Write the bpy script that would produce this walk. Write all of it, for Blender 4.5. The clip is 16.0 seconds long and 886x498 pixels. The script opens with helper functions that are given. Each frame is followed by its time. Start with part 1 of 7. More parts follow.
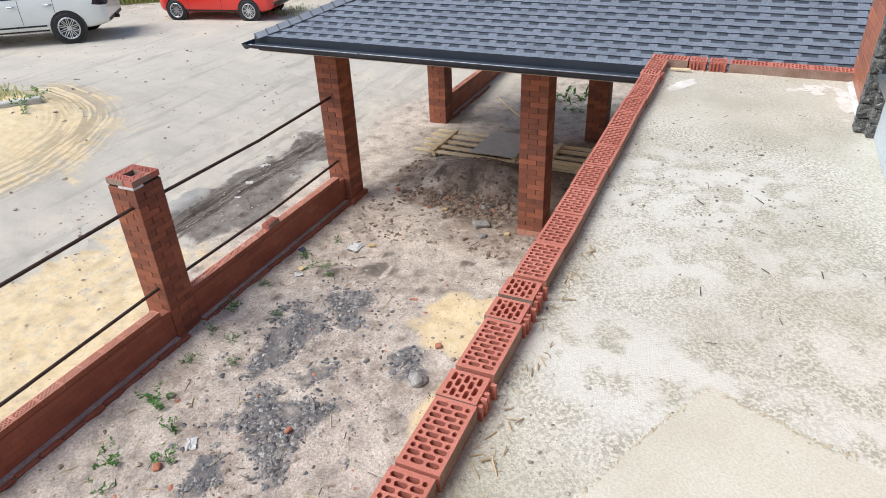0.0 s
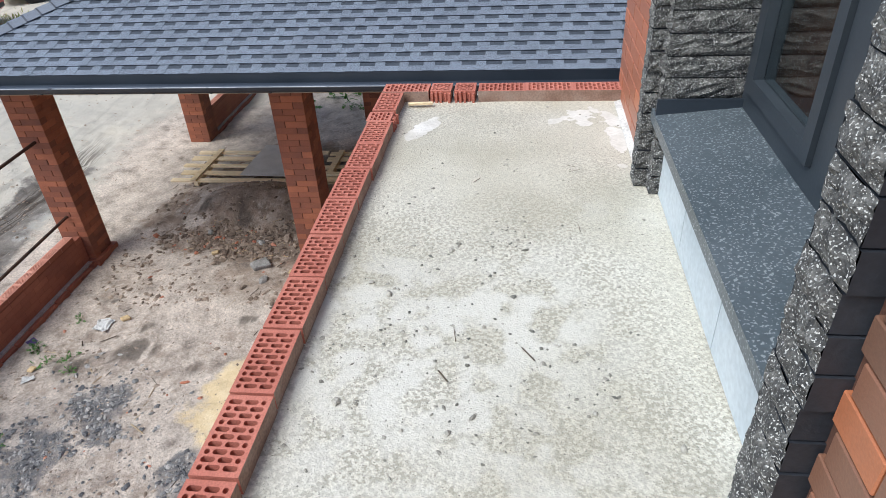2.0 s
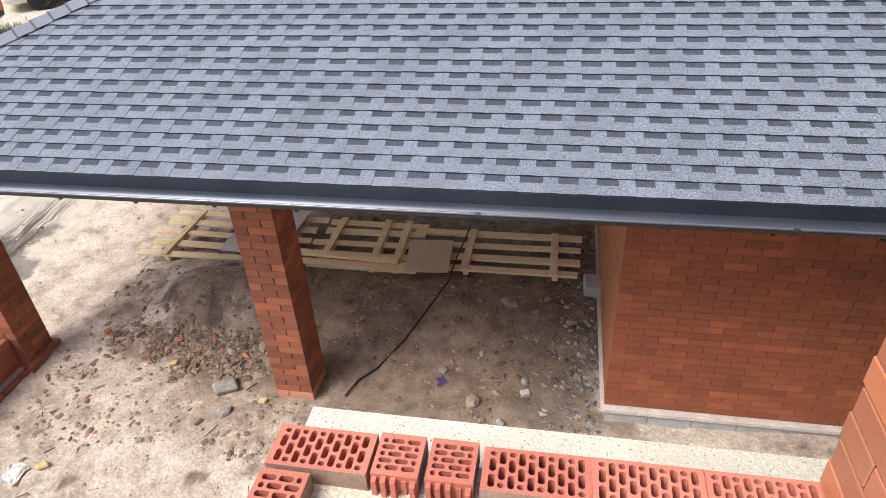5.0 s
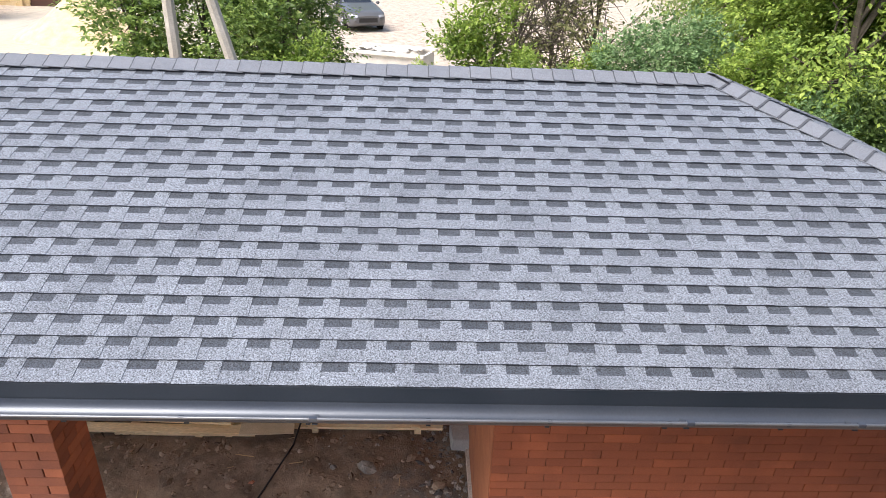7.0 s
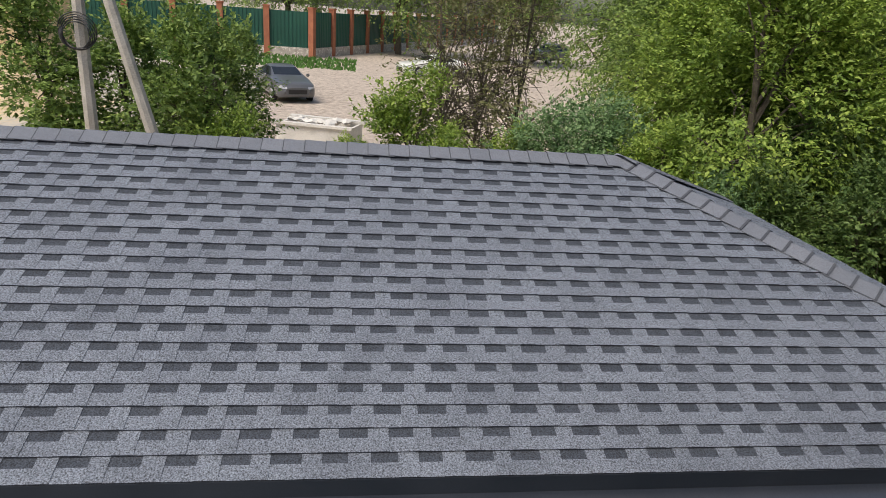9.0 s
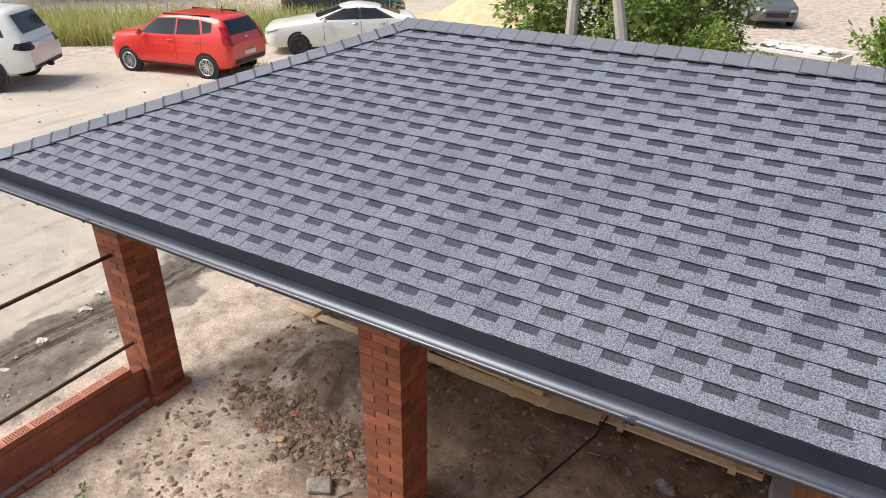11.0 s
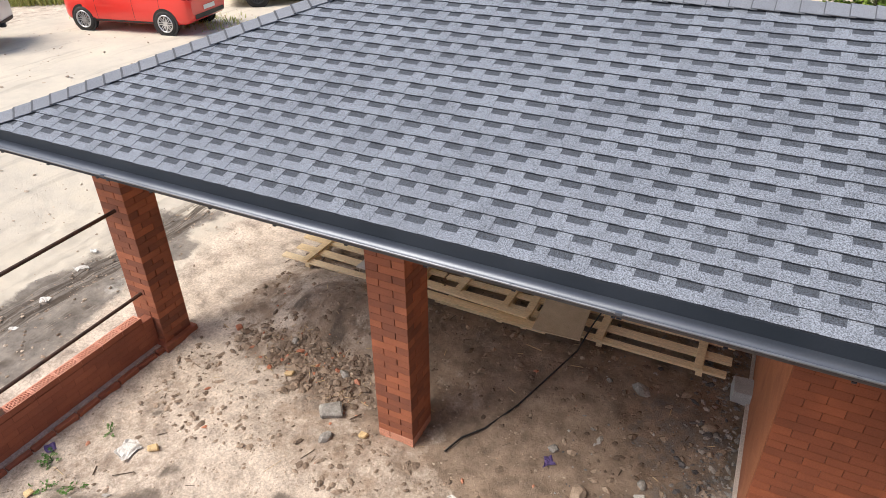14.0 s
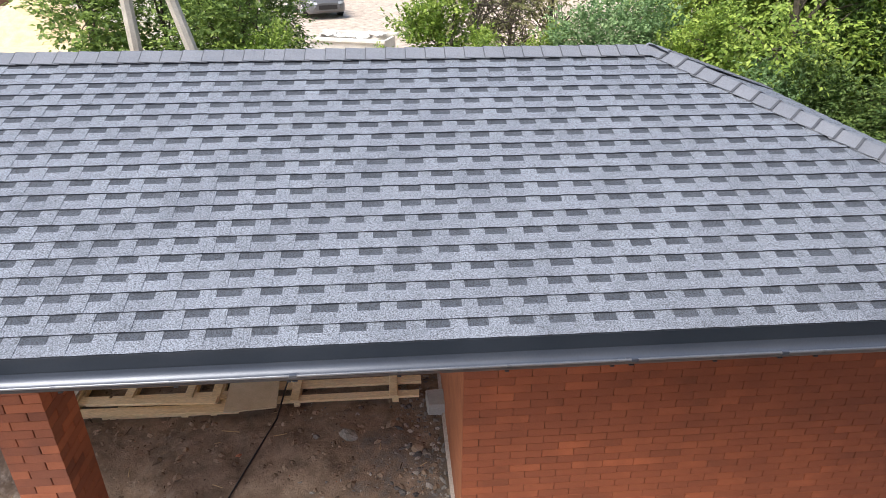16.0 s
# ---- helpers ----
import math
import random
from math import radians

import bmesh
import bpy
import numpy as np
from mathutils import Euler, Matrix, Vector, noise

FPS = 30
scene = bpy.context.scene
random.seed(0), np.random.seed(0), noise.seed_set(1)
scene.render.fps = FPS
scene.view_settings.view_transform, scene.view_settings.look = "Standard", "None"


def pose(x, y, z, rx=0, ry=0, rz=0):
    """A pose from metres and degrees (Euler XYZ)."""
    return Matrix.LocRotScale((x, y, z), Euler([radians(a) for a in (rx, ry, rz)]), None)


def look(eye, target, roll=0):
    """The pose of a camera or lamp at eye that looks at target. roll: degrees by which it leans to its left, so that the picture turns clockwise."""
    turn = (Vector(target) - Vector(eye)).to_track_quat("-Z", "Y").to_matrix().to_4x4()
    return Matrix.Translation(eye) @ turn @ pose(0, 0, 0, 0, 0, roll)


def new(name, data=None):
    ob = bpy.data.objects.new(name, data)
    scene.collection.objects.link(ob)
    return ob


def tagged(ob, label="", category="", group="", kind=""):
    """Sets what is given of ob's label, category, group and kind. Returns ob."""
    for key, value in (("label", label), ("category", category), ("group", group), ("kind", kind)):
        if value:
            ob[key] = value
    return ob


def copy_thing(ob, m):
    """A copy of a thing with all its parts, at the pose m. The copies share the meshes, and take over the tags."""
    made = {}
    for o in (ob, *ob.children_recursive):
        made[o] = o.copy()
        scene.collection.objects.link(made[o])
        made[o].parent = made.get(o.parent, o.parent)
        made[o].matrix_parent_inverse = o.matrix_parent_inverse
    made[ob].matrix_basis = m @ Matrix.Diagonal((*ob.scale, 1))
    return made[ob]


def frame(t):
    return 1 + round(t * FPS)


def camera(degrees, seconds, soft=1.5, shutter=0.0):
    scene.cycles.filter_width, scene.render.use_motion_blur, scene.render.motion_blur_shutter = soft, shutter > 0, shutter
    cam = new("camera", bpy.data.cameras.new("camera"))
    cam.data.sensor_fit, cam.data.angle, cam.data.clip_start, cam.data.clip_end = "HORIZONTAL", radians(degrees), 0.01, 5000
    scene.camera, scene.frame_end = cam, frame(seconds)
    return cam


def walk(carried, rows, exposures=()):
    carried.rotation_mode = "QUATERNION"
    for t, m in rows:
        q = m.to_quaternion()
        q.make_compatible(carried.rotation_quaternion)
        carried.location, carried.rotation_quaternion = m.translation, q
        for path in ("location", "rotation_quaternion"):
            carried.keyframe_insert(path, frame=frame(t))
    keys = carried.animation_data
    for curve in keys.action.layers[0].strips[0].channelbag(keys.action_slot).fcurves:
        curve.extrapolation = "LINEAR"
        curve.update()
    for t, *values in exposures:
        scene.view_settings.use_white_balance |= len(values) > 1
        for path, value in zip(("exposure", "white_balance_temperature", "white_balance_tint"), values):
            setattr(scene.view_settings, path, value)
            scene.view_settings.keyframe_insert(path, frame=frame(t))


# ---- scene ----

# ---------------------------------------------------------------- camera
cam = camera(68.17, 16.0, soft=0.8)
PATH = [
    (0.0, 0.081, -0.096, 1.340, 58.90, 2.09, 24.20),
    (0.5, 0.225, 0.191, 1.340, 59.72, 2.22, 18.91),
    (1.0, 0.207, 0.521, 1.324, 58.06, 2.12, 11.33),
    (1.5, 0.153, 0.911, 1.335, 56.60, 2.32, 5.82),
    (2.0, 0.218, 1.367, 1.298, 56.21, 2.78, 6.11),
    (2.5, 0.196, 1.766, 1.293, 56.31, 1.70, 6.63),
    (3.0, 0.168, 2.174, 1.352, 55.75, 2.95, 6.38),
    (3.5, 0.234, 2.606, 1.329, 55.28, 3.34, 10.33),
    (6.0, 0.067, 4.317, 1.347, 57.32, 0.70, 8.26),
    (6.5, 0.067, 4.523, 1.353, 60.40, -0.37, 2.79),
    (7.0, 0.152, 4.801, 1.372, 63.67, -1.82, -1.10),
    (7.5, 0.277, 4.910, 1.379, 67.18, -2.74, -9.63),
    (8.0, 0.362, 4.919, 1.402, 69.41, -2.58, -16.68),
    (8.5, 0.325, 4.910, 1.397, 70.72, -3.39, -15.38),
    (9.0, 0.255, 4.868, 1.421, 69.89, -4.10, -6.69),
    (9.5, 0.157, 4.873, 1.409, 67.60, -4.05, 2.54),
    (10.0, 0.103, 4.873, 1.286, 64.76, -2.88, 13.12),
    (12.5, -0.002, 4.669, 1.379, 61.39, 0.38, 41.49),
    (13.0, 0.021, 4.514, 1.415, 60.30, 0.63, 37.22),
    (13.5, 0.032, 4.336, 1.407, 59.00, 0.66, 32.01),
    (14.0, 0.057, 4.301, 1.424, 57.87, 0.55, 26.41),
    (14.5, 0.132, 4.335, 1.420, 58.56, 0.69, 18.66),
    (15.0, 0.185, 4.389, 1.413, 60.05, 0.77, 10.13),
    (15.5, 0.207, 4.435, 1.405, 61.84, 0.23, 2.10),
    (16.0, 0.211, 4.459, 1.412, 62.43, -0.11, -4.50),
]

walk(cam, [(t, pose(x, y, z, rx, ry, rz)) for t, x, y, z, rx, ry, rz in PATH],
     exposures=[(0.0, 0.25, 6100, 7), (0.5, -0.02, 6050, 7), (1.5, 0.12, 6000, 6), (2.0, 0.2, 5850, 5), (2.5, 0.2, 6300, 9), (3.5, 0.42, 6550, 10), (6.0, 0.84, 6650, 10), (7.0, 0.93, 6700, 11), (7.5, 0.15, 6750, 10), (8.0, -0.12, 6850, 10), (8.5, -0.12, 6900, 10), (9.0, -0.05, 6900, 10), (9.5, 0.0, 6700, 10),
                (10.0, 0.27, 6750, 10), (12.5, 0.45, 6950, 10), (14.0, 0.63, 6850, 10), (14.5, 0.78, 6700, 10), (15.5, 0.88, 6650, 10), (16.0, 0.85, 6650, 10)])

# ---------------------------------------------------------------- world and sun
SUN_AZ, SUN_EL = radians(-128), radians(56)
world = bpy.data.worlds.new("sky")
scene.world = world
world.use_nodes = True
wn = world.node_tree.nodes
sky = wn.new("ShaderNodeTexSky")
sky.sky_type = "NISHITA"
sky.sun_disc = False
sky.sun_elevation, sky.sun_rotation = SUN_EL, SUN_AZ
sky.air_density, sky.dust_density, sky.ozone_density = 1.0, 3.0, 1.0
world.node_tree.links.new(sky.outputs[0], wn["Background"].inputs[0])
wn["Background"].inputs[1].default_value = 0.14
sun = new("sun", bpy.data.lights.new("sun", "SUN"))
sun.data.energy, sun.data.angle, sun.data.color = 2.6, radians(34), (1.0, 0.95, 0.88)
sun.matrix_world = look((math.sin(SUN_AZ) * math.cos(SUN_EL) * 50, math.cos(SUN_AZ) * math.cos(SUN_EL) * 50, math.sin(SUN_EL) * 50), (0, 0, 0))


# ---------------------------------------------------------------- materials
def ramp(nodes, stops, constant=False):
    r = nodes.new("ShaderNodeValToRGB")
    while len(r.color_ramp.elements) < len(stops):
        r.color_ramp.elements.new(0.5)
    for e, (p, c) in zip(r.color_ramp.elements, stops):
        e.position, e.color = p, (*c, 1)
    if constant:
        r.color_ramp.interpolation = "CONSTANT"
    return r


def mat(name, stops, scale=6.0, rough=0.8, metal=0.0, fine=90.0, grain=0.25, bump=0.25, rnd="", spread=0.2, clear=0.0, specks=None, stretch=(1, 1, 1)):
    """Noise-mottled surface. stops: colours from low to high; rnd: 'object' or 'island' shifts the value piece by piece;
    specks: (colour, scale, threshold) for small light flecks."""
    m = bpy.data.materials.new(name)
    m.use_nodes = True
    nt = m.node_tree
    N, K = nt.nodes, nt.links
    b = N["Principled BSDF"]
    b.inputs["Roughness"].default_value, b.inputs["Metallic"].default_value = rough, metal
    b.inputs["Coat Weight"].default_value = clear
    b.inputs["Coat Roughness"].default_value = 0.06
    geo = N.new("ShaderNodeNewGeometry")
    mp = N.new("ShaderNodeMapping")
    mp.inputs["Scale"].default_value = stretch
    if stretch == (1, 1, 1):
        mp.inputs["Rotation"].default_value = (0.62, 0.41, 0.87)
    K.new(geo.outputs["Position"], mp.inputs["Vector"])
    big = N.new("ShaderNodeTexNoise")
    big.inputs["Scale"].default_value, big.inputs["Detail"].default_value = scale, 6
    K.new(mp.outputs[0], big.inputs["Vector"])
    small = N.new("ShaderNodeTexNoise")
    small.inputs["Scale"].default_value, small.inputs["Detail"].default_value = fine, 3
    K.new(mp.outputs[0], small.inputs["Vector"])
    spreadn = N.new("ShaderNodeMapRange")
    spreadn.inputs["From Min"].default_value, spreadn.inputs["From Max"].default_value = 0.3, 0.7
    K.new(big.outputs["Fac"], spreadn.inputs["Value"])
    fac = spreadn.outputs[0]
    if rnd:
        src = (N.new("ShaderNodeObjectInfo") if rnd == "object" else geo)
        val = src.outputs["Random" if rnd == "object" else "Random Per Island"]
        mix = N.new("ShaderNodeMix")
        mix.inputs[0].default_value = 1 - spread
        K.new(fac, mix.inputs[2])
        K.new(val, mix.inputs[3])
        fac = mix.outputs[0]
    n = len(stops)
    r = ramp(N, [(i / max(1, n - 1), c) for i, c in enumerate(stops)])
    K.new(fac, r.inputs[0])
    hsv = N.new("ShaderNodeHueSaturation")
    mr = N.new("ShaderNodeMapRange")
    mr.inputs["From Min"].default_value, mr.inputs["From Max"].default_value = 0.3, 0.7
    mr.inputs["To Min"].default_value, mr.inputs["To Max"].default_value = 1 - grain, 1 + grain
    K.new(small.outputs["Fac"], mr.inputs["Value"])
    K.new(mr.outputs[0], hsv.inputs["Value"])
    K.new(r.outputs[0], hsv.inputs["Color"])
    out = hsv.outputs[0]
    if specks:
        colour, sc, cut = specks
        vo = N.new("ShaderNodeTexNoise")
        vo.inputs["Scale"].default_value, vo.inputs["Detail"].default_value = sc, 1
        K.new(geo.outputs["Position"], vo.inputs["Vector"])
        st = N.new("ShaderNodeMapRange")
        st.inputs["From Min"].default_value, st.inputs["From Max"].default_value = cut, cut + 0.04
        K.new(vo.outputs["Fac"], st.inputs["Value"])
        mx = N.new("ShaderNodeMix")
        mx.data_type = "RGBA"
        K.new(st.outputs[0], mx.inputs[0])
        K.new(out, mx.inputs[6])
        mx.inputs[7].default_value = (*colour, 1)
        out = mx.outputs[2]
    K.new(out, b.inputs["Base Color"])
    if bump:
        bp = N.new("ShaderNodeBump")
        bp.inputs["Strength"].default_value, bp.inputs["Distance"].default_value = bump, 0.01
        K.new(small.outputs["Fac"], bp.inputs["Height"])
        K.new(bp.outputs[0], b.inputs["Normal"])
    return m


BRICKS = [(0.17, 0.062, 0.04), (0.22, 0.077, 0.045), (0.27, 0.092, 0.05), (0.32, 0.108, 0.056), (0.42, 0.14, 0.07)]
M_BRICK = mat("red_brown_brick", BRICKS, 5, 0.75, fine=140, grain=0.15, bump=0.2, rnd="object", spread=0.25)
M_BRICKJ = mat("red_brown_brickwork", BRICKS, 5, 0.75, fine=140, grain=0.15, bump=0.2, rnd="island", spread=0.25)
M_HOUSE = mat("smooth_facing_brick", [(0.15, 0.084, 0.058), (0.185, 0.098, 0.065), (0.225, 0.11, 0.069), (0.29, 0.123, 0.071), (0.55, 0.18, 0.07)], 4, 0.42, fine=160, grain=0.08, bump=0.08, rnd="object", spread=0.15)
# lighter copy of the house brick, sunlight painted in for the far wall
M_HOUSE_LIT = mat("facing_brick_painted_sunlit", [(0.30, 0.115, 0.068), (0.36, 0.135, 0.075), (0.42, 0.15, 0.08), (0.50, 0.175, 0.085)], 4, 0.42, fine=160, grain=0.08, bump=0.08, rnd="object", spread=0.15)
M_GARAGE = mat("garage_brick", [(0.195, 0.061, 0.031), (0.26, 0.078, 0.038), (0.30, 0.09, 0.042), (0.44, 0.13, 0.057)], 3, 0.7, fine=120, grain=0.12, bump=0.15, rnd="object", spread=0.4)
M_GARAGEJ = mat("garage_brickwork", [(0.195, 0.061, 0.031), (0.26, 0.078, 0.038), (0.30, 0.09, 0.042), (0.44, 0.13, 0.057)], 3, 0.7, fine=120, grain=0.12, bump=0.15, rnd="island", spread=0.4)
M_MORTAR_AND_SHADE = mat("dark_mortar_and_slot_shade", [(0.08, 0.036, 0.025), (0.13, 0.058, 0.038)], 8, 0.9)
M_REDMORTAR = mat("red_tinted_mortar", [(0.20, 0.066, 0.04), (0.28, 0.093, 0.053)], 6, 0.9)
M_PERF = mat("raw_red_perforated_brick", [(0.40, 0.125, 0.088), (0.48, 0.165, 0.118), (0.55, 0.21, 0.155)], 7, 0.85, fine=200, grain=0.15, rnd="object", spread=0.5)
M_FENCE = mat("fence_brick_face", [(0.23, 0.075, 0.045), (0.31, 0.103, 0.058), (0.38, 0.13, 0.07)], 3, 0.75, fine=120, grain=0.15, rnd="object", spread=0.5)
M_PINK = mat("pale_pink_base_brick", [(0.50, 0.22, 0.14), (0.60, 0.29, 0.20)], 6, 0.8, rnd="object", spread=0.5)
M_RENDER = mat("orange_brown_render", [(0.32, 0.12, 0.065), (0.42, 0.165, 0.085), (0.36, 0.14, 0.07)], 3, 0.8, fine=60, grain=0.12)
M_BLOCK = mat("grey_concrete_block", [(0.36, 0.37, 0.37), (0.48, 0.49, 0.49)], 6, 0.9)
M_LEDGE = mat("pale_cement_ledge", [(0.55, 0.50, 0.46), (0.68, 0.64, 0.60)], 7, 0.9)
M_SHINGLE = mat("grey_granule_shingle", [(0.134, 0.154, 0.19), (0.163, 0.186, 0.226), (0.19, 0.217, 0.262)], 2.0, 0.85, fine=120, grain=0.78, bump=0.5, rnd="island", spread=0.55)
M_BAND = mat("dark_band_granules_and_edge_shade", [(0.042, 0.051, 0.068), (0.06, 0.071, 0.091)], 3.0, 0.9, fine=120, grain=0.7, bump=0.4)
M_CAP = mat("ridge_shingle_granules", [(0.148, 0.164, 0.196), (0.196, 0.214, 0.25)], 2.0, 0.88, fine=260, grain=0.45, bump=0.35, rnd="object", spread=0.5)
M_CAPEND = mat("dark_cap_end_granules", [(0.06, 0.067, 0.082), (0.082, 0.09, 0.106)], 3.0, 0.9, fine=260, grain=0.5, bump=0.3)
M_NAVY = mat("dark_blue_grey_painted_steel", [(0.022, 0.03, 0.042), (0.034, 0.043, 0.058)], 2, 0.42, 0.0, grain=0.06, bump=0.02)
M_GUTTER = mat("gloss_dark_gutter_steel", [(0.066, 0.08, 0.108), (0.09, 0.105, 0.134)], 2, 0.34, 0.4, grain=0.05, bump=0.0)
# rim lighter than the gutter, to paint the highlight along it
M_BEAD = mat("gutter_rim_highlight", [(0.15, 0.165, 0.19), (0.20, 0.215, 0.24)], 3, 0.28, 0.5, grain=0.05, bump=0)
M_SOFFIT = mat("pale_bounce_soffit", [(0.46, 0.36, 0.25), (0.56, 0.45, 0.33)], 3, 0.7)
M_STONE = mat("split_dark_stone", [(0.03, 0.03, 0.031), (0.085, 0.084, 0.08), (0.18, 0.176, 0.165)], 30, 0.7, fine=150, grain=0.5, bump=0.9, specks=((0.55, 0.55, 0.53), 230, 0.605))
M_SAWN = mat("smooth_black_stone_side", [(0.016, 0.019, 0.026), (0.03, 0.034, 0.043)], 5, 0.5, grain=0.15, bump=0.1)
M_JOINT = mat("grey_stone_joint", [(0.14, 0.14, 0.14), (0.22, 0.22, 0.22)], 9, 0.9)
M_SILL = mat("dark_grey_sill_metal", [(0.066, 0.085, 0.10), (0.10, 0.12, 0.138)], 3, 0.33, 0.0, fine=60, grain=0.12, bump=0.12, specks=((0.30, 0.33, 0.35), 130, 0.60))
M_FRAME = mat("anthracite_window_frame", [(0.03, 0.038, 0.048), (0.044, 0.053, 0.064)], 3, 0.42, grain=0.06, bump=0.03)
M_PANEL = mat("pale_blue_grey_panel", [(0.50, 0.56, 0.60), (0.62, 0.67, 0.70)], 3, 0.7, fine=50, grain=0.08, bump=0.1)
M_RAIL = mat("rusty_steel_rail", [(0.035, 0.022, 0.018), (0.09, 0.045, 0.03)], 9, 0.6, 0.3)
M_MORTARPALE = mat("pale_cement_smear", [(0.5, 0.49, 0.47), (0.68, 0.67, 0.64)], 12, 0.9)


def concrete():
    m = mat("weathered_concrete_screed", [(0.46, 0.43, 0.345), (0.545, 0.515, 0.43), (0.61, 0.582, 0.50), (0.67, 0.645, 0.57)], 1.6, 0.9, fine=170, grain=0.17, bump=0.4, specks=((0.25, 0.235, 0.20), 120, 0.665))
    nt = m.node_tree
    N, K = nt.nodes, nt.links
    b = N["Principled BSDF"]
    base = b.inputs["Base Color"].links[0].from_socket
    geo = [n for n in N if n.bl_idname == "ShaderNodeNewGeometry"][0]
    xyz, near = N.new("ShaderNodeSeparateXYZ"), N.new("ShaderNodeMapRange")
    K.new(geo.outputs["Position"], xyz.inputs[0])
    for k, val in (("From Min", 2.9), ("From Max", 3.9), ("To Min", 0.17), ("To Max", -0.10)):
        near.inputs[k].default_value = val
    K.new(xyz.outputs["Y"], near.inputs["Value"])
    turned = N.new("ShaderNodeMapping")
    turned.inputs["Rotation"].default_value = (0.7, 0.5, 1.1)
    K.new(geo.outputs["Position"], turned.inputs["Vector"])
    # rough worn zones with open aggregate, and thin white lime bloom
    for colour, sc, lo, hi, fine, cut in (((0.34, 0.317, 0.26), 1.3, 0.20, 0.60, 85, 0.45), ((0.66, 0.64, 0.585), 1.4, 0.53, 0.74, 9, 0.42)):
        n1, n2 = N.new("ShaderNodeTexNoise"), N.new("ShaderNodeTexNoise")
        n1.inputs["Scale"].default_value, n2.inputs["Scale"].default_value = sc, fine
        n1.inputs["Detail"].default_value, n2.inputs["Detail"].default_value = 5, 4
        K.new(turned.outputs[0], n1.inputs["Vector"])
        K.new(turned.outputs[0], n2.inputs["Vector"])
        r1, r2 = N.new("ShaderNodeMapRange"), N.new("ShaderNodeMapRange")
        r1.inputs["From Min"].default_value, r1.inputs["From Max"].default_value = lo, hi
        r2.inputs["From Min"].default_value, r2.inputs["From Max"].default_value = cut, cut + 0.12
        r2.inputs["To Max"].default_value = 0.8
        add = N.new("ShaderNodeMath")
        K.new(n1.outputs["Fac"], add.inputs[0])
        K.new(near.outputs[0], add.inputs[1])
        K.new(add.outputs[0], r1.inputs["Value"])
        K.new(n2.outputs["Fac"], r2.inputs["Value"])
        mu = N.new("ShaderNodeMath")
        mu.operation = "MULTIPLY"
        K.new(r1.outputs[0], mu.inputs[0])
        K.new(r2.outputs[0], mu.inputs[1])
        mx = N.new("ShaderNodeMix")
        mx.data_type = "RGBA"
        K.new(mu.outputs[0], mx.inputs[0])
        K.new(base, mx.inputs[6])
        mx.inputs[7].default_value = (*colour, 1)
        base = mx.outputs[2]
    K.new(base, b.inputs["Base Color"])
    return m


M_SLAB = concrete()


def glass():
    m = bpy.data.materials.new("window_glass")
    m.use_nodes = True
    b = m.node_tree.nodes["Principled BSDF"]
    b.inputs["Base Color"].default_value = (0.75, 0.82, 0.82, 1)
    b.inputs["Roughness"].default_value = 0.02
    b.inputs["Transmission Weight"].default_value = 1.0
    b.inputs["IOR"].default_value = 1.5
    return m


M_GLASS = glass()


# ---------------------------------------------------------------- mesh helpers
def mesh(name, verts, faces, mats, idx=None, smooth=False):
    me = bpy.data.meshes.new(name)
    me.from_pydata([tuple(v) for v in verts], [], faces)
    for m in (mats if isinstance(mats, (list, tuple)) else [mats]):
        me.materials.append(m)
    if idx is not None:
        me.polygons.foreach_set("material_index", idx)
    if smooth:
        me.polygons.foreach_set("use_smooth", [True] * len(me.polygons))
    me.update()
    return me


def put(name, me, parent=None, m=None, label="", category="", group="", kind=""):
    ob = new(name, me)
    if parent is not None:
        ob.parent = parent
    if m is not None:
        ob.matrix_basis = m
    return tagged(ob, label, category, group, kind)


def part(name, bm, material, parent, label=""):
    me = bpy.data.meshes.new(name)
    bmesh.ops.recalc_face_normals(bm, faces=bm.faces)
    bm.to_mesh(me)
    bm.free()
    for m in (material if isinstance(material, (list, tuple)) else [material]):
        me.materials.append(m)
    return put(name, me, parent, None, label)


def empty(name, x=0, y=0, z=0, rz=0, **tags):
    ob = new(name)
    ob.matrix_basis = pose(x, y, z, 0, 0, rz)
    return tagged(ob, **tags)


BOXF = [(0, 1, 3, 2), (4, 6, 7, 5), (0, 4, 5, 1), (2, 3, 7, 6), (0, 2, 6, 4), (1, 5, 7, 3)]


def boxv(x0, y0, z0, x1, y1, z1):
    return [(x, y, z) for x in (x0, x1) for y in (y0, y1) for z in (z0, z1)]


def box_mesh(name, material, *b):
    return mesh(name, boxv(*b), BOXF, material)


def boxes_mesh(name, material, boxes):
    v, f = [], []
    for b in boxes:
        n = len(v)
        v += boxv(*b)
        f += [tuple(n + i for i in q) for q in BOXF]
    return mesh(name, v, f, material)


def bevel_box(name, material, lx, ly, lz, c=0.004, seed=0, wobble=0.0, segments=1):
    """A box from the origin's middle, with chamfered, slightly uneven edges."""
    rng = random.Random(seed)
    bm = bmesh.new()
    bmesh.ops.create_cube(bm, size=1)
    for v in bm.verts:
        v.co = Vector((v.co.x * lx, v.co.y * ly, v.co.z * lz)) + Vector([rng.uniform(-wobble, wobble) for _ in range(3)])
    bmesh.ops.bevel(bm, geom=bm.edges[:], offset=c, segments=segments, affect="EDGES")
    me = bpy.data.meshes.new(name)
    bm.to_mesh(me)
    bm.free()
    me.materials.append(material)
    return me


def bm_box(bm, x0, y0, z0, x1, y1, z1, m=None):
    vs = [bm.verts.new(Vector(p) if m is None else m @ Vector(p)) for p in boxv(x0, y0, z0, x1, y1, z1)]
    for q in BOXF:
        bm.faces.new([vs[i] for i in q])


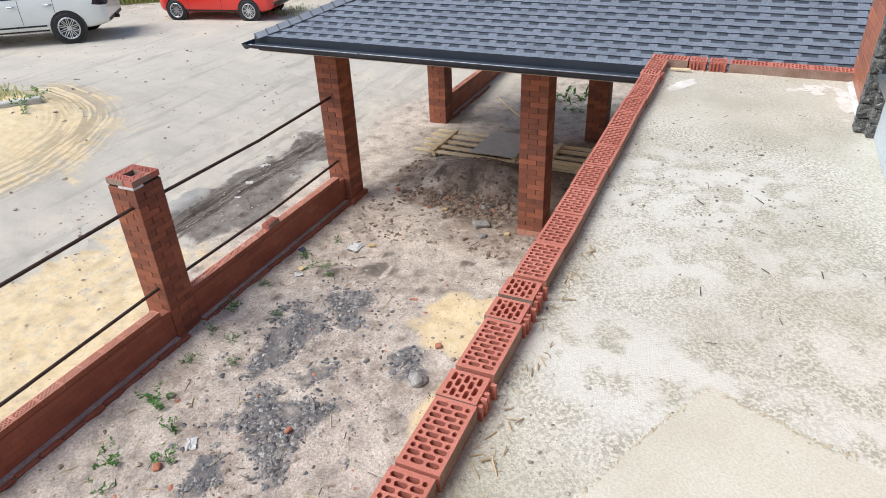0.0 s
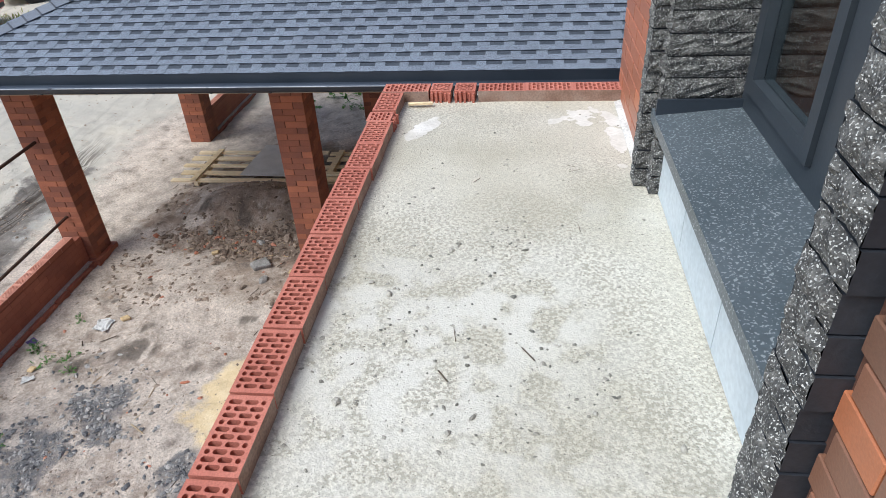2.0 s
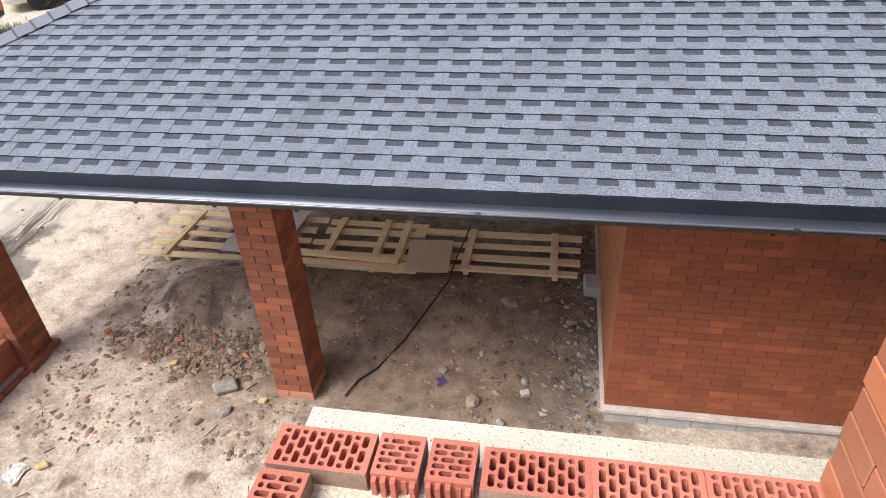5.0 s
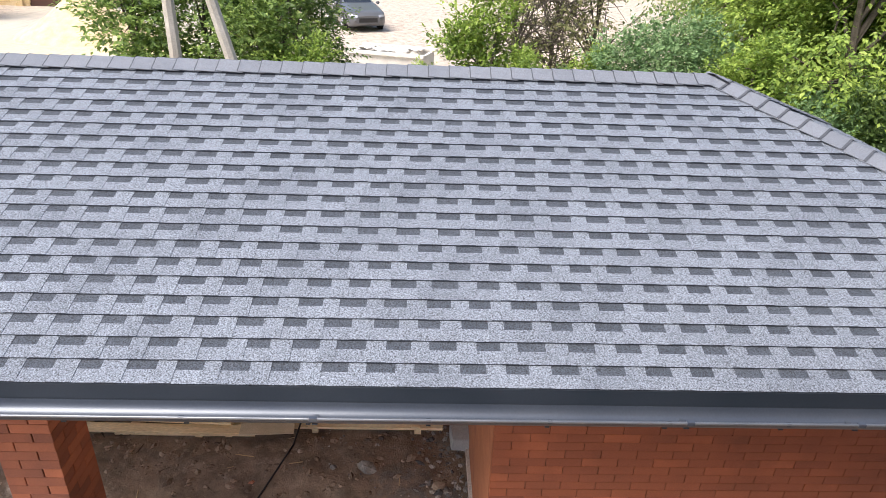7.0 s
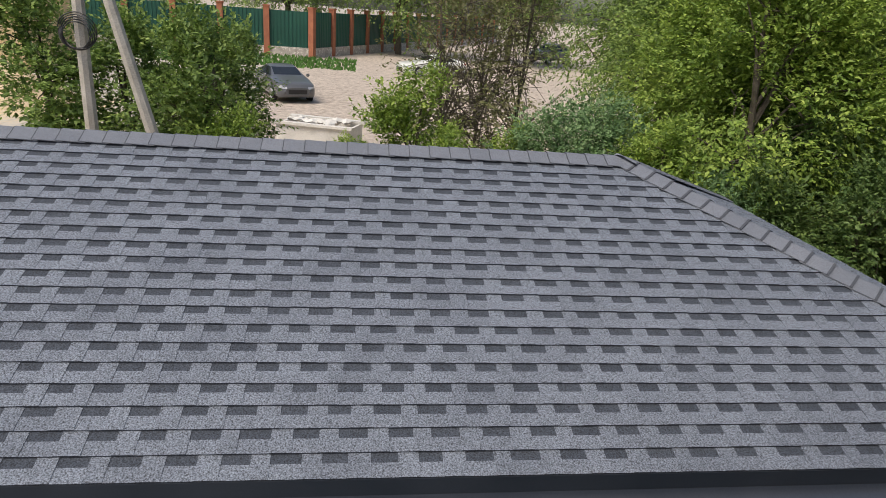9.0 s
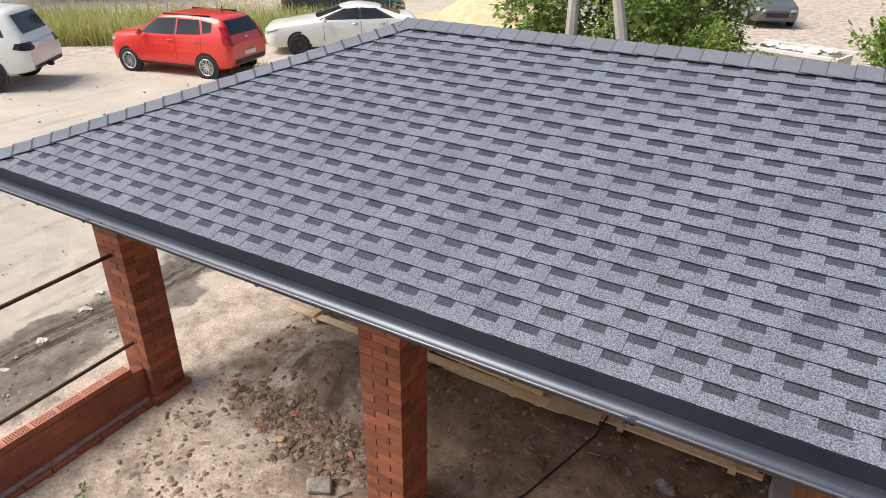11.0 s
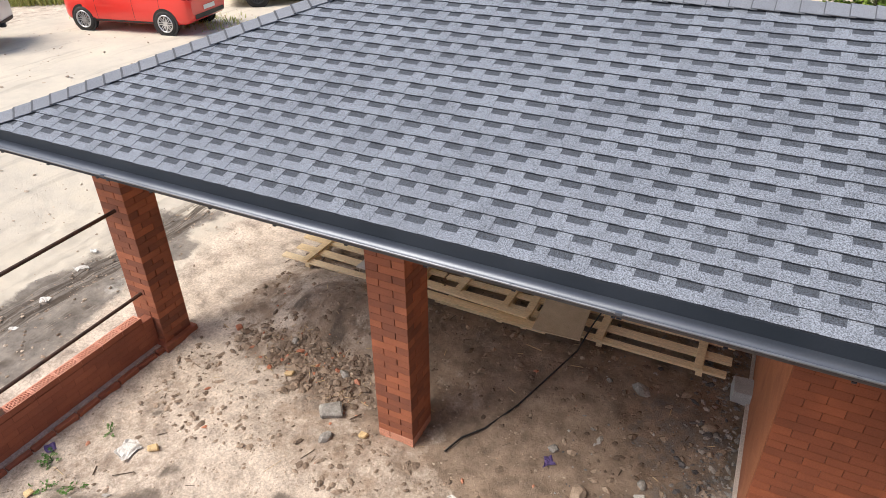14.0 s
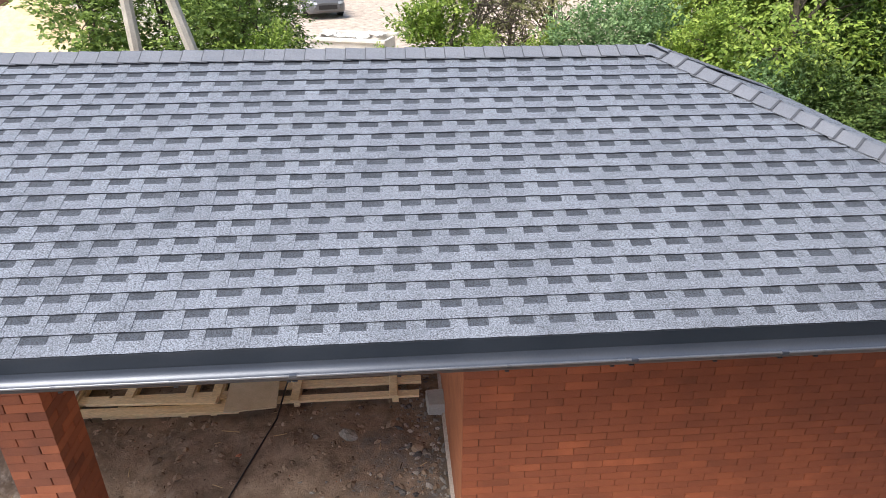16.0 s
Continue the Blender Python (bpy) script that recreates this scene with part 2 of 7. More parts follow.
def bm_tube(bm, pts, radii, sides=8, cap=True):
    """A tube through pts."""
    rings = []
    for i, p in enumerate(pts):
        p = Vector(p)
        d = (Vector(pts[min(i + 1, len(pts) - 1)]) - Vector(pts[max(i - 1, 0)])).normalized()
        a = d.orthogonal().normalized() if abs(d.z) > 0.95 else d.cross(Vector((0, 0, 1))).normalized()
        b = d.cross(a)
        r = radii[i] if isinstance(radii, (list, tuple)) else radii
        rings.append([bm.verts.new(p + r * (math.cos(k * math.tau / sides) * a + math.sin(k * math.tau / sides) * b)) for k in range(sides)])
    for r0, r1 in zip(rings, rings[1:]):
        for k in range(sides):
            bm.faces.new((r0[k], r0[(k + 1) % sides], r1[(k + 1) % sides], r1[k]))
    if cap:
        bm.faces.new(rings[0][::-1])
        bm.faces.new(rings[-1])


def smoothstep(a, b, x):
    t = min(1.0, max(0.0, (x - a) / (b - a)))
    return t * t * (3 - 2 * t)


def nz(x, y, s, k=0.0):
    return noise.noise(Vector((x * s, y * s, k)))


# ---------------------------------------------------------------- ground
def blob(x, y, cx, cy, rx, ry, turn=0.0, wob=0.5, s=1.3, k=0.0):
    c, sn = math.cos(turn), math.sin(turn)
    dx, dy = x - cx, y - cy
    d = math.hypot((dx * c + dy * sn) / rx, (-dx * sn + dy * c) / ry) + wob * nz(x, y, s, k) + 0.25 * wob * nz(x, y, s * 4, k)
    return smoothstep(1.15, 0.65, d)


def rut_offset(x, y):
    """Distance across the muddy wheel track beyond the fence."""
    return x + 7.53 + 0.06 * math.sin(y * 1.1)


def tread_at(x, y):
    r = rut_offset(x, y)
    return math.exp(-(r / 0.27) ** 4) * smoothstep(5.2, 6.4, y) * smoothstep(12.5, 10.5, y)


def turning_track(x, y):
    """Brown tyre arcs where vehicles turn round the sandy corner."""
    r = math.hypot(x + 14.2, y - 6.3)
    a = math.exp(-((r - 3.15) / 0.62) ** 4)
    return a * smoothstep(4.2, 5.6, y) * smoothstep(-15.6, -14.2, x) 


def height(x, y):
    z = -3.55
    z += 0.6 * smoothstep(-6.5, -14, x)
    z += (-3.05 - z) * smoothstep(13, 24, y)
    ridge = math.exp(-((y - 9.75) / 0.85) ** 2) * smoothstep(-5.6, -4.3, x) * smoothstep(1.2, -0.4, x)
    z += 0.20 * ridge + 0.28 * math.exp(-((x + 3.6) / 0.85) ** 2 - ((y - 9.35) / 0.45) ** 2)
    z -= 0.16 * math.exp(-((x - 0.8) / 1.6) ** 2 - ((y - 8.2) / 1.6) ** 2)
    if -16 < x < 9 and -4 < y < 20:
        z += 0.035 * nz(x, y, 0.9) + 0.022 * nz(x, y, 2.7, 3)
        z += 0.016 * nz(x, y, 7.0, 5)
    if -9 < x < 1.5 and 0 < y < 13:
        z += 0.016 * nz(x, y, 4.3, 11) - 0.03 * max(0.0, nz(x, y, 5.5, 13) - 0.15)
        z += (0.007 + 0.016 * blob(x, y, -3.5, 8.75, 1.3, 0.55, -0.12, 0.5)) * nz(x, y, 13.0, 15)
    if x < -6:
        z += 0.12 * math.exp(-((x + 13.5) / 1.6) ** 2 - ((y - 7.0) / 3.0) ** 2)
        tread = tread_at(x, y)
        if tread > 0.01:
            z += tread * (-0.05 + 0.02 * math.sin(rut_offset(x, y) * 28))
        z += 0.035 * blob(x, y, -8.0, 7.05, 0.28, 0.55, 0.15, 0.4, 2)
    z += 0.06 * nz(x, y, 0.12, 9) * smoothstep(14, 40, math.hypot(x, y))
    return z


def lines(a, b, step, far):
    g = [a + i * step for i in range(int((b - a) / step) + 1)]
    lo, hi, s, out_lo, out_hi = g[0], g[-1], step, [], []
    while hi < far:
        s *= 1.22
        lo -= s
        hi += s
        out_lo.append(lo)
        out_hi.append(hi)
    return out_lo[::-1] + g + out_hi


def ground_masks(x, y):
    """Yellow sand, dark soil with painted roof shade, grey slag and roadway by place."""
    sand = max(blob(x, y, -2.45, 5.75, 0.62, 0.75, 0.3, 0.3, 3), 0.9 * blob(x, y, -1.75, 4.3, 0.6, 1.5), blob(x, y, -13.6, 7.0, 3.0, 2.6, 0.3), 0.75 * turning_track(x, y))
    sand = max(sand, 0.85 * blob(x, y, -7.3, 3.0, 1.6, 3.4), 0.8 * blob(x, y, -13, 31, 5, 4))
    # dark soil; blobs below the roof and trees also paint in their shade
    dark_soil_shade = max(0.42 * blob(x, y, -4.0, 4.9, 1.5, 2.6, 0, 0.9, 1.2), 0.95 * blob(x, y, -1.3, 10.3, 3.6, 2.0, 0, 0.6, 0.9), 0.8 * blob(x, y, -3.3, 8.9, 2.0, 0.85, -0.12, 0.8), 1.1 * blob(x, y, -0.75, 8.8, 1.9, 1.6, 0, 0.7), 0.62 * blob(x, y, -2.5, 8.0, 1.2, 0.75, 0, 0.8), 0.35 * blob(x, y, -4.7, 6.9, 0.8, 1.4, 0, 0.9), 0.9 * blob(x, y, 13.5, 19.5, 9.5, 7.5, 0, 0.3, 0.3))
    slag = 0.78 * max(blob(x, y, -4.15, 5.0, 0.42, 0.85, -0.1, 1.2, 2.2), blob(x, y, -3.6, 3.4, 0.5, 0.85, 0.2, 1.2, 2.2), 0.9 * blob(x, y, -2.75, 4.75, 0.25, 0.35, 0, 0.8, 3), 0.6 * blob(x, y, 0.2, 9.0, 0.5, 1.2, 0, 0.9, 2))
    road = smoothstep(-6.2, -7.4, x + 0.5 * nz(x, y, 0.5, 2)) * (1 - smoothstep(-19.5, -21, x + y * 0.0))
    road = max(road, smoothstep(12.5, 14.5, y + nz(x, y, 0.4, 6)) * smoothstep(9, 6, abs(x + 12)))
    return sand, dark_soil_shade, slag, road


ASH = ((-4.69, 7.3, 0.17), (-4.06, 6.77, 0.14), (-4.07, 6.38, 0.27), (-4.67, 6.13, 0.2), (-4.2, 9.2, 0.2), (-3.7, 9.0, 0.25), (-2.9, 7.0, 0.12), (-3.2, 6.2, 0.12), (-5.1, 5.3, 0.2), (-3.4, 7.6, 0.1))


def mud_masks(x, y):
    """Grey mud, tyre-track darkness and dried pale crust by place."""
    if x > -6.0:
        ash = max(blob(x, y, ax, ay, r, r * 0.7, 0.4, 0.9, 3.5, 2) for ax, ay, r in ASH)
        return 0.0, 0.8 * ash, 0.0, x * 0.2
    mud = max(1.15 * blob(x, y, -7.25, 7.6, 0.72, 1.75, 0.03, 0.5, 1.6), 1.1 * blob(x, y, -7.35, 9.6, 0.6, 1.3, 0, 0.6, 1.6))
    crust = max(blob(x, y, -8.0, 7.05, 0.27, 0.55, 0.15, 0.5, 2.4), 0.6 * blob(x, y, -6.95, 9.0, 0.2, 0.5, 0, 0.6, 2.4))
    turn = turning_track(x, y) if x < -9.5 else 0.0
    prints = 0.0
    if -7.3 < x < -6.6 and 6.0 < y < 8.4:
        px, py = (x + 6.95 + 0.05 * math.sin(y * 5)) / 0.085, (y * 4.2) % 1.0 - 0.5
        prints = math.exp(-px * px - (py * 3.2) ** 2)
    return mud, max(tread_at(x, y), 0.42 * turn, prints), crust * (1 - tread_at(x, y)), (rut_offset(x, y) if x > -9.5 else 0.5 * math.hypot(x + 14.2, y - 6.3) + 0.15 * nz(x, y, 0.5, 8))


gx, gy = lines(-9.0, 3.0, 0.05, 500), lines(0.0, 13.5, 0.055, 500)
gv = [(x, y, height(x, y)) for y in gy for x in gx]
nxg = len(gx)
gf = [(j * nxg + i, j * nxg + i + 1, (j + 1) * nxg + i + 1, (j + 1) * nxg + i) for j in range(len(gy) - 1) for i in range(nxg - 1)]


def ground_material():
    m = mat("trodden_soil", [(0.235, 0.193, 0.16), (0.40, 0.337, 0.283), (0.51, 0.435, 0.366), (0.585, 0.503, 0.428), (0.64, 0.56, 0.477)], 3.6, 0.95, fine=34, grain=0.55, bump=1.0)
    nt = m.node_tree
    N, K = nt.nodes, nt.links
    b = N["Principled BSDF"]
    base = b.inputs["Base Color"].links[0].from_socket
    at = N.new("ShaderNodeAttribute")
    at.attribute_name = "soil"
    sep = N.new("ShaderNodeSeparateColor")
    K.new(at.outputs["Color"], sep.inputs[0])
    small = [n for n in N if n.bl_idname == "ShaderNodeTexNoise"][1]
    small.inputs["Detail"].default_value, small.inputs["Roughness"].default_value = 10, 0.78
    big = [n for n in N if n.bl_idname == "ShaderNodeTexNoise"][0]
    big.inputs["Detail"].default_value, big.inputs["Roughness"].default_value = 9, 0.62
    [n for n in N if n.bl_idname == "ShaderNodeBump"][0].inputs["Distance"].default_value = 0.016
    geo = [n for n in N if n.bl_idname == "ShaderNodeNewGeometry"][0]
    at2 = N.new("ShaderNodeAttribute")
    at2.attribute_name = "mud"
    sep2 = N.new("ShaderNodeSeparateColor")
    K.new(at2.outputs["Color"], sep2.inputs[0])

    edge = N.new("ShaderNodeTexNoise")
    edge.inputs["Scale"].default_value, edge.inputs["Detail"].default_value, edge.inputs["Roughness"].default_value = 5.5, 10, 0.75
    K.new(geo.outputs["Position"], edge.inputs["Vector"])

    def frayed(fac):
        a, r = N.new("ShaderNodeMath"), N.new("ShaderNodeMapRange")
        a.operation = "MULTIPLY_ADD"
        K.new(edge.outputs["Fac"], a.inputs[0])
        a.inputs[1].default_value = 2.2
        K.new(fac, a.inputs[2])
        r.inputs["From Min"].default_value, r.inputs["From Max"].default_value = 1.42, 1.95
        K.new(a.outputs[0], r.inputs["Value"])
        return r.outputs[0]

    def layer(base, fac, stops, scale, fray=True):
        if fray:
            fac = frayed(fac)
        nse = N.new("ShaderNodeTexNoise")
        nse.inputs["Scale"].default_value, nse.inputs["Detail"].default_value = scale, 9
        nse.inputs["Roughness"].default_value = 0.72
        K.new(geo.outputs["Position"], nse.inputs["Vector"])
        r = ramp(N, [(0.3 + 0.4 * i / (len(stops) - 1), c) for i, c in enumerate(stops)])
        K.new(nse.outputs["Fac"], r.inputs[0])
        mx = N.new("ShaderNodeMix")
        mx.data_type = "RGBA"
        K.new(fac, mx.inputs[0])
        K.new(base, mx.inputs[6])
        K.new(r.outputs[0], mx.inputs[7])
        return mx.outputs[2]

    base = layer(base, at.outputs["Alpha"], [(0.44, 0.405, 0.35), (0.52, 0.475, 0.405), (0.60, 0.54, 0.44)], 0.7)
    streak = N.new("ShaderNodeMapping")
    streak.inputs["Rotation"].default_value, streak.inputs["Scale"].default_value = (0, 0, 0.35), (2.6, 0.22, 1)
    K.new(geo.outputs["Position"], streak.inputs["Vector"])
    tracks = N.new("ShaderNodeTexNoise")
    tracks.inputs["Scale"].default_value, tracks.inputs["Detail"].default_value = 1.6, 8
    K.new(streak.outputs[0], tracks.inputs["Vector"])
    tr = N.new("ShaderNodeMapRange")
    tr.inputs["From Min"].default_value, tr.inputs["From Max"].default_value = 0.56, 0.66
    tr.inputs["To Max"].default_value = 0.35
    K.new(tracks.outputs["Fac"], tr.inputs["Value"])
    tm = N.new("ShaderNodeMath")
    tm.operation = "MULTIPLY"
    K.new(tr.outputs[0], tm.inputs[0])
    K.new(at.outputs["Alpha"], tm.inputs[1])
    base = layer(base, tm.outputs[0], [(0.24, 0.215, 0.185), (0.34, 0.305, 0.26)], 6, False)
    base = layer(base, sep.outputs[0], [(0.60, 0.455, 0.255), (0.73, 0.575, 0.35), (0.80, 0.66, 0.44)], 5)
    # dark soil tone, with the shade painted below roof and trees
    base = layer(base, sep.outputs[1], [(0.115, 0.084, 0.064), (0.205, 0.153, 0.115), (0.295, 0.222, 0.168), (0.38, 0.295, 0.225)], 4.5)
    base = layer(base, sep.outputs[2], [(0.06, 0.059, 0.062), (0.13, 0.126, 0.128), (0.23, 0.217, 0.21)], 22)
    base = layer(base, sep2.outputs[0], [(0.11, 0.097, 0.086), (0.20, 0.177, 0.156), (0.29, 0.26, 0.226)], 5)
    base = layer(base, sep2.outputs[2], [(0.33, 0.315, 0.29), (0.44, 0.42, 0.385)], 5)
    # tyre streaks run along the track
    sepp, com = N.new("ShaderNodeSeparateXYZ"), N.new("ShaderNodeCombineXYZ")
    K.new(geo.outputs["Position"], sepp.inputs[0])
    for k, (sock, f) in enumerate(((at2.outputs["Alpha"], 24.0), (sepp.outputs["Y"], 0.9))):
        mm = N.new("ShaderNodeMath")
        mm.operation = "MULTIPLY"
        K.new(sock, mm.inputs[0])
        mm.inputs[1].default_value = f
        K.new(mm.outputs[0], com.inputs[k])
    st = N.new("ShaderNodeTexNoise")
    st.inputs["Scale"].default_value, st.inputs["Detail"].default_value = 1.0, 5
    K.new(com.outputs[0], st.inputs["Vector"])
    sm = N.new("ShaderNodeMapRange")
    sm.inputs["From Min"].default_value, sm.inputs["From Max"].default_value = 0.42, 0.54
    K.new(st.outputs["Fac"], sm.inputs["Value"])
    sx_ = N.new("ShaderNodeMath")
    sx_.operation = "MULTIPLY"
    K.new(sm.outputs[0], sx_.inputs[0])
    K.new(sep2.outputs[1], sx_.inputs[1])
    base = layer(base, sx_.outputs[0], [(0.045, 0.036, 0.029), (0.13, 0.103, 0.082)], 9, False)
    K.new(base, b.inputs["Base Color"])
    return m


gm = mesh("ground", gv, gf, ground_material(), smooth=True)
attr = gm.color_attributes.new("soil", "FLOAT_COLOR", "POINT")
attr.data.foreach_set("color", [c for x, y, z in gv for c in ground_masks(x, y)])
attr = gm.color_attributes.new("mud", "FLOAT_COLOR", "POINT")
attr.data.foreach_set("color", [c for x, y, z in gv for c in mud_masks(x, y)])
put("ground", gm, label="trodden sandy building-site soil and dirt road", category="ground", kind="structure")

# ---------------------------------------------------------------- terrace slab and house
WALL = 0.73
bm = bmesh.new()
bm_box(bm, -0.525, -3.0, -0.22, 1.4, 4.97, -0.06)
part_slab = part("floor", bm, M_SLAB, None)
tagged(part_slab, "weathered pale concrete terrace slab with rough screed", "terrace floor", kind="structure")


def slab_z(x, y):
    return 0.0035 * nz(x, y, 4.3, 1) + 0.0006 * nz(x, y, 15, 2) + 0.012 * max(smoothstep(-0.32, -0.42, x), smoothstep(4.60, 4.68, y))


sx = [-0.515 + 0.035 * i for i in range(39)]
sy = [-3.0 + 0.035 * i for i in range(223)]
sv = [(x, min(y, 4.78), slab_z(x, y)) for y in sy for x in sx]
sfc = [(j * 39 + i, j * 39 + i + 1, (j + 1) * 39 + i + 1, (j + 1) * 39 + i) for j in range(222) for i in range(38)]
put("screed", mesh("screed", sv, sfc, M_SLAB, smooth=True), part_slab, label="rough uneven cement screed")
put("slab_core", box_mesh("slab_core", M_SLAB, -0.52, -3.0, -0.055, 1.38, 4.79, -0.008), part_slab)
bm = bmesh.new()
bm_box(bm, -0.50, -3.0, -4.2, 1.4, 4.70, -0.22)
tagged(part("wall_ground_floor", bm, M_FENCE, None), "red-brown brick wall of the storey below the terrace", "wall", kind="structure")

BR_L, BR_H, BR_W, PITCH_L, PITCH_H = 0.2535, 0.0705, 0.12, 0.258, 0.075


def wall_bricks(parent, face_m, length, z0, z1, material, base, keep=None, shift=0.0, limit=300, joined=None, depth=0.06, bed=0):
    """Stretcher bricks in running bond. face_m maps (along, out, up) to the world; bricks stand 8 mm proud of the joint plane."""
    made, rest = 0, []
    cuts = {}
    row, z = 0, z0
    while z + 0.02 < z1:
        h = min(bed or BR_H, z1 - z)
        a = -((row % 2) * PITCH_L / 2 + shift) % PITCH_L - PITCH_L
        while a < length:
            s, e = max(a, 0.0), min(a + BR_L, length)
            if e - s > 0.03 and (keep is None or keep(s, e, z)):
                key = (round(e - s, 3), round(h, 3))
                if made < limit:
                    if key not in cuts:
                        cuts[key] = bevel_box(base, material, key[0], depth, key[1], 0.003)
                    put("brick", cuts[key], parent, face_m @ Matrix.Translation(((s + e) / 2, 0.008 - depth / 2, z + h / 2)))
                    made += 1
                else:
                    rest.append((s, 0.008 - depth, z, e, 0.008, z + h))
            a += PITCH_L
        z += PITCH_H
        row += 1
    if rest and joined:
        me = boxes_mesh("upper_brickwork", joined, rest)
        me.transform(face_m)
        put("upper_brickwork", me, parent, kind="stuff")


def frame_m(origin, along, out):
    a, o = Vector(along), Vector(out)
    u = Vector((0, 0, 1))
    m = Matrix((a, o, u)).transposed().to_4x4()
    return Matrix.Translation(origin) @ m


WIN0, WIN1, SILL, HEAD = 2.30, 3.70, 0.34, 1.95
hw = boxes_mesh("wall_house", M_MORTAR_AND_SHADE, [(WALL + 0.004, -3.0, 0, 1.4, WIN0, 3.0), (WALL + 0.004, 3.756, 0, 1.4, 4.795, 3.0), (0.80, WIN0, 0, 1.4, WIN1, SILL - 0.03), (WALL + 0.004, WIN0, HEAD, 1.4, WIN1, 3.0)])
house = put("wall_house", hw, label="orange and brown facing brick house wall beside the terrace", category="wall", kind="structure")
# the terrace wall face looks to -x; 'along' runs with +y
wall_bricks(house, frame_m((WALL, 0.0, 0.005), (0, 1, 0), (-1, 0, 0)), 2.148, 0, 2.3, M_HOUSE, "house_brick", shift=0.06, limit=290)
wall_bricks(house, frame_m((WALL, 3.86, 0.005), (0, 1, 0), (-1, 0, 0)), 0.935, 0, 2.3, M_HOUSE_LIT, "house_brick", shift=0.1, limit=150)
wall_bricks(house, frame_m((1.39, 4.795, 0.005), (-1, 0, 0), (0, 1, 0)), 0.652, 0, 2.3, M_HOUSE, "house_brick", shift=0.03, limit=110)
put("back_wall", box_mesh("back_wall", M_MORTAR_AND_SHADE, -0.55, -3.2, -0.2, 1.4, -3.0, 3.0), house)
put("house_body", boxes_mesh("house_body", M_FENCE, [(1.41, 4.45, -4.2, 7.0, 4.70, 3.0), (6.75, -7.0, -4.2, 7.0, 4.45, 3.0), (1.15, -7.0, -4.2, 6.75, -6.75, 3.0), (1.15, -6.75, -4.2, 1.39, -3.2, 3.0), (0.55, -7.3, 3.0, 7.3, 5.1, 3.2)]), house)


# split-faced stones round the window
def split_stone(name, ly, lx, lz, seed, rough=0.014, both=False, swell=0.012):
    """A stone whose -x face (and the -y face) is broken rough; middle of the back at the origin."""
    rng = random.Random(seed)
    n, k = 7, 5
    v, f, idx = [], [], []

    def grid(p0, du, dv, out, nu, nv):
        base = len(v)
        for j in range(nv + 1):
            for i in range(nu + 1):
                e = min(i, nu - i, 1) * min(j, nv - j, 1)
                bulge = (swell * math.sin(math.pi * i / nu) ** 0.6 * math.sin(math.pi * j / nv) ** 0.6 + rng.uniform(-rough, rough) * 0.75) if e else rng.uniform(-0.004, 0.004)
                v.append(Vector(p0) + Vector(du) * (i / nu) + Vector(dv) * (j / nv) + Vector(out) * bulge)
        for j in range(nv):
            for i in range(nu):
                f.append((base + j * (nu + 1) + i, base + j * (nu + 1) + i + 1, base + (j + 1) * (nu + 1) + i + 1, base + (j + 1) * (nu + 1) + i))
                idx.append(0)

    grid((0, 0, 0), (0, ly, 0), (0, 0, lz), (-1, 0, 0), n, k)
    if both:
        grid((0, 0, 0), (lx, 0, 0), (0, 0, lz), (0, -1, 0), 4, k)
    b = len(v)
    v.extend(Vector(p) for p in boxv(0, 0, 0, lx, ly, lz))
    for q in BOXF[1:2] + BOXF[3 if both else 2:]:
        f.append(tuple(b + i for i in q))
        idx.append(1)
    me = mesh(name, v, f, [M_STONE, M_SAWN], idx)
    return me


STONE_H = 0.078
quoins = []
for nm, y0, w in (("near_stone", 2.152, 0.145), ("far_stone", 3.775, 0.09)):
    quoins.append((y0, w, [split_stone(nm, w, 0.085, STONE_H - 0.004, s + len(nm) * 7, 0.007 if y0 > 3 else 0.012, y0 > 3, 0.004 if y0 > 3 else 0.012) for s in range(5)]))
surround = put("stone_window_surround", boxes_mesh("stone_window_surround", M_JOINT, [(0.735, 2.17, 0, 0.745, 2.295, 2.2), (0.735, 3.76, 0, 0.745, 3.85, 2.2), (0.737, 3.719, 0.3, 1.0, 3.752, 2.2)]), label="dark split-faced stone surround with pale flecks beside the window", category="stone surround")
for y0, w, kinds in quoins:
    for r in range(28):
        put("stone", kinds[(r * 3) % 5], surround, Matrix.Translation((0.675 if y0 < 3 else 0.672, y0 + 0.004 * ((r * 7) % 3 - 1), r * STONE_H + 0.003)))
# reveal stones look back towards -y: turn a stone by -90 degrees
rev = [split_stone("reveal_stone", 0.282, 0.045, STONE_H - 0.003, 40 + s, 0.009, True) for s in range(5)]
for r in range(4, 28):
    put("stone", rev[(r * 2) % 5], surround, Matrix.Translation((0.722, 3.712, r * STONE_H + 0.003)) @ pose(0, 0, 0, 0, 0, 90) @ Matrix.Diagonal((1, -1, 1, 1)))
low = [split_stone("corner_stone", 0.066, 0.06, STONE_H - 0.004, 60 + s, 0.008, True, 0.004) for s in range(4)]
for r in range(0, 4):
    put("stone", low[r % 4], surround, Matrix.Translation((0.722, 3.703, r * STONE_H + 0.003)))
nrev = [split_stone("reveal_stone", 0.25, 0.03, STONE_H - 0.006, 80 + s, 0.012) for s in range(3)]
for r in range(4, 28):
    put("stone", nrev[r % 3], surround, Matrix.Translation((0.745, 2.325, r * STONE_H + 0.003)) @ pose(0, 0, 0, 0, 0, -90) @ Matrix.Diagonal((1, 1, 1, 1)))

